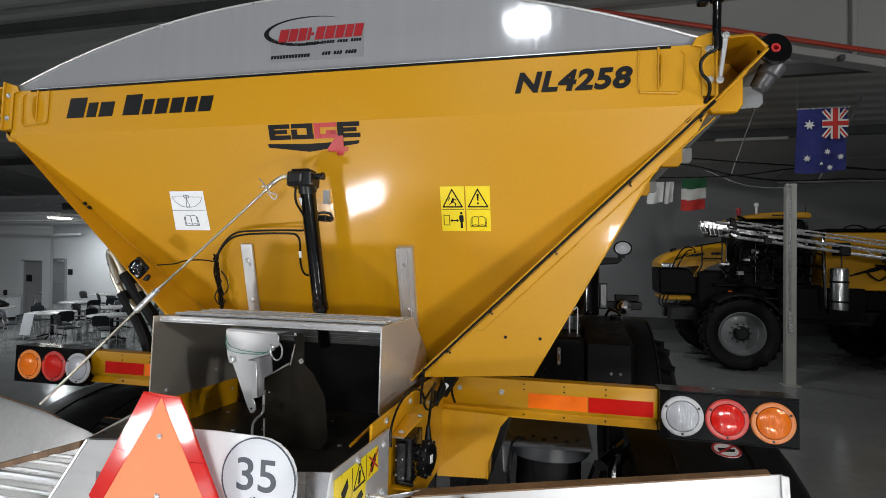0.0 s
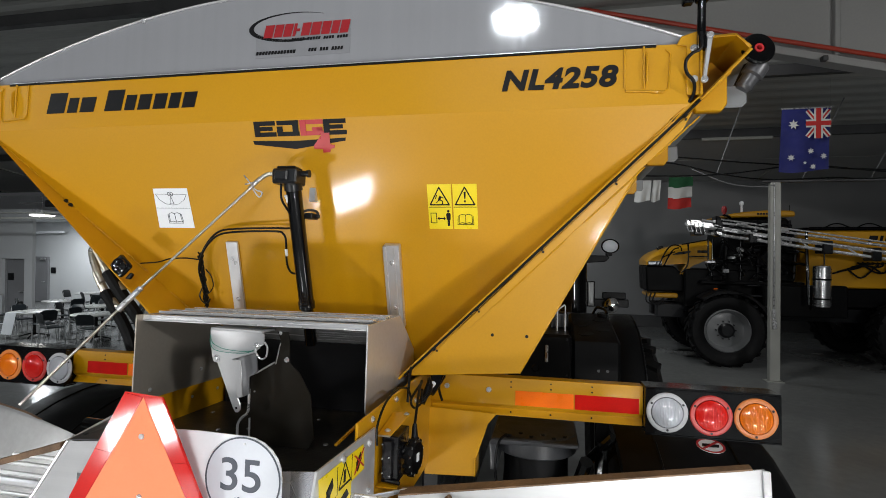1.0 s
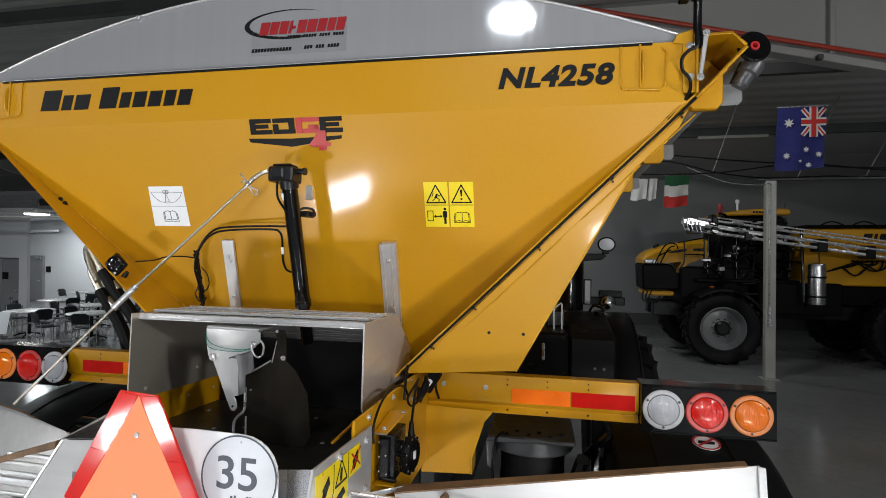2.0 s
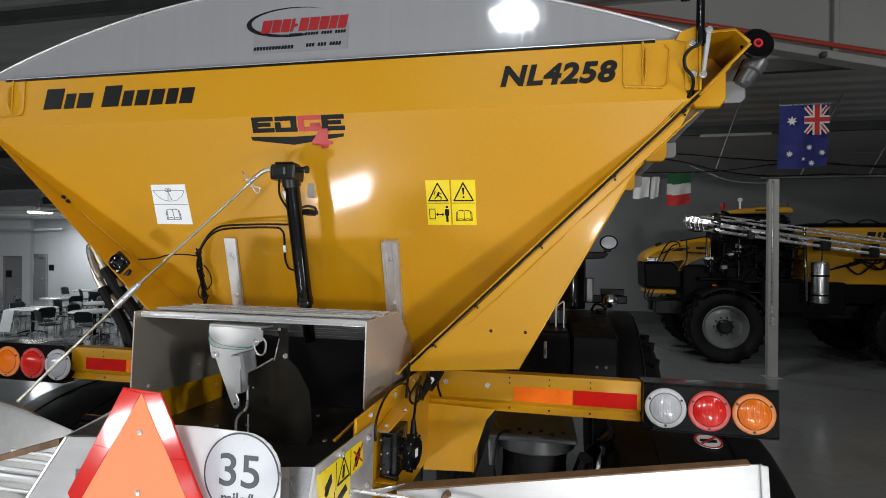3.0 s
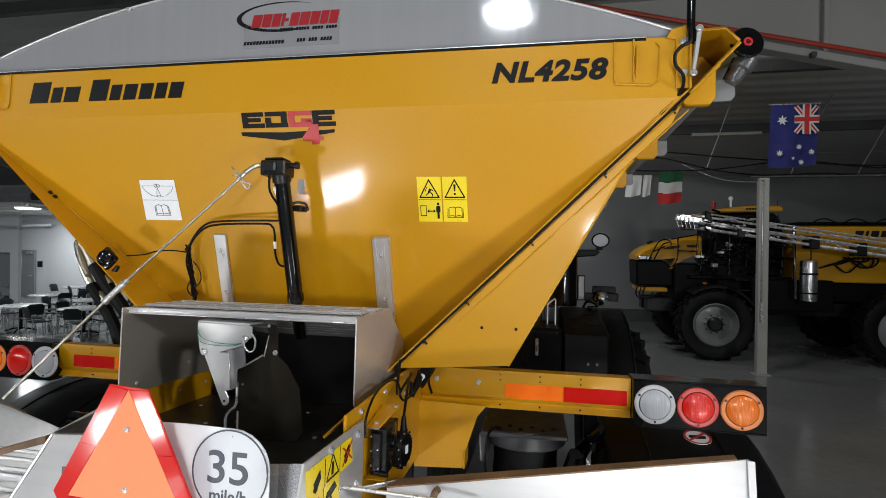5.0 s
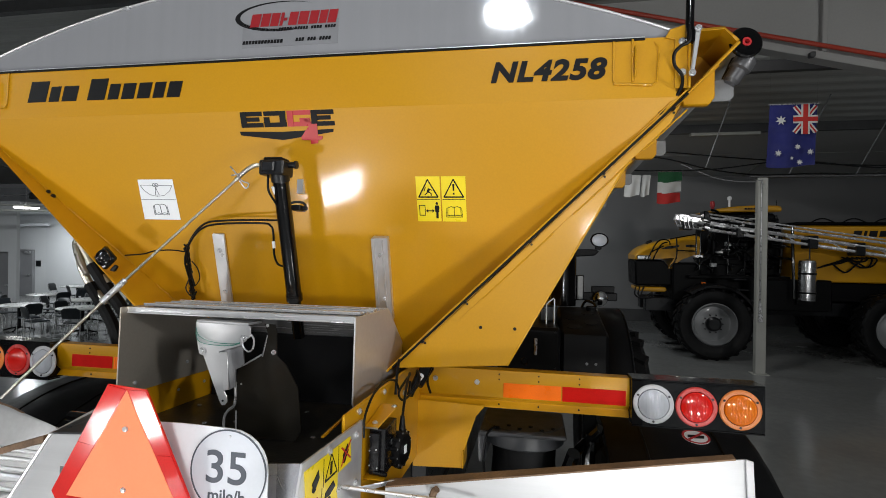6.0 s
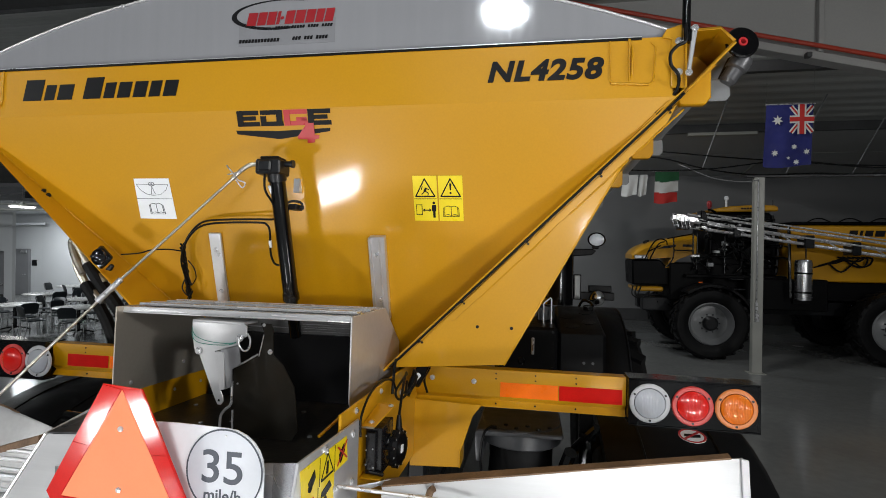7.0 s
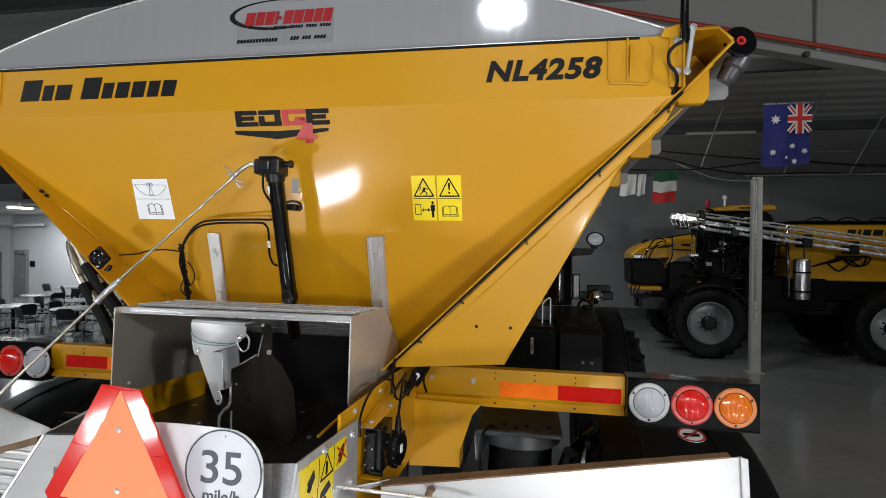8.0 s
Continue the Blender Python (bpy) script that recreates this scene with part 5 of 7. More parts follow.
add_lathe(bm, (0.10, 1.585, 2.93), (1, 0, 0), [(0, 0), (0.013, 0), (0.013, 0.008), (0, 0.008)], 14)
part("pin_end", bm, CHARCOAL, cyl)
bm = B()
add_lathe(bm, top, ax, [(0.0, 0.0), (0.031, 0.0), (0.031, 0.03), (0.0, 0.03)], 20)
part("collar", bm, CHARCOAL, cyl)
rod0, rod1, rod2 = V((-0.03, 1.56, 2.925)), V((-0.415, 1.45, 2.525)), V((-0.62, 1.25, 2.185))
bm = B()
add_tube(bm, [V((0.0, 1.575, 2.925)), V((-0.03, 1.56, 2.925)), V((-0.06, 1.552, 2.905)), V((-0.09, 1.545, 2.873))], 0.0075, 10)
add_cyl(bm, V((-0.055, 1.553, 2.908)), rod1, 0.0044, n=12)
ROD = paint("dull_steel_rod", (0.47, 0.44, 0.37), 0.33, metal=0.85, var=0.04, big=9, fine=150, bump=0.0)
lr = part("drive_rod", bm, ROD, sp, "slim bright steel drive rod")
bm = B()
d = (rod2 - rod1).normalized()
add_cyl(bm, rod1 - d * 0.01, rod1 + d * 0.075, 0.0095, n=14)
add_cyl(bm, rod1 + d * 0.075, rod1 + d * 0.085, 0.0115, n=14)
part("coupling", bm, ZINC, lr)
bm = B()
add_cyl(bm, rod1, rod2, 0.0044, n=12)
part("lower_rod", bm, ROD, lr)
bm = B()
p = V((-0.075, 1.545, 2.887))
add_tube(bm, [p + V(v) for v in ((-0.03, -0.01, 0.03), (0, -0.015, 0), (0.02, -0.02, -0.02), (0.045, -0.02, -0.03), (0.035, -0.02, -0.045), (0.01, -0.018, -0.02))], 0.0025, 6)
add_tube(bm, [p + V(v) for v in ((-0.025, -0.01, 0.0), (0, -0.012, 0.004), (0.03, -0.012, 0.012))], 0.0025, 6)
part("hairpin_clip", bm, ZINC, lr)
for k, pts in enumerate((
        [(0.018, 1.56, 2.895), (0.022, 1.56, 2.84), (0.03, 1.60, 2.80), (0.02, 1.66, 2.765), (-0.02, 1.70, 2.755), (-0.10, 1.725, 2.757), (-0.26, 1.74, 2.755), (-0.35, 1.76, 2.745), (-0.41, 1.775, 2.70), (-0.445, 1.79, 2.64), (-0.45, 1.82, 2.56), (-0.44, 1.84, 2.50)],
        [(-0.018, 1.775, 2.590), (-0.036, 1.765, 2.592), (-0.048, 1.76, 2.605), (-0.057, 1.755, 2.640), (-0.060, 1.75, 2.712), (-0.070, 1.745, 2.738), (-0.10, 1.735, 2.746), (-0.27, 1.735, 2.742), (-0.36, 1.755, 2.725), (-0.42, 1.77, 2.67), (-0.452, 1.79, 2.60), (-0.452, 1.82, 2.53), (-0.455, 1.85, 2.46), (-0.46, 1.87, 2.41)],
        [(-0.44, 1.775, 2.635), (-0.48, 1.75, 2.640), (-0.53, 1.72, 2.635), (-0.56, 1.70, 2.622), (-0.64, 1.70, 2.615)],
        [(-0.445, 1.81, 2.53), (-0.465, 1.82, 2.49), (-0.445, 1.83, 2.46), (-0.425, 1.83, 2.48), (-0.45, 1.84, 2.44)])):
    bm = B()
    add_tube(bm, pts, 0.0040 if k < 2 else 0.0026, 8)
    part("cable", bm, MATT, cyl, "black cable")
for k in range(3):
    bm = B()
    add_tube(bm, [(-0.446 + 0.009 * math.sin(2.1 * j + 2.1 * k) - 0.0035 * j, 1.785 + 0.0105 * j + 0.004 * math.cos(2.1 * j + 2.1 * k), 2.665 - 0.022 * j) for j in range(11)], 0.0034, 6, 3)
    part("cable", bm, MATT, cyl, "black cable")
for z in (2.645, 2.55, 2.475):
    bm = B()
    y = 1.785 + (2.665 - z) * 0.48
    x = -0.446 - (2.665 - z) * 0.16
    add_lathe(bm, (x, y, z), (-0.1, -0.45, 1), [(0.0115, 0), (0.0125, 0.002), (0.0125, 0.007), (0.0115, 0.009)], 10, close=True)
    part("cable_tie", bm, MATT, cyl, "black cable tie")
bm = B()
add_tube(bm, [(-0.452, 1.83, 2.60), (-0.432, 1.84, 2.57), (-0.428, 1.85, 2.53), (-0.450, 1.85, 2.50), (-0.472, 1.85, 2.515), (-0.462, 1.845, 2.55)], 0.0022, 6)
part("cable", bm, MATT, cyl, "black cable")
for z in (2.83, 2.655):
    bm = B()
    add_cyl(bm, (0.028 if z > 2.7 else -0.0575, 1.60 if z > 2.7 else 1.756, z), (0.026 if z > 2.7 else -0.059, 1.58 if z > 2.7 else 1.752, z + 0.026), 0.006, n=8)
    part("cable_tag", bm, WHITE, cyl)
bm = B()
add_box(bm, (0.055, 1.66, 2.786), (0.085, 1.71, 2.806))
add_cyl(bm, (0.085, 1.69, 2.797), (0.099, 1.69, 2.797), 0.008)
add_tube(bm, [(0.04, 1.65, 2.79), (0.056, 1.67, 2.815), (0.080, 1.69, 2.817), (0.095, 1.69, 2.806)], 0.005, 8)
part("hose_clamp", bm, CHARCOAL, cyl, "black clamp with a bolt", bevel=0.003)
bm = B()
add_box(bm, (0.045, 1.715, 2.855), (0.068, 1.735, 2.905))
part("wall_tab", bm, ALU, endw)

# work lamp on the left flange, bolts on the flange
wk = B()
add_prism(wk, [(-0.731, 1.645, 2.606), (-0.682, 1.645, 2.650), (-0.632, 1.645, 2.602), (-0.680, 1.645, 2.556)], (0, 0.018, 0))
wk = part("work_lamp", wk, BLACK, sp, "square black work lamp with a dark round lens", bevel=0.006)
bm = B()
add_lathe(bm, (-0.681, 1.644, 2.603), (0, -1, 0), [(0.030, 0), (0.030, 0.006), (0.027, 0.008), (0.025, 0.004)], 24)
part("bezel", bm, BLACK, wk)
bm = B()
add_lathe(bm, (-0.681, 1.644, 2.603), (0, -1, 0), [(0.025, 0.003), (0.015, 0.008), (0, 0.010)], 24)
part("lens", bm, BLACK, wk, "dark glossy lens")
for k in range(5):
    bm = B()
    a = 0.6 + k * 1.256
    add_lathe(bm, (-0.681 + 0.015 * math.cos(a), 1.636, 2.603 + 0.015 * math.sin(a)), (0, -1, 0), [(0.0018, 0), (0.0018, 0.001), (0, 0.0012)], 8)
    part("light_chip", bm, REFLECTOR, wk)
bm = B()
add_prism(bm, [(-0.676, 1.664, 2.556), (-0.652, 1.664, 2.580), (-0.640, 1.664, 2.572), (-0.652, 1.664, 2.552)], (0, 0.012, 0))
part("lamp_bracket", bm, MATT, wk, bevel=0.003)

# stainless hood over the conveyor
hood = B()
add_prism(hood, [(-0.371, 1.43, 2.446), (0.394, 1.43, 2.446), (0.394, 1.74, 2.452), (-0.371, 1.74, 2.452)], (0, 0, -0.003))
add_prism(hood, [(-0.371, 1.74, 2.452), (0.394, 1.74, 2.452), (0.394, 1.94, 2.31), (-0.371, 1.94, 2.31)], (0, 0, -0.003))
# Darker stainless puts the left inner side's shade into the colour.
SHADE_STEEL = paint("shaded_stainless", (0.44, 0.40, 0.34), 0.38, metal=0.6, var=0.05, big=2, fine=90, bump=0.004)
HOODTOP = paint("satin_stainless_sheet", (0.66, 0.66, 0.67), 0.24, metal=0.6, var=0.04, big=2, fine=40, bump=0.01, stretch=(1, 25, 25), wave=0.25, wave_size=5)
hood = part("rear_hood", hood, HOODTOP, sp, "brushed stainless hood over the conveyor")
bm = B()
add_prism(bm, [(-0.371, 1.427, 2.448), (-0.371, 1.427, 2.432), (-0.371, 1.439, 2.427), (-0.371, 1.442, 2.430), (-0.371, 1.431, 2.435), (-0.371, 1.431, 2.448)], (0.765, 0, 0))
part("front_lip", bm, HOODTOP, hood, "bright folded lip")
# Brighter metal on the hem imitates the glint along the lip.
bm = B()
add_tube(bm, [(-0.371, 1.4265, 2.4315), (0.394, 1.4265, 2.4315)], 0.0026, 6, straight=True)
part("hem", bm, BOOM, hood, "hemmed lip edge, brighter metal imitating its glint")
for y0, y1 in ((1.475, 1.535), (1.60, 1.66)):
    bm = B()
    add_prism(bm, [(-0.36, y0, 2.449), (-0.36, y0 + 0.005, 2.456), (-0.36, y1 - 0.005, 2.457), (-0.36, y1, 2.450)], (0.745, 0, 0))
    part("roof_rib", bm, HOODTOP, hood, bevel=0.002)
    # Thin bright tubes draw the glints on the rib edges.
    for yy, zz in ((y0 + 0.005, 2.4565), (y1 - 0.005, 2.4575)):
        bm = B()
        add_tube(bm, [(-0.36, yy, zz), (0.385, yy, zz)], 0.0018, 6, straight=True)
        part("rib_edge_glint", bm, BOOM, hood, "bright line imitating a glint on the rib edge")
for s, hx in ((-1, -0.371), (1, 0.394)):
    bm = B()
    add_prism(bm, [(hx, 1.40, 2.449), (hx, 1.73, 2.452), (hx, 1.93, 2.31), (hx, 1.93, 2.17), (hx, 1.43, 2.17), (hx, 1.40, 2.205)], (s * 0.005, 0, 0))
    side = part("hood_side", bm, SHADE_STEEL if s < 0 else STEEL, hood, "brushed stainless side plate", bevel=0.001)
    for y, z in ((1.47, 2.200), (1.72, 2.225)):
        bm = B()
        add_bolt(bm, V((hx - s * 0.001, y, z)), (-s, 0, 0), 0.0045)
        part("bolt", bm, ZINC, hood)
# Black sheet stands in for the unlit hopper opening above the belt.
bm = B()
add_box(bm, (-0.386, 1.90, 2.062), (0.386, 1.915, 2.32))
part("dark_opening_sheet", bm, INK, hood, "black sheet standing for the dark inside the hood")

# gate bracket hanging from the lip
def flat(bm, outline, y, thick):
    add_prism(bm, [(x, y, z) for x, z in outline], (0, thick, 0))


bk = B()
flat(bk, [(-0.106, 2.415), (0.064, 2.412), (0.073, 2.408), (0.073, 2.378), (0.053, 2.366), (0.045, 2.352), (-0.030, 2.329), (-0.022, 2.325), (-0.006, 2.216), (0.003, 2.200), (0.006, 2.184), (-0.002, 2.173), (-0.013, 2.173), (-0.021, 2.186), (-0.080, 2.316), (-0.098, 2.332), (-0.105, 2.37)], 1.400, 0.005)
flat(bk, [(-0.106, 2.415), (0.066, 2.412), (0.066, 2.419), (-0.106, 2.422)], 1.400, 0.075)
BRIGHT = paint("bright_zinc_plate", (0.56, 0.56, 0.57), 0.30, metal=0.6, var=0.03, big=4, fine=160, bump=0.01, rvar=0.02)
bk = part("gate_bracket", bk, BRIGHT, sp, "bright plated gate bracket", bevel=0.0012)
bm = B()
flat(bm, [(-0.014, 2.333), (0.012, 2.331), (0.021, 2.224), (0.003, 2.220)], 1.382, 0.004)
part("folded_flange", bm, BRIGHT, bk, bevel=0.001)
# Back plate's shade is put into a darker steel colour.
bm = B()
flat(bm, [(-0.040, 2.328), (0.010, 2.344), (0.042, 2.353), (0.049, 2.295), (0.022, 2.277), (0.024, 2.226), (0.003, 2.216)], 1.412, 0.004)
part("back_plate", bm, paint("shaded_steel", (0.30, 0.30, 0.31), 0.35, metal=0.8, var=0.06, big=6, fine=60, bump=0.02), bk)
for x, z in ((-0.081, 2.329), (0.052, 2.373)):
    bm = B()
    add_bolt(bm, V((x, 1.399, z)), (0, -1, 0), 0.0075)
    part("bolt", bm, ZINC, bk)
bm = B()
add_lathe(bm, (-0.008, 1.3995, 2.186), (0, -1, 0), [(0, 0), (0.0035, 0), (0.0035, 0.0006), (0, 0.0006)], 12)
part("pin_hole", bm, INK, bk)
bm = B()
add_tube(bm, [(0.054, 1.389, 2.372), (0.060, 1.385, 2.352), (0.076, 1.385, 2.338), (0.091, 1.385, 2.347), (0.094, 1.385, 2.372), (0.083, 1.387, 2.388)], 0.0028, 8)
part("lynch_ring", bm, ZINC, bk)
bm = B()
add_tube(bm, [(-0.106, 1.397, 2.40), (-0.092, 1.394, 2.375), (-0.05, 1.392, 2.360), (0.01, 1.391, 2.356), (0.045, 1.391, 2.359)], 0.0011, 6)
add_tube(bm, [(-0.107, 1.397, 2.385), (-0.09, 1.394, 2.358), (-0.04, 1.392, 2.350), (0.02, 1.391, 2.352), (0.046, 1.391, 2.362)], 0.0011, 6)
part("tether_cord", bm, GREEN_WIRE, bk, "thin green tether cord")
bm = B()
flat(bm, [(0.087, 2.413), (0.122, 2.412), (0.128, 2.395), (0.132, 2.318), (0.164, 2.291), (0.204, 2.226), (0.22, 2.10), (0.20, 2.066), (0.004, 2.066), (-0.003, 2.212), (0.007, 2.276), (0.032, 2.288), (0.082, 2.318), (0.101, 2.379), (0.094, 2.399)], 1.452, 0.004)
dv = part("divider_plate", bm, paint("dark_steel_plate", (0.012, 0.010, 0.007), 0.35, spec=0.3, var=0.2, big=6, fine=60, bump=0.03), sp, "dark steel divider plate")
bm = B()
add_tube(bm, [(0.082, 1.4505, 2.318), (0.032, 1.4505, 2.288), (0.007, 1.4505, 2.276)], 0.0028, 6, straight=True)
add_tube(bm, [(0.086, 1.4505, 2.313), (0.100, 1.4505, 2.379)], 0.002, 6, straight=True)
part("plate_edge", bm, ZINC, dv, "bright cut edge")
for x, z, r in ((0.123, 2.328, 0.008), (0.099, 2.408, 0.005), (0.019, 2.226, 0.003)):
    bm = B()
    add_lathe(bm, (x, 1.451, z), (0, -1, 0), [(0, 0), (r, 0), (r, 0.002), (0, 0.003)], 14)
    part("bolt", bm, ZINC, dv)
bm = B()
add_tube(bm, [(0.010, 1.435, 2.235), (0.010, 1.435, 2.217), (0.009, 1.435, 2.168), (-0.011, 1.435, 2.148), (-0.024, 1.435, 2.124), (-0.023, 1.435, 2.07)], 0.0042, 8)
part("hook_rod", bm, ZINC, dv)
bm = B()
add_tube(bm, [(0.007, 1.448, 2.145), (0.009, 1.448, 2.068)], 0.003, 8)
part("guide_rod", bm, ZINC, dv)

# conveyor: belt, rails, rear end
belt = B()
add_box(belt, (-0.40, 1.31, 2.045), (0.40, 6.0, 2.060))
add_lathe(belt, (-0.40, 1.31, 1.975), (1, 0, 0), [(0, 0), (0.085, 0), (0.085, 0.80), (0, 0.80)], 28)
belt = part("conveyor_belt", belt, BELT, sp, "worn black conveyor belt")
random.seed(3)
for k in range(9):
    bm = B()
    x, y = random.uniform(-0.34, 0.34), random.uniform(1.22, 1.85)
    add_lathe(bm, (x, y, 2.060), (0, 0, 1), [(0.008, 0), (0.007, 0.003), (0, 0.004)], 10)
    part("belt_rivet", bm, RIM_GREY, belt)
for s in (-1, 1):
    bm = B()
    if s < 0:
        add_box(bm, (-0.455, 1.46, 1.86), (-0.402, 6.0, 2.168))
    else:
        add_box(bm, (0.447, 1.19, 1.86), (0.455, 6.0, 2.236))
        add_box(bm, (0.402, 1.22, 1.86), (0.4465, 6.0, 2.05))
    rl = part("conveyor_rail", bm, YELLOW, sp, "yellow conveyor side rail", bevel=0.003)
    if s > 0:
        bm = B()
        add_prism(bm, [(0.399, 1.185, 2.184), (0.399, 1.385, 2.196), (0.405, 1.385, 2.196), (0.405, 1.185, 2.184)], (0, 0, -0.005))
        part("rail_strip", bm, YELLOW, rl)
    for y in (1.295, 1.515, 1.75, 1.9):
        if s < 0 and y < 1.6:
            continue
        bm = B()
        add_bolt(bm, V((s * 0.455, y, 2.16 if y > 1.6 else 2.218)), (s, 0, 0), 0.006)
        part("bolt", bm, ZINC, rl)
        if y < 1.6:
            continue
        bm = B()
        add_bolt(bm, V((s * 0.402, y - 0.03, 2.12)), (-s, 0, 0), 0.004)
        part("bolt", bm, ZINC, rl)
bm = B()
add_prism(bm, [(0.458, 0.95, 2.210), (0.458, 1.298, 2.197), (0.458, 1.30, 1.98), (0.458, 1.26, 1.75), (0.458, 0.80, 1.75)], (0.006, 0, 0))
sp_r = part("rear_side_plate", bm, STEEL, sp, "stainless rear side plate", bevel=0.001)
for y, z in ((1.254, 2.171), (1.252, 2.054), (1.134, 2.086), (1.08, 2.190)):
    bm = B()
    add_bolt(bm, V((0.464, y, z)), (1, 0, 0), 0.0062)
    part("bolt", bm, ZINC, sp_r)


# warning strip on the side plate
def strip_fit(bm):
    for v in bm.verts:
        v.co.z = 2.156 + (v.co.z - 2.153) * 0.72


bm = B()
add_prism(bm, [(0.4645, 0.955, 2.203), (0.4645, 1.205, 2.190), (0.4645, 1.215, 2.105), (0.4645, 0.965, 2.110)], (0.0012, 0, 0))
strip_fit(bm)
wsd = part("warning_strip", bm, SIGNYELLOW, sp, "yellow warning strip with black symbols")
for k in range(3):
    y = 0.965 + 0.083 * k
    bm = B()
    if k == 1:
        for (ya, za), (yb, zb) in (((y + 0.04, 2.187), (y + 0.008, 2.118)), ((y + 0.008, 2.118), (y + 0.075, 2.116)), ((y + 0.075, 2.116), (y + 0.04, 2.187))):
            add_prism(bm, [(0.4659, ya, za), (0.4659, yb, zb), (0.4659, yb, zb + 0.006), (0.4659, ya, za + 0.006)], (0.0012, 0, 0))
        add_prism(bm, [(0.4659, y + 0.036, 2.165), (0.4659, y + 0.046, 2.165), (0.4659, y + 0.044, 2.128), (0.4659, y + 0.034, 2.128)], (0.0012, 0, 0))
    else:
        add_prism(bm, [(0.4659, y + 0.025, 2.15), (0.4659, y + 0.055, 2.175), (0.4659, y + 0.06, 2.15), (0.4659, y + 0.035, 2.12)], (0.0012, 0, 0))
        add_lathe(bm, (0.4659, y + 0.035, 2.132), (1, 0, 0), [(0.010, 0), (0.010, 0.0012), (0, 0.0012)], 12)
    strip_fit(bm)
    part("symbol", bm, INK, wsd)
    bm = B()
    if k == 2:
        for a, b in (((y + 0.01, 2.12), (y + 0.07, 2.18)), ((y + 0.01, 2.18), (y + 0.07, 2.12))):
            add_prism(bm, [(0.4673, a[0], a[1]), (0.4673, b[0], b[1]), (0.4673, b[0] + 0.007, b[1]), (0.4673, a[0] + 0.007, a[1])], (0.0008, 0, 0))
        strip_fit(bm)
        part("red_cross_mark", bm, RED, wsd)
    else:
        add_prism(bm, [(0.4659, y + 0.081, 2.193), (0.4659, y + 0.0825, 2.193), (0.4659, y + 0.0835, 2.11), (0.4659, y + 0.082, 2.11)], (0.0008, 0, 0))
        strip_fit(bm)
        part("divider_line", bm, INK, wsd)

bm = B()
add_prism(bm, [(0.4645, 0.950, 2.130), (0.4645, 1.130, 2.127), (0.4645, 1.130, 2.066), (0.4645, 0.950, 2.066)], (0.0012, 0, 0))
wsd = part("warning_strip", bm, SIGNYELLOW, sp, "yellow warning strip with orange and black symbols")
for k, mat in enumerate((RED, INK)):
    y = 0.965 + 0.085 * k
    bm = B()
    add_prism(bm, [(0.4659, y + 0.010, 2.108), (0.4659, y + 0.052, 2.118), (0.4659, y + 0.064, 2.102), (0.4659, y + 0.030, 2.094), (0.4659, y + 0.006, 2.098)], (0.0012, 0, 0))
    add_lathe(bm, (0.4659, y + 0.030, 2.084), (1, 0, 0), [(0.009, 0), (0.009, 0.0012), (0, 0.0012)], 12)
    part("symbol", bm, mat, wsd)
bm = B()
add_prism(bm, [(0.4659, 1.040, 2.126), (0.4659, 1.0415, 2.126), (0.4659, 1.0415, 2.068), (0.4659, 1.040, 2.068)], (0.0008, 0, 0))
part("divider_line", bm, INK, wsd)

# gearbox and sensor on the right rail
gb = B()
add_box(gb, (0.466, 1.35, 2.036), (0.512, 1.46, 2.160))
add_box(gb, (0.470, 1.338, 2.05), (0.498, 1.35, 2.150))
add_cyl(gb, (0.508, 1.43, 2.10), (0.535, 1.43, 2.095), 0.022, n=20)
add_cyl(gb, (0.480, 1.345, 2.045), (0.520, 1.345, 2.040), 0.006, n=10)
CAST = paint("black_cast_paint", (0.005, 0.005, 0.006), 0.20, spec=0.45, var=0.2, big=20, fine=60, bump=0.12)
gb = part("gearbox", gb, CAST, sp, "glossy black drive gearbox", bevel=0.008)
for x, z in ((0.472, 2.142), (0.4725, 2.104), (0.473, 2.066), (0.494, 2.060), (0.491, 2.108)):
    bm = B()
    add_bolt(bm, V((x, 1.337, z)), (0, -1, 0), 0.0014)
    part("bolt", bm, ZINC, gb)
bm = B()
add_prism(bm, [(0.458, 1.335, 2.163), (0.494, 1.335, 2.163), (0.512, 1.48, 2.187), (0.458, 1.48, 2.187)], (0, 0, 0.004))
part("mount_shelf", bm, YELLOW, gb, "yellow mounting shelf", bevel=0.001)
bm = B()
add_cyl(bm, (0.456, 1.333, 2.165), (0.494, 1.333, 2.165), 0.0028, n=8)
part("shelf_edge", bm, ROD, gb, "bright plated edge")
bm = B()
add_prism(bm, [(0.456, 1.335, 2.031), (0.516, 1.335, 2.031), (0.504, 1.48, 2.036), (0.456, 1.48, 2.036)], (0, 0, -0.004))
part("lower_shelf", bm, YELLOW, gb, "yellow lower shelf", bevel=0.001)
bm = B()
add_prism(bm, [(0.452, 1.30, 2.022), (0.540, 1.32, 2.040), (0.560, 1.34, 2.036), (0.470, 1.31, 2.010)], (0, 0, -0.005))
part("foot_plate", bm, ZINC, gb, "bright plated foot plate", bevel=0.001)
for bx, by, bz in ((0.478, 1.36, 2.171), (0.502, 1.465, 2.189)):
    bm = B()
    add_bolt(bm, V((bx, by, bz)), (0, 0, 1), 0.0055)
    part("bolt", bm, ZINC, gb)
hz = B()
add_lathe(hz, (0.536, 1.44, 2.080), (0.985, -0.17, 0), [(0, -0.012), (0.047, -0.012), (0.052, -0.008), (0.052, 0.0), (0.041, 0.009), (0, 0.011)], 28)
hz = part("speed_sensor", hz, MATT, sp, "round black ribbed sensor housing")
w, u, v = frame_of((0.985, -0.17, 0))
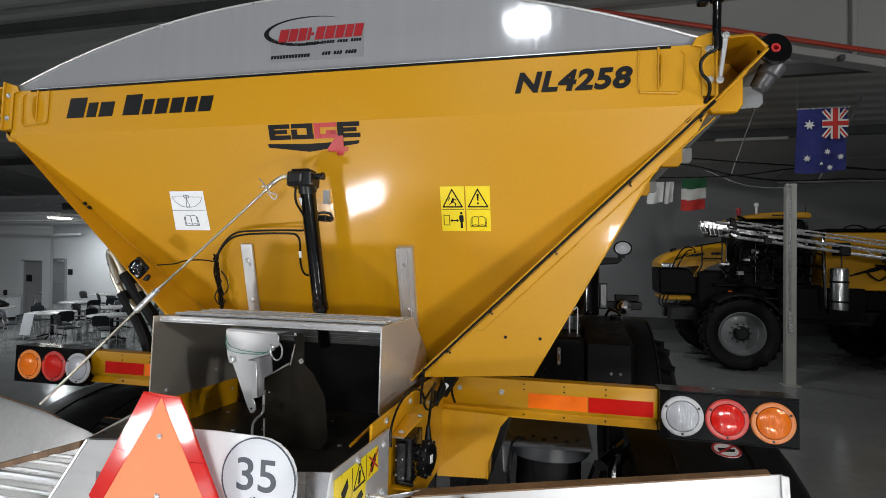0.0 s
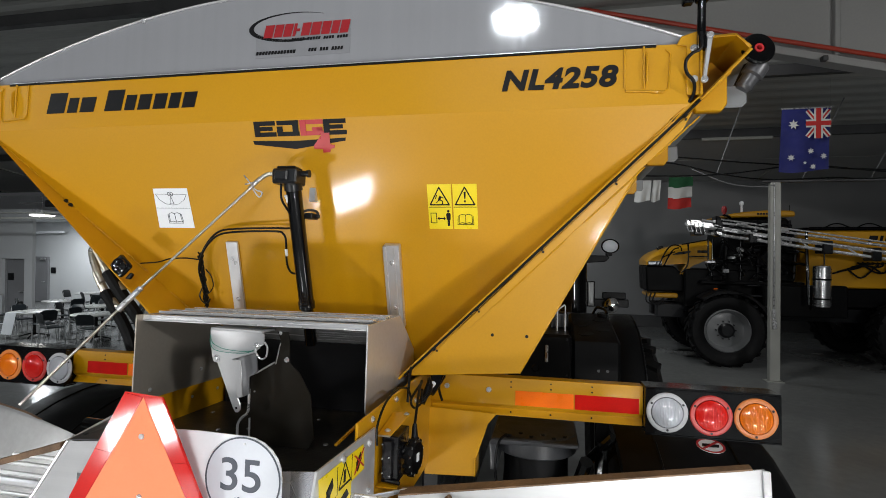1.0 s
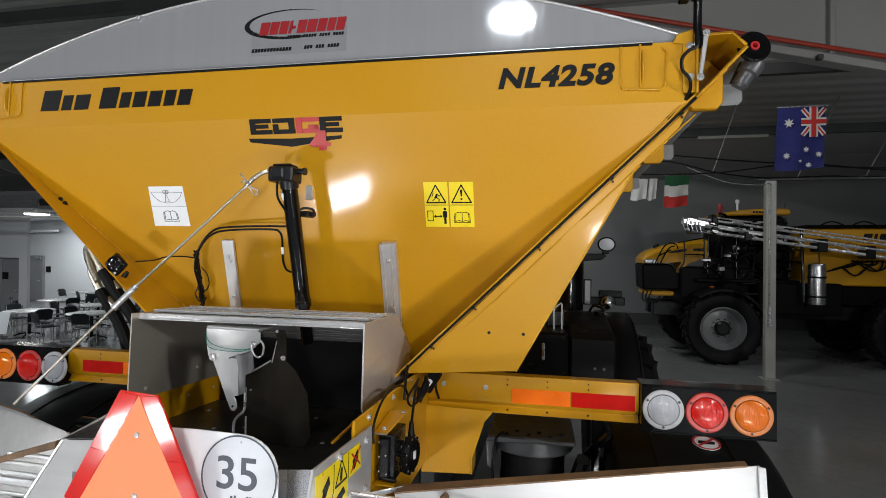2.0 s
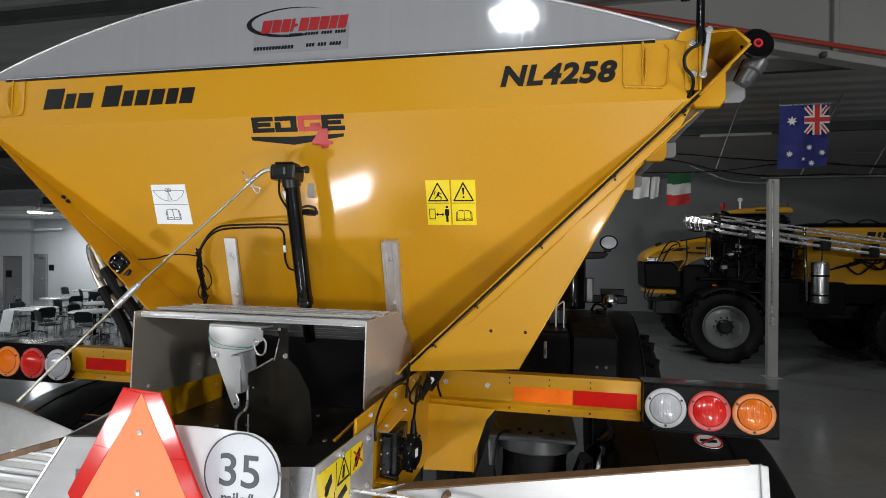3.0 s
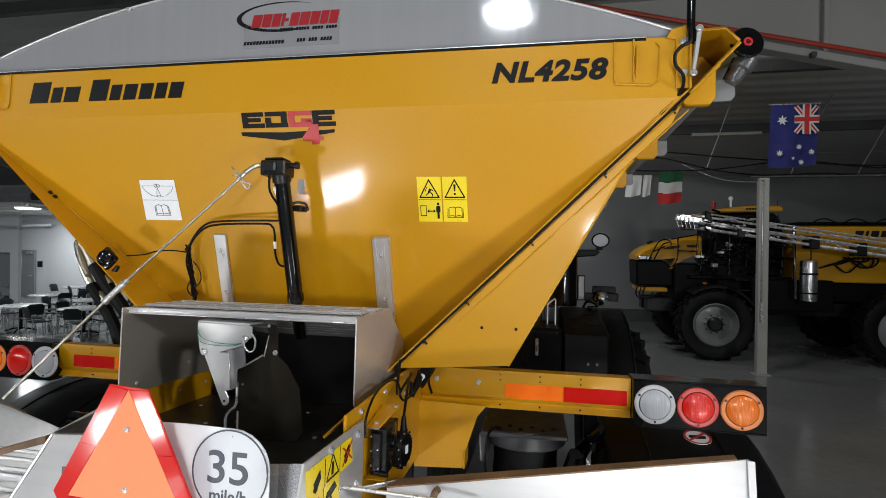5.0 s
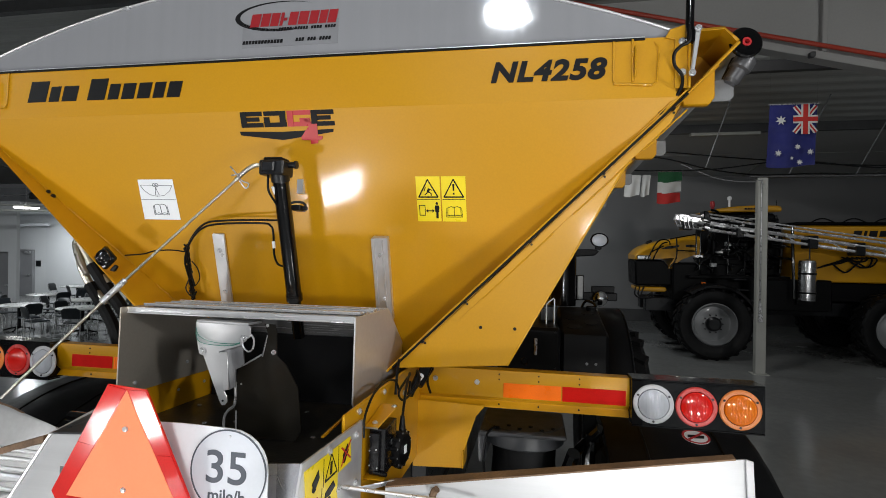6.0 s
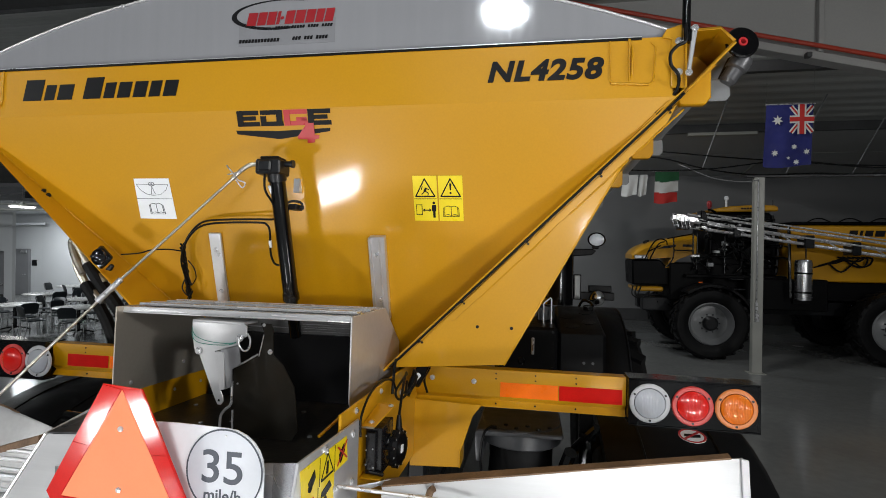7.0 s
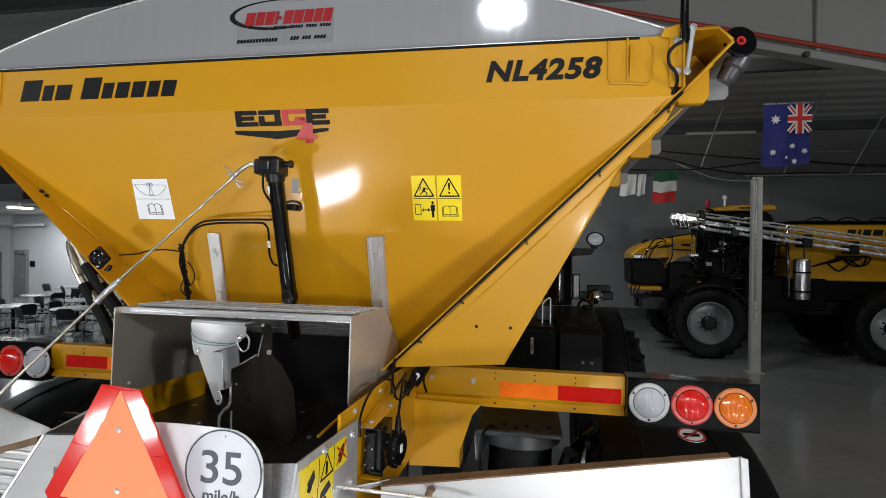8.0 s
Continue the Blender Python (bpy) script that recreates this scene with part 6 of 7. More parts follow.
for k in range(12):
    a = k * math.tau / 12
    bm = B()
    add_lathe(bm, V((0.536, 1.44, 2.080)) + (u * math.cos(a) + v * math.sin(a)) * 0.048, (0.985, -0.17, 0), [(0, -0.014), (0.0065, -0.014), (0.0065, 0.004), (0, 0.006)], 8)
    part("rim_screw", bm, MATT, hz)
    bm = B()
    add_lathe(bm, V((0.536, 1.44, 2.080)) + (u * math.cos(a) + v * math.sin(a)) * 0.048 + w * 0.006, (0.985, -0.17, 0), [(0, 0), (0.0026, 0), (0.0026, 0.001), (0, 0.0012)], 8)
    part("screw_head", bm, ZINC, hz)
bm = B()
add_box(bm, (0.5465, 1.424, 2.072), (0.5490, 1.438, 2.094), Matrix.Rotation(radians(-10), 4, "Z"))
part("type_label", bm, WHITE, hz)
bm = B()
add_cyl(bm, (0.532, 1.45, 2.124), (0.530, 1.455, 2.168), 0.011, 0.006, n=12)
part("cable_gland", bm, MATT, hz)
for pts, r in (([(0.530, 1.455, 2.166), (0.525, 1.50, 2.215), (0.515, 1.56, 2.24), (0.505, 1.63, 2.255)], 0.004),
               ([(0.468, 1.30, 2.15), (0.468, 1.30, 2.20), (0.470, 1.36, 2.245), (0.474, 1.45, 2.262), (0.484, 1.53, 2.25), (0.49, 1.56, 2.215)], 0.0034),
               ([(0.49, 1.70, 2.235), (0.50, 1.62, 2.24), (0.492, 1.55, 2.21), (0.50, 1.58, 2.18), (0.52, 1.66, 2.20)], 0.0038),
               ([(0.46, 1.66, 2.29), (0.465, 1.62, 2.24), (0.468, 1.60, 2.19)], 0.0045),
               ([(0.50, 1.92, 2.24), (0.50, 1.94, 2.19), (0.497, 1.96, 2.15), (0.505, 1.98, 2.11)], 0.005),
               ([(0.50, 1.75, 2.22), (0.515, 1.7, 2.25), (0.53, 1.66, 2.22), (0.51, 1.62, 2.19), (0.50, 1.66, 2.22)], 0.0045)):
    bm = B()
    add_tube(bm, pts, r, 8)
    part("cable", bm, MATT, hz)
bm = B()
add_box(bm, (0.50, 1.80, 2.215), (0.54, 1.88, 2.262), Matrix.Rotation(0.4, 4, "Y"))
part("plug", bm, MATT, hz, "black cable connector", bevel=0.004)
for p0, p1, r in (((0.50, 1.79, 2.18), (0.53, 1.84, 2.235), 0.015), ((0.485, 1.72, 2.16), (0.505, 1.76, 2.22), 0.012)):
    bm = B()
    add_cyl(bm, p0, p1, r, n=10)
    part("plug", bm, MATT, hz, "black cable connector")
bm = B()
add_cyl(bm, (0.505, 1.757, 2.207), (0.512, 1.78, 2.217), 0.0095, n=10)
part("tape_band", bm, WHITE, hz)

# rear panel with the road signs
rp = B()
add_prism(rp, [(-0.30, 1.150, 1.70), (0.305, 1.150, 1.70), (0.305, 1.150, 2.122), (-0.30, 1.150, 2.06)], (0, 0.004, 0))
add_prism(rp, [(0.305, 1.150, 1.70), (0.457, 0.954, 1.70), (0.457, 0.954, 2.208), (0.305, 1.150, 2.122)], (0.003, 0.003, 0))
rp = part("rear_panel", rp, POLISHED, sp, "stainless panel below the belt end, one corner folded out")
sg = B()
pts = [(-0.1391, 1.105, 1.7043), (0.3065, 1.105, 1.7043), (0.3065, 1.105, 2.1250)]
for k in range(7):
    a = radians(90 * k / 6)
    pts.append((0.2110 + 0.0955 * math.cos(a), 1.105, 2.1210 + 0.0890 * math.sin(a)))
pts += [(0.0858, 1.105, 2.2123), (-0.1391, 1.105, 2.2065)]
add_prism(sg, pts, (0, 0.004, 0))
sg = part("sign_plate", sg, WHITE, sp, "white sign backing plate", bevel=0.0008)
dc = B()
add_lathe(dc, (0.2080, 1.1040, 2.1115), (0, -1, 0), [(0, 0), (0.0969, 0), (0.0969, 0.0015), (0, 0.0015)], 48)
dc = part("speed_disc", dc, paint("white_sign_film", (0.60, 0.62, 0.67), 0.35, var=0.03, big=6, fine=120, bump=0.004), sp, "round white speed limit sign, grey rim")
bm = B()
add_lathe(bm, (0.2080, 1.1024, 2.1115), (0, -1, 0), [(0.0972, 0), (0.0972, 0.001), (0.0938, 0.001), (0.0938, 0)], 48, close=True)
part("rim_line", bm, GREYINK, dc)
M90 = Matrix.Rotation(radians(90), 4, "X")
lettering("speed_figure", "35", 0.106, GREYINK, dc, Matrix.Translation((0.1455, 1.1020, 2.0850)) @ M90, width=1.09, offset=0.0008)
lettering("speed_unit", "mile/h", 0.041, GREYINK, dc, Matrix.Translation((0.1570, 1.1020, 2.0420)) @ M90, width=0.96, offset=0.0005)
bm = B()
add_lathe(bm, (0.2100, 1.1025, 2.1930), (0, -1, 0), [(0.003, 0), (0.002, 0.002), (0, 0.002)], 10)
part("rivet", bm, ALU, dc)
# slow vehicle triangle
TY, TX, TZ = 1.0013, 0.0199, 2.3168
TRI = Matrix.Translation((TX, TY, TZ)) @ Matrix.Rotation(radians(7), 4, "Z") @ Matrix.Rotation(radians(10.8), 4, "X") @ Matrix.Rotation(radians(6.6), 4, "Y") @ Matrix.Diagonal((0.776, 1, 0.924, 1))


def tri(pts, y):
    return [TRI @ V((x, y, z)) for x, z in pts]


hexa = [(-0.057, 0), (0.057, 0), (0.222, -0.305), (0.200, -0.345), (-0.200, -0.345), (-0.222, -0.305)]
em = B()
add_prism(em, tri(hexa, 0), (0, 0.003, 0))
em = part("slow_vehicle_emblem", em, RETRO_RED, sp, "orange triangle emblem with red reflective border")
bm = B()
add_prism(bm, tri([(0, -0.008), (0.174, -0.310), (-0.174, -0.310)], -0.0005), (0, -0.0012, 0))
part("orange_triangle", bm, FLUO, em, "matt fluorescent orange film")
for s in (-1, 1):
    for a, b in ((0.0, 0.52), (0.525, 1.0)):
        o0, o1 = V((s * 0.056, -0.002)), V((s * 0.219, -0.305))
        i0, i1 = V((s * 0.003, -0.008)), V((s * 0.175, -0.308))
        bm = B()
        add_prism(bm, tri([tuple(o0.lerp(o1, a)), tuple(o0.lerp(o1, b)), tuple(i0.lerp(i1, b)), tuple(i0.lerp(i1, a))], -0.0005), (0, -0.0014, 0))
        part("red_border", bm, RETRO_RED, em, "red reflective border strip")
bm = B()
add_prism(bm, tri([(-0.172, -0.313), (0.172, -0.313), (0.198, -0.343), (-0.198, -0.343)], -0.0005), (0, -0.0014, 0))
part("red_border", bm, RETRO_RED, em, "red reflective border strip")
for z in (-0.108, -0.27):
    bm = B()
    add_lathe(bm, TRI @ V((0, -0.002, z)), (0, -1, 0), [(0.007, 0), (0.006, 0.003), (0, 0.004)], 12)
    part("rivet", bm, ZINC, em)

# left rear: faceted stainless guard, bar grid, deflector plates
gd = B()
add_prism(gd, [(-0.375, 1.19, 2.122), (-0.20, 1.19, 2.135), (-0.14, 1.19, 1.70), (-0.66, 1.19, 1.70)], (0, 0.004, 0))
gd = part("rear_guard", gd, STEEL, sp, "stainless faceted rear guard")
# Top facet's shade is painted in as a darker steel.
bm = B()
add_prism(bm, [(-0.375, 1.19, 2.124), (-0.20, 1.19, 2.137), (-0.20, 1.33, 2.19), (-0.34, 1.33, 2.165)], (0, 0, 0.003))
part("guard_top", bm, paint("shaded_guard_steel", (0.16, 0.16, 0.17), 0.35, metal=0.9, var=0.1, big=4, fine=50), gd)
bm = B()
add_tube(bm, [(-0.66, 1.188, 1.70), (-0.375, 1.188, 2.124), (-0.34, 1.32, 2.168)], 0.004, 8, straight=True)
part("guard_edge", bm, ALU, gd)
gr = B()
add_prism(gr, [(-0.52, 1.30, 2.072), (-0.90, 1.30, 1.950), (-0.90, 1.30, 1.932), (-0.52, 1.30, 2.050)], (0, 0.02, 0))
gr = part("bar_grid", gr, RUST, sp, "worn brown framed grid of bright bars", bevel=0.002)
for k, (z, r) in enumerate(((2.020, 0.006), (1.994, 0.006), (1.964, 0.006), (1.938, 0.014), (1.902, 0.006), (1.868, 0.006), (1.83, 0.006))):
    bm = B()
    xr = -0.545 - 0.017 * k
    add_cyl(bm, (xr + 0.02, 1.30, z + 0.001), (-0.70 - 0.055 * k, 1.31, z - 0.003), r, n=10)
    part("grid_bar", bm, ALU, gr, "bright round bar")
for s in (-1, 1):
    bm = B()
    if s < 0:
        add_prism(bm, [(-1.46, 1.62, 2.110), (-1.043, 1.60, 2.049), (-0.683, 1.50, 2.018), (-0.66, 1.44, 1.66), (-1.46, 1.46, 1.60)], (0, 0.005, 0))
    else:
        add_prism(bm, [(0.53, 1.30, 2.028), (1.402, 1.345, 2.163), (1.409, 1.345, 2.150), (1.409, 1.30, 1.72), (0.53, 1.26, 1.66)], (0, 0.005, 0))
    # Left plate is a darker copy of the steel, its shade in the colour.
    df = part("deflector_plate", bm, STEEL if s > 0 else paint("shaded_deflector_steel", (0.30, 0.30, 0.30), 0.38, metal=0.8, var=0.1, big=3, fine=40), sp, "stainless spread deflector plate", bevel=0.0)
    if s > 0:
        bm = B()
        add_prism(bm, [(0.53, 1.295, 2.029), (1.375, 1.339, 2.160), (1.375, 1.362, 2.163), (0.53, 1.335, 2.032)], (0, 0, 0.004))
        part("top_edge", bm, RUST, df, "worn brown rubber edge")
        bm = B()
        add_prism(bm, [(1.396, 1.336, 2.164), (1.414, 1.340, 2.160), (1.420, 1.296, 1.72), (1.402, 1.292, 1.72)], (0, 0.006, 0))
        part("end_flange", bm, STEEL, df, "folded bright end flange", bevel=0.001)
        bm = B()
        add_tube(bm, [(0.655, 1.292, 2.02), (0.66, 1.29, 2.035), (0.668, 1.288, 2.043)], 0.009, 8)
        part("latch", bm, RUST, df)
        for a, b in (((0.45, 1.15, 2.085), (0.78, 1.24, 2.035)), ((0.44, 1.13, 2.06), (0.76, 1.22, 2.01))):
            bm = B()
            add_cyl(bm, a, b, 0.005, n=8)
            part("stay_rod", bm, ZINC, df)
    else:
        bm = B()
        add_tube(bm, [(-1.46, 1.615, 2.112), (-1.043, 1.597, 2.051), (-0.90, 1.56, 2.036)], 0.006, 6)
        part("top_edge", bm, RUST, df, "worn brown rubber edge")

bm = B()
add_cyl(bm, (-0.80, 1.66, 2.005), (-0.60, 1.62, 2.013), 0.022, n=18)
part("spinner_motor", bm, BLACK, sp, "glossy black motor housing")

# tail bar, brackets, reflectors and lamp clusters
for s in (-1, 1):
    bm = B()
    prof = [(2.0, 2.210), (2.0, 2.106), (2.022, 2.088), (2.004, 2.064), (2.014, 2.064), (2.034, 2.090), (2.008, 2.112), (2.008, 2.202), (2.06, 2.202), (2.06, 2.210)]
    a, b = (0.455, 1.25) if s > 0 else (-1.245, -0.44)
    add_prism(bm, [(a, y, z) for y, z in prof], (b - a, 0, 0))
    bar = part("tail_bar", bm, YELLOW, sp, "yellow folded tail bar", bevel=0.0015)
    bm = B()
    add_prism(bm, [(s * 0.44, 1.985, 2.082), (s * 0.72, 1.985, 2.074), (s * 0.685, 1.985, 2.030), (s * 0.640, 1.985, 1.89), (s * 0.635, 1.985, 1.83), (s * 0.44, 1.985, 1.82)], (0, 0.007, 0))
    add_prism(bm, [(s * 0.635, 1.978, 1.90), (s * 0.635, 1.978, 1.83), (s * 0.635, 2.08, 1.83), (s * 0.635, 2.08, 1.90)], (s * 0.006, 0, 0))
    part("bar_bracket", bm, YELLOW, bar, "yellow bracket plate", bevel=0.002)
    for x, z in ((0.52, 2.165), (0.685, 2.160)):
        bm = B()
        add_bolt(bm, V((s * x, 1.999, z)), (0, -1, 0), 0.007)
        part("bolt", bm, ZINC, bar)
    for x in (0.77, 0.92, 1.07):
        for z in (2.195, 2.175):
            bm = B()
            add_cyl(bm, (s * x, 1.9995, z), (s * x, 1.9975, z), 0.0032, n=8)
            part("rivet_hole", bm, INK, bar)
        bm = B()
        add_cyl(bm, (s * x, 2.014, 2.076), (s * x, 2.0095, 2.078), 0.0036, n=8)
        part("rivet_hole", bm, INK, bar)
    for x0, x1, mat, nm in ((0.787, 1.004, RETRO_ORANGE, "orange reflective strip"), (1.008, 1.236, RETRO_RED, "red reflective strip")):
        bm = B()
        lo, hi = (2.108, 2.163) if s > 0 else (2.112, 2.165)
        xa, xb = sorted((s * x0, s * x1)) if s > 0 else (-x1 + (0.075 if mat is RETRO_RED else 0.061), -x0 + 0.058)
        add_box(bm, (xa, 1.9978, lo), (xb, 1.9992, hi))
        part("reflector_strip", bm, mat, bar, nm)
    lb = B()
    a, b = sorted((s * 1.252, s * 1.693 if s > 0 else -1.652))
    add_box(lb, (a, 1.968, 2.052), (b, 1.976, 2.210))
    lb = part("lamp_housing", lb, BLACK, sp, "glossy black lamp housing", bevel=0.001)
    for lo, hi in (((a, 1.968, 2.2105), (b, 2.07, 2.2165)), ((a, 1.968, 2.046), (b, 2.03, 2.0515)), ((a, 1.9765, 2.053), (a + 0.005, 2.07, 2.209)), ((b - 0.005, 1.9765, 2.053), (b, 2.07, 2.209))):
        bm = B()
        add_box(bm, lo, hi)
        part("housing_flange", bm, BLACK, lb, bevel=0.001)
    for x, mat, lab in ((1.325 if s > 0 else 1.280, LENS_CLEAR, "clear round reversing lamp"), (1.469 if s > 0 else 1.418, LENS_RED, "red round tail lamp"), (1.612 if s > 0 else 1.562, LENS_AMBER, "amber round turn lamp")):
        c = V((s * x, 1.967, 2.130))
        bm = B()
        add_lathe(bm, c, (0, -1, 0), [(0.070, 0), (0.070, 0.003), (0.066, 0.006), (0.055, 0.006), (0.054, 0.004), (0.054, 0.0)], 40)
        fl_mat = {id(LENS_RED): paint("red_flange", (0.48, 0.035, 0.03), 0.3, coat=0.5), id(LENS_AMBER): paint("amber_flange", (0.60, 0.18, 0.04), 0.3, coat=0.5), id(LENS_CLEAR): paint("grey_flange", (0.42, 0.42, 0.44), 0.3, coat=0.5)}[id(mat)]
        part("round_lamp", bm, fl_mat, lb, lab)
        bm = B()
        add_lathe(bm, c, (0, -1, 0), [(0.053, 0.003), (0.052, 0.008), (0.040, 0.013), (0.020, 0.016), (0, 0.0165)], 40)
        part("lens", bm, mat, lb, lab)
        bm = B()
        n = 20
        mid = bm.verts.new(c + V((0, -0.0010, 0)))
        inner = [bm.verts.new(c + V((0.024 * math.cos(math.tau * k / n), -0.0014 - 0.0030 * (k % 2), 0.024 * math.sin(math.tau * k / n)))) for k in range(n)]
        outer = [bm.verts.new(c + V((0.052 * math.cos(math.tau * (k + 0.5) / n), -0.0014 - 0.0036 * (k % 2), 0.052 * math.sin(math.tau * (k + 0.5) / n)))) for k in range(n)]
        for k in range(n):
            j = (k + 1) % n
            bm.faces.new((mid, inner[k], inner[j])), bm.faces.new((inner[k], outer[k], inner[j])), bm.faces.new((inner[j], outer[k], outer[j]))
        part("lamp_reflector", bm, REFLECTOR, lb, "faceted silver bowl", smooth=False)
        bm = B()
        add_lathe(bm, c, (0, -1, 0), [(0, 0.010), (0.007, 0.009), (0.010, 0.005), (0.010, 0.0015)], 16)
        part("bulb", bm, WHITE, lb)
        for k in range(3):
            a3 = radians(-90 + 120 * k)
            bm = B()
            add_lathe(bm, c + V((math.cos(a3) * 0.061, -0.006, math.sin(a3) * 0.061)), (0, -1, 0), [(0.0045, 0), (0.004, 0.002), (0, 0.002)], 10)
            part("screw", bm, CHARCOAL, lb)

# tarp roller at the rail end, camera mast, cables
bm = B()
add_lathe(bm, (1.529, 1.70, 3.322), (0.15, -1, 0.12), [(0, -0.012), (0.046, -0.012), (0.050, -0.008), (0.050, 0.0), (0.046, 0.004), (0.018, 0.004), (0.016, 0.001), (0.010, 0.001)], 32)
tr = part("tarp_roller", bm, BLACK, sp, "black tarp roller end disc")
bm = B()
add_lathe(bm, (1.529, 1.70, 3.322), (0.15, -1, 0.12), [(0.014, 0.001), (0.014, 0.005), (0.008, 0.005), (0.008, -0.02)], 20)
part("red_hub", bm, RED, tr, "red hub ring")
bm = B()
add_cyl(bm, (1.522, 1.715, 3.328), (1.50, 6.2, 3.30), 0.036, n=20)
part("roll_tube", bm, ALU, tr, "silver roll tube")
bm = B()
add_cyl(bm, (1.535, 1.74, 3.325), (1.495, 1.80, 3.21), 0.018, n=14)
add_cyl(bm, (1.505, 1.76, 3.255), (1.53, 1.74, 3.262), 0.016, n=12)
add_lathe(bm, (1.495, 1.80, 3.22), (-0.2, 0.2, -1), [(0, 0), (0.022, 0), (0.02, 0.03), (0, 0.035)], 14)
part("roller_arm", bm, CHARCOAL, tr, "dark roller arm")
bm = B()
add_lathe(bm, (1.545, 1.735, 3.288), (-0.50, 0.05, -0.80), [(0, 0), (0.030, 0.002), (0.033, 0.008), (0.033, 0.044), (0.026, 0.050), (0.026, 0.085), (0.018, 0.095), (0, 0.095)], 20)
part("arm_sleeve", bm, paint("dull_grey_steel", (0.10, 0.10, 0.105), 0.32, metal=0.5, var=0.1, big=9, fine=120, bump=0.02), tr, "dark sleeve on the roller arm")
mast = B()
add_cyl(mast, (1.337, 1.60, 3.30), (1.339, 1.60, 3.43), 0.012, n=14)
add_box(mast, (1.327, 1.588, 3.285), (1.349, 1.610, 3.325))
mast = part("camera_mast", mast, BLACK, sp, "glossy black camera mast")
bm = B()
add_lathe(bm, (1.339, 1.60, 3.43), (0, 0, 1), [(0, 0), (0.02, 0), (0.022, 0.03), (0.014, 0.035), (0.014, 0.08), (0, 0.08)], 14)
add_box(bm, (1.285, 1.585, 3.425), (1.315, 1.615, 3.47))
part("mast_head", bm, BLACK, mast, bevel=0.004)
bm = B()
add_prism(bm, [(1.352, 1.588, 3.330), (1.368, 1.588, 3.330), (1.347, 1.588, 3.183), (1.337, 1.588, 3.183)], (0, 0.010, 0))
part("mast_stay", bm, ALU, mast, "pale flat stay", bevel=0.002)
for z in (3.322, 3.19):
    bm = B()
    add_bolt(bm, V((1.358 if z > 3.3 else 1.342, 1.587, z)), (0, -1, 0), 0.007)
    part("bolt", bm, ZINC, mast)
bm = B()
add_tube(bm, [(1.334, 1.590, 3.335), (1.333, 1.585, 3.285), (1.308, 1.58, 3.268), (1.290, 1.58, 3.245), (1.293, 1.585, 3.213), (1.314, 1.59, 3.186), (1.318, 1.61, 3.155), (1.300, 1.63, 3.125), (1.262, 1.64, 3.085)], 0.005, 8)
part("mast_cable", bm, MATT, mast, "black cable")

# chassis, wheels, fenders and parts seen past the hopper
bm = B()
for s in (-1, 1):
    add_box(bm, (s * 0.42 - 0.05, 1.55, 1.25), (s * 0.42 + 0.05, 8.6, 1.55))
    add_box(bm, (s * 0.42 - 0.04, 2.2, 1.55), (s * 0.42 + 0.04, 6.0, 1.86))
add_box(bm, (-1.0, 2.48, 0.80), (1.0, 2.72, 1.10))
add_box(bm, (-0.5, 2.2, 1.3), (0.5, 2.35, 1.55))
part("chassis_frame", bm, CHARCOAL, sp, bevel=0.01)


def big_wheel(cx, cy, cz, r, w, rim, side):
    c = V((0, 0, 0))
    m = Matrix.Translation((cx, cy, cz)) @ Matrix.Rotation(radians(90), 4, "Z")
    bm = tyre_bm(c, r, w, rim)
    bm.transform(m)
    wh = part("wheel", bm, RUBBER, sp, "black treaded tyre")
    for bm in lug_bms(c, r, w):
        bm.transform(m)
        part("tread_lug", bm, RUBBER, wh)
    bm = rim_bm(c, rim, w, -side)
    bm.transform(m)
    part("rim", bm, YELLOW, wh, "yellow steel rim")


for s in (-1, 1):
    big_wheel(s * 1.52, 2.6, 0.95, 0.82, 0.56, 0.42, s)
    part("fender", fender_bm((s * 1.51, 2.6, 0.9 if s > 0 else 0.87), 1.02, 0.60, 30, 165, axis_y=False), MATT, sp, "black plastic wheel fender")
    for dx in (-0.02, 0.28):
        bm = B()
        add_tube(bm, [(s * (1.38 + dx), 2.6 + 1.04 * math.cos(radians(a)), (0.9 if s > 0 else 0.87) + 1.04 * math.sin(radians(a))) for a in range(40, 164, 10)], 0.006, 6)
        part("fender_seam", bm, MATT, sp)
nf = B()
a = radians(103.6)
fc = V((1.581, 2.6 + 1.0405 * math.cos(a), 0.9 + 1.0405 * math.sin(a)))
fn = V((0, math.cos(a), math.sin(a)))
add_lathe(nf, fc, fn, [(0, 0), (0.055, 0), (0.055, 0.002), (0, 0.002)], 32)
nf = part("no_step_sticker", nf, WHITE, sp, "round no-step sticker")
bm = B()
add_lathe(bm, fc + fn * 0.002, fn, [(0.055, 0), (0.055, 0.001), (0.046, 0.001), (0.046, 0)], 32, close=True)
part("red_ring", bm, RED, nf)
bm = B()
ux = V((1, 0, 0))
vx = fn.cross(ux)
add_prism(bm, [fc + fn * 0.0025 + ux * p[0] + vx * p[1] for p in ((-0.035, -0.008), (-0.01, -0.016), (0.03, -0.012), (0.035, 0.008), (0.0, 0.012), (-0.03, 0.010))], fn * 0.001)
part("shoe_mark", bm, INK, nf)
bm = B()
add_prism(bm, [fc + fn * 0.004 + ux * p[0] + vx * p[1] for p in ((-0.038, -0.026), (-0.032, -0.034), (0.038, 0.026), (0.032, 0.034))], fn * 0.001)
part("red_slash", bm, RED, nf)

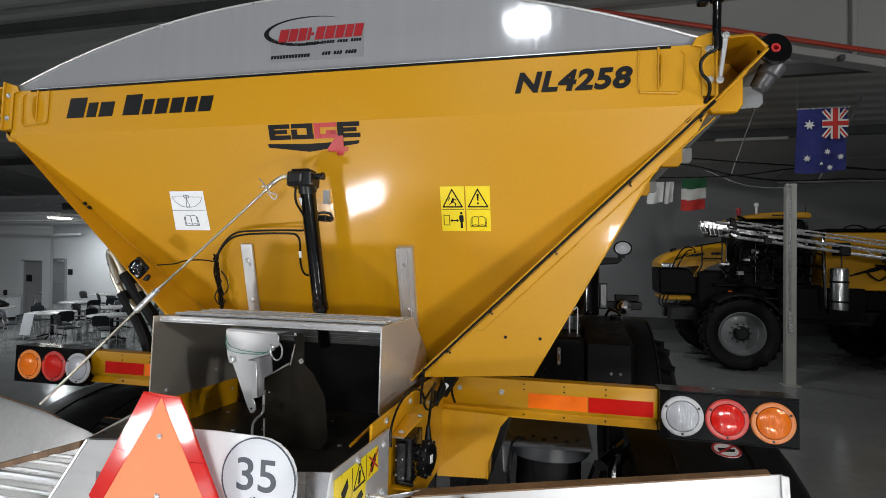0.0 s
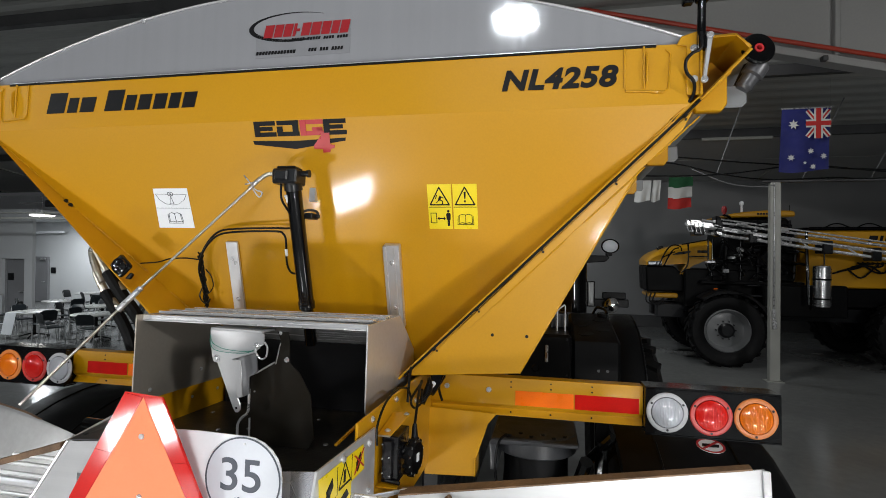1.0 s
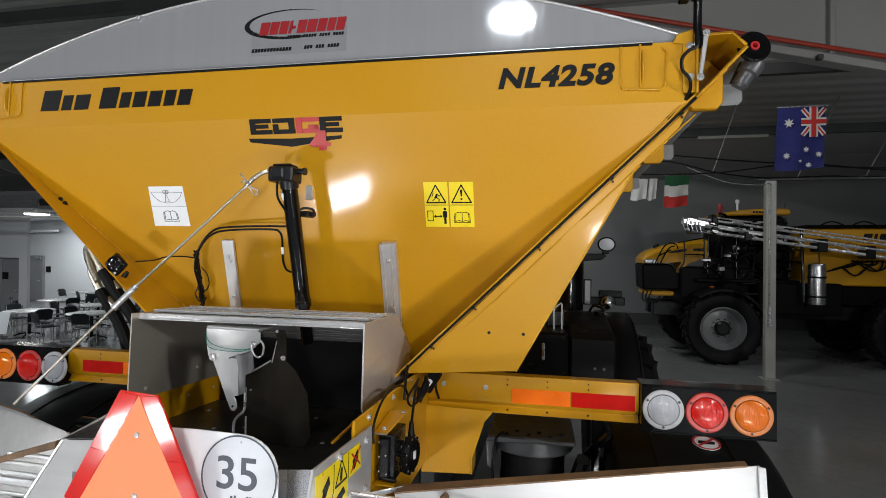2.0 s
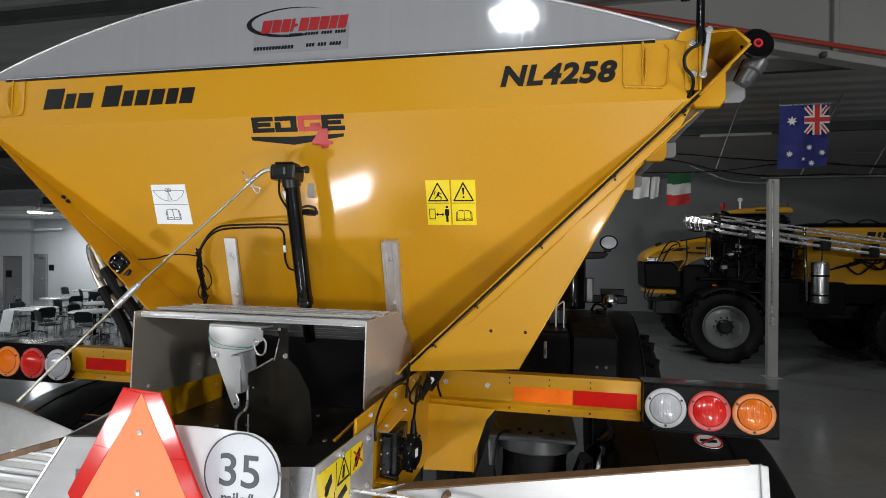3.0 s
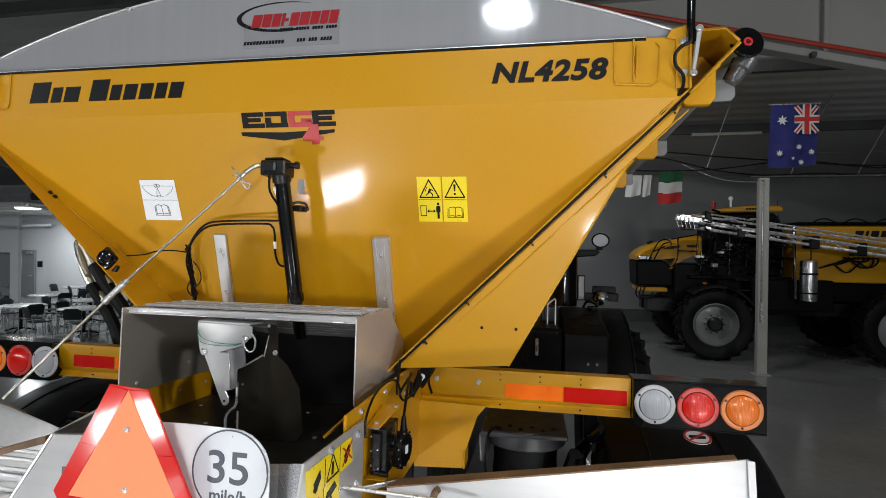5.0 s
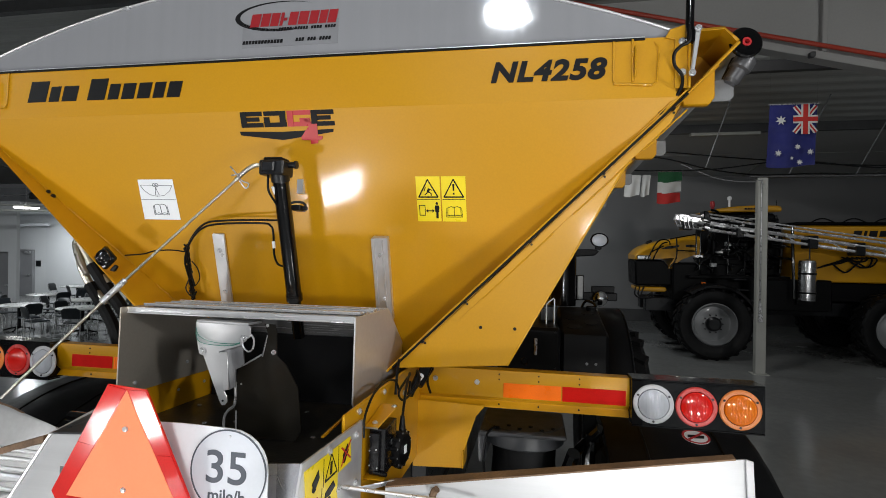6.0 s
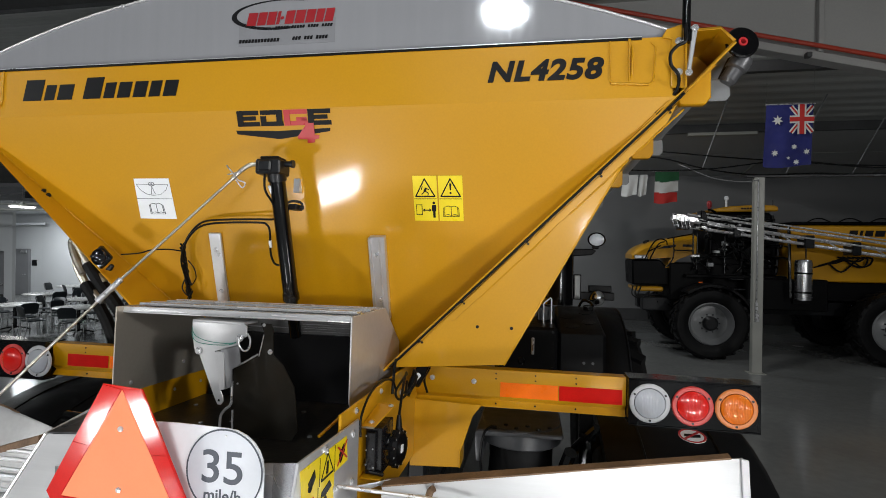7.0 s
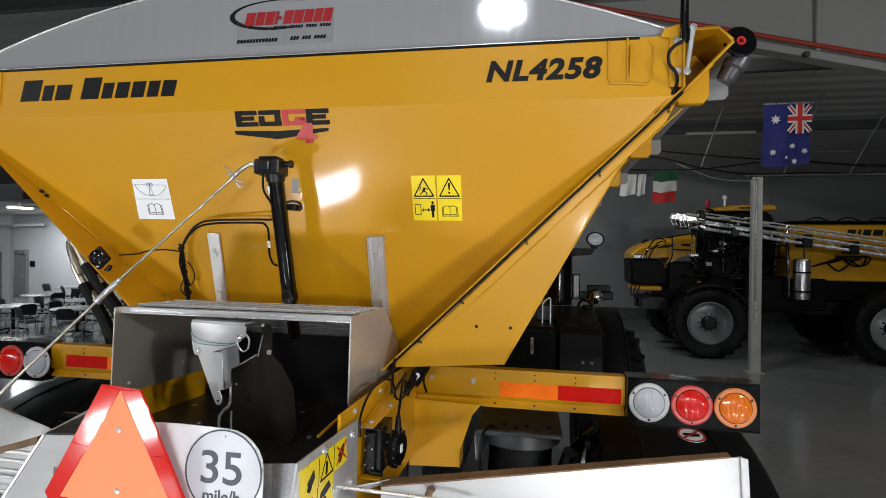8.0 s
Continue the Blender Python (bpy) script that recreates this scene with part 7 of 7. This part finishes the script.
# air spring and undercarriage right of the conveyor
bm = B()
add_lathe(bm, (0.86, 2.55, 1.60), (0, 0, 1), [(0, -0.3), (0.10, -0.3), (0.15, -0.2), (0.16, -0.05), (0.15, 0.10), (0.155, 0.2), (0.14, 0.24), (0, 0.24)], 28)
asg = part("air_spring", bm, RUBBER, sp, "black rubber air spring")
bm = B()
add_box(bm, (0.66, 2.36, 1.845), (1.05, 2.75, 1.865))
add_box(bm, (0.66, 2.36, 1.72), (0.69, 2.75, 1.845))
add_lathe(bm, (0.86, 2.55, 1.78), (0, 0, 1), [(0, 0), (0.19, 0), (0.19, 0.09), (0, 0.09)], 28)
part("spring_seat", bm, paint("slate_paint", (0.055, 0.057, 0.062), 0.4, var=0.15, big=6, fine=80, bump=0.05), asg, "dark grey spring seat", bevel=0.006)
for k in range(6):
    bm = B()
    add_bolt(bm, V((0.74 + 0.05 * k, 2.40 + 0.04 * (k % 2), 1.866)), (0, 0, 1), 0.011)
    part("bolt", bm, CHARCOAL, asg)
bm = B()
add_tube(bm, [(0.73, 2.38, 1.88), (0.70, 2.33, 1.86), (0.685, 2.33, 1.76), (0.69, 2.30, 1.66), (0.64, 2.25, 1.55)], 0.006, 6)
part("air_line", bm, MATT, asg)
for pts, r in (([(1.08, 2.35, 1.80), (1.02, 2.5, 1.55), (0.95, 2.6, 1.3)], 0.03), ([(1.16, 2.45, 1.86), (1.15, 2.45, 1.6), (1.16, 2.5, 1.2)], 0.025), ([(1.20, 2.4, 1.9), (1.10, 2.5, 1.75), (1.0, 2.6, 1.5)], 0.022)):
    bm = B()
    add_tube(bm, pts, r, 8)
    part("suspension_link", bm, BLACK, sp, "black suspension link")
bm = B()
add_box(bm, (1.13, 2.5, 1.45), (1.19, 2.56, 1.95))
part("fender_stay", bm, MATT, sp, bevel=0.004)

# engine bay side: locker, tank and front fender beyond the gusset
bm = B()
add_box(bm, (0.62, 4.0, 1.55), (1.095, 5.0, 2.165))
lk = part("side_locker", bm, MATT, sp, "black side locker", bevel=0.02)
bm = B()
add_box(bm, (0.898, 3.984, 1.955), (0.922, 3.999, 2.085))
lt = part("latch_plate", bm, ZINC, lk, "bright upright latch", bevel=0.006)
bm = B()
add_box(bm, (0.904, 3.978, 1.985), (0.916, 3.985, 2.03))
part("latch_paddle", bm, RUST, lt, bevel=0.002)
bm = B()
add_lathe(bm, (0.827, 4.0, 1.904), (0, -1, 0), [(0.030, 0), (0.030, 0.004), (0.022, 0.006), (0.020, -0.002), (0, -0.002)], 18)
part("round_plug", bm, BLACK, lk)
for x, z in ((0.66, 2.13), (1.06, 2.13), (1.06, 1.86)):
    bm = B()
    add_bolt(bm, V((x, 3.999, z)), (0, -1, 0), 0.007)
    part("bolt", bm, CHARCOAL, lk)
bm = B()
add_prism(bm, [(1.105, 4.10, 1.58), (1.105, 4.10, 2.095), (1.105, 4.125, 2.13), (1.105, 4.90, 2.275), (1.105, 5.05, 2.26), (1.105, 5.05, 1.58)], (0.36, 0, 0))
tk = part("fuel_tank", bm, MATT, sp, "dark moulded tank", bevel=0.022)
for x0, x1, y in ((1.15, 1.28, 4.24), (1.30, 1.42, 4.36), (1.15, 1.26, 4.50), (1.30, 1.42, 4.66)):
    bm = B()
    z = 2.13 + (y - 4.125) * 0.187
    add_prism(bm, [(x0, y, z), (x0 + 0.03, y - 0.04, z - 0.0075), (x1 - 0.03, y - 0.03, z - 0.0056), (x1, y + 0.02, z + 0.004), (x1 - 0.02, y + 0.09, z + 0.017), (x0 + 0.03, y + 0.10, z + 0.019)], (0, 0, 0.006))
    part("moulded_rib", bm, MATT, tk, bevel=0.005)
for x in (1.301, 1.368):
    bm = B()
    add_lathe(bm, (x, 4.10, 1.893), (0, -1, 0), [(0.011, 0), (0.011, 0.004), (0.007, 0.005), (0, 0.005)], 12)
    part("plug", bm, RIM_GREY, tk, "bright drain plug")
bm = B()
add_lathe(bm, (1.40, 4.80, 2.255), (0, -0.18, 1), [(0, 0), (0.045, 0), (0.045, 0.035), (0, 0.04)], 16)
part("filler_cap", bm, BLACK, tk)
bm = B()
add_tube(bm, [(1.33, 4.95, 2.27), (1.36, 4.9, 2.33), (1.42, 4.85, 2.32), (1.44, 4.8, 2.29)], 0.012, 8)
part("vent_hose", bm, BLACK, tk)
bm = B()
add_tube(bm, [(0.993, 4.30, 2.16), (0.993, 4.30, 2.325), (0.997, 4.30, 2.335), (1.050, 4.30, 2.378), (1.056, 4.30, 2.370), (1.056, 4.30, 2.165)], 0.006, 8, straight=True)
part("grab_rail", bm, WHITE, sp, "white grab rail beside the locker")
bm = B()
add_box(bm, (0.94, 4.52, 2.166), (1.09, 4.7, 2.30))
part("valve_block", bm, CHARCOAL, sp, "dark valve block", bevel=0.01)
part("front_fender", fender_bm((1.60, 5.3, 1.26), 0.97, 0.24, 55, 185, axis_y=False), MATT, sp, "black front fender")
for s in (-1, 1):
    big_wheel(s * 1.62, 5.25, 1.15, 0.88, 0.56, 0.42, s)
bm = B()
add_tube(bm, [(1.718, 5.3 + 0.978 * math.cos(radians(a)), 1.26 + 0.978 * math.sin(radians(a))) for a in range(60, 186, 8)], 0.009, 6)
part("fender_edge", bm, CHARCOAL, sp)
bm = B()
add_box(bm, (-0.8, 6.6, 1.6), (0.8, 8.4, 3.2))
part("cab", bm, BLACK, sp, "black cab hidden ahead of the hopper", bevel=0.08)
bm = B()
add_cyl(bm, (1.19, 5.6, 2.24), (1.19, 5.6, 3.1), 0.135, n=24)
part("air_intake", bm, BLACK, sp, "black upright intake pipe")
bm = B()
add_box(bm, (1.338, 5.62, 2.31), (1.40, 5.64, 2.56))
part("mirror_back", bm, RIM_GREY, sp, "small pale mirror back", bevel=0.006)
bm = B()
add_box(bm, (1.328, 5.641, 2.30), (1.41, 5.655, 2.57))
part("mirror_rim", bm, MATT, sp, bevel=0.006)
bm = B()
add_prism(bm, [(0.8, 5.95, 2.86), (1.56, 5.95, 2.86), (1.60, 5.95, 2.84), (1.55, 5.95, 2.79), (1.3, 5.95, 2.77), (0.8, 5.95, 2.79)], (0, 0.10, 0))
arm = part("lamp_arm", bm, MATT, sp, "black lamp arm", bevel=0.01)
bm = B()
add_box(bm, (1.555, 5.96, 2.86), (1.625, 6.02, 2.90))
part("lamp_foot", bm, MATT, arm, bevel=0.008)
OVAL = Matrix.Translation((1.600, 5.97, 2.966)) @ Matrix.Diagonal((0.98, 1, 0.80, 1))
for nm, prof, mat, lab in (("lamp_shell", [(0, -0.09), (0.06, -0.08), (0.098, -0.02), (0.104, 0.004), (0.098, 0.014), (0.086, 0.008)], BLACK, "black oval lamp rim"), ("oval_work_light", [(0.088, 0.006), (0.06, 0.014), (0, 0.018)], LENS_CLEAR, "clear oval work light")):
    bm = B()
    add_lathe(bm, (0, 0, 0), (0.1, -1, 0), prof, 32)
    bm.transform(OVAL)
    part(nm, bm, mat, arm, lab)
bm = B()
add_lathe(bm, (0, 0, 0), (0.1, -1, 0), [(0.087, 0.004), (0.05, -0.02), (0, -0.03)], 28)
bm.transform(OVAL)
part("light_reflector", bm, REFLECTOR, arm)
bm = B()
add_box(bm, (0.9, 5.95, 2.285), (1.80, 6.05, 2.375))
arm = part("lamp_arm", bm, MATT, sp, "black lamp arm", bevel=0.01)
bm = B()
add_box(bm, (1.52, 5.96, 2.376), (1.77, 6.03, 2.45))
part("arm_block", bm, MATT, arm, bevel=0.008)
bm = B()
add_lathe(bm, (1.606, 5.86, 2.312), (0.25, -1, -0.1), [(0, -0.085), (0.05, -0.07), (0.082, -0.03), (0.088, 0.0), (0.084, 0.008)], 28)
part("lamp_shell", bm, BLACK, arm)
bm = B()
add_lathe(bm, (1.606, 5.86, 2.312), (0.25, -1, -0.1), [(0.084, 0.006), (0.070, 0.036), (0.04, 0.062), (0, 0.070)], 28)
part("round_work_light", bm, REFLECTOR, arm, "round chromed work light")

# left side: chrome pipes, hoses and black frame beyond the hopper
for pts, r, mat in (([(-1.18, 2.2, 2.48), (-1.28, 2.2, 2.57), (-1.345, 2.2, 2.66), (-1.37, 2.2, 2.69), (-1.385, 2.2, 2.67), (-1.36, 2.2, 2.60), (-1.31, 2.2, 2.52)], 0.017, ROD),
                    ([(-1.20, 2.22, 2.38), (-1.30, 2.22, 2.46), (-1.365, 2.22, 2.56), (-1.375, 2.22, 2.62)], 0.019, ROD),
                    ([(-1.28, 2.2, 2.57), (-1.20, 2.2, 2.47), (-1.10, 2.2, 2.36), (-1.02, 2.2, 2.25)], 0.030, RUBBER),
                    ([(-1.31, 2.22, 2.47), (-1.24, 2.22, 2.38), (-1.16, 2.22, 2.26), (-1.10, 2.22, 2.10)], 0.028, RUBBER),
                    ([(-1.08, 2.25, 2.50), (-1.06, 2.25, 2.38), (-1.02, 2.25, 2.25)], 0.016, ROD)):
    bm = B()
    add_tube(bm, pts, r, 10)
    part("hydraulic_line", bm, mat, sp, "dull bright metal pipe" if mat is ROD else "black hydraulic hose")
bm = B()
add_lathe(bm, (-1.16, 2.5, 1.75), (0, 0, 1), [(0, 0), (0.13, 0), (0.14, 0.2), (0.13, 0.48), (0.10, 0.55), (0, 0.56)], 20)
part("air_filter_can", bm, RUBBER, sp, "black canister beside the hopper")
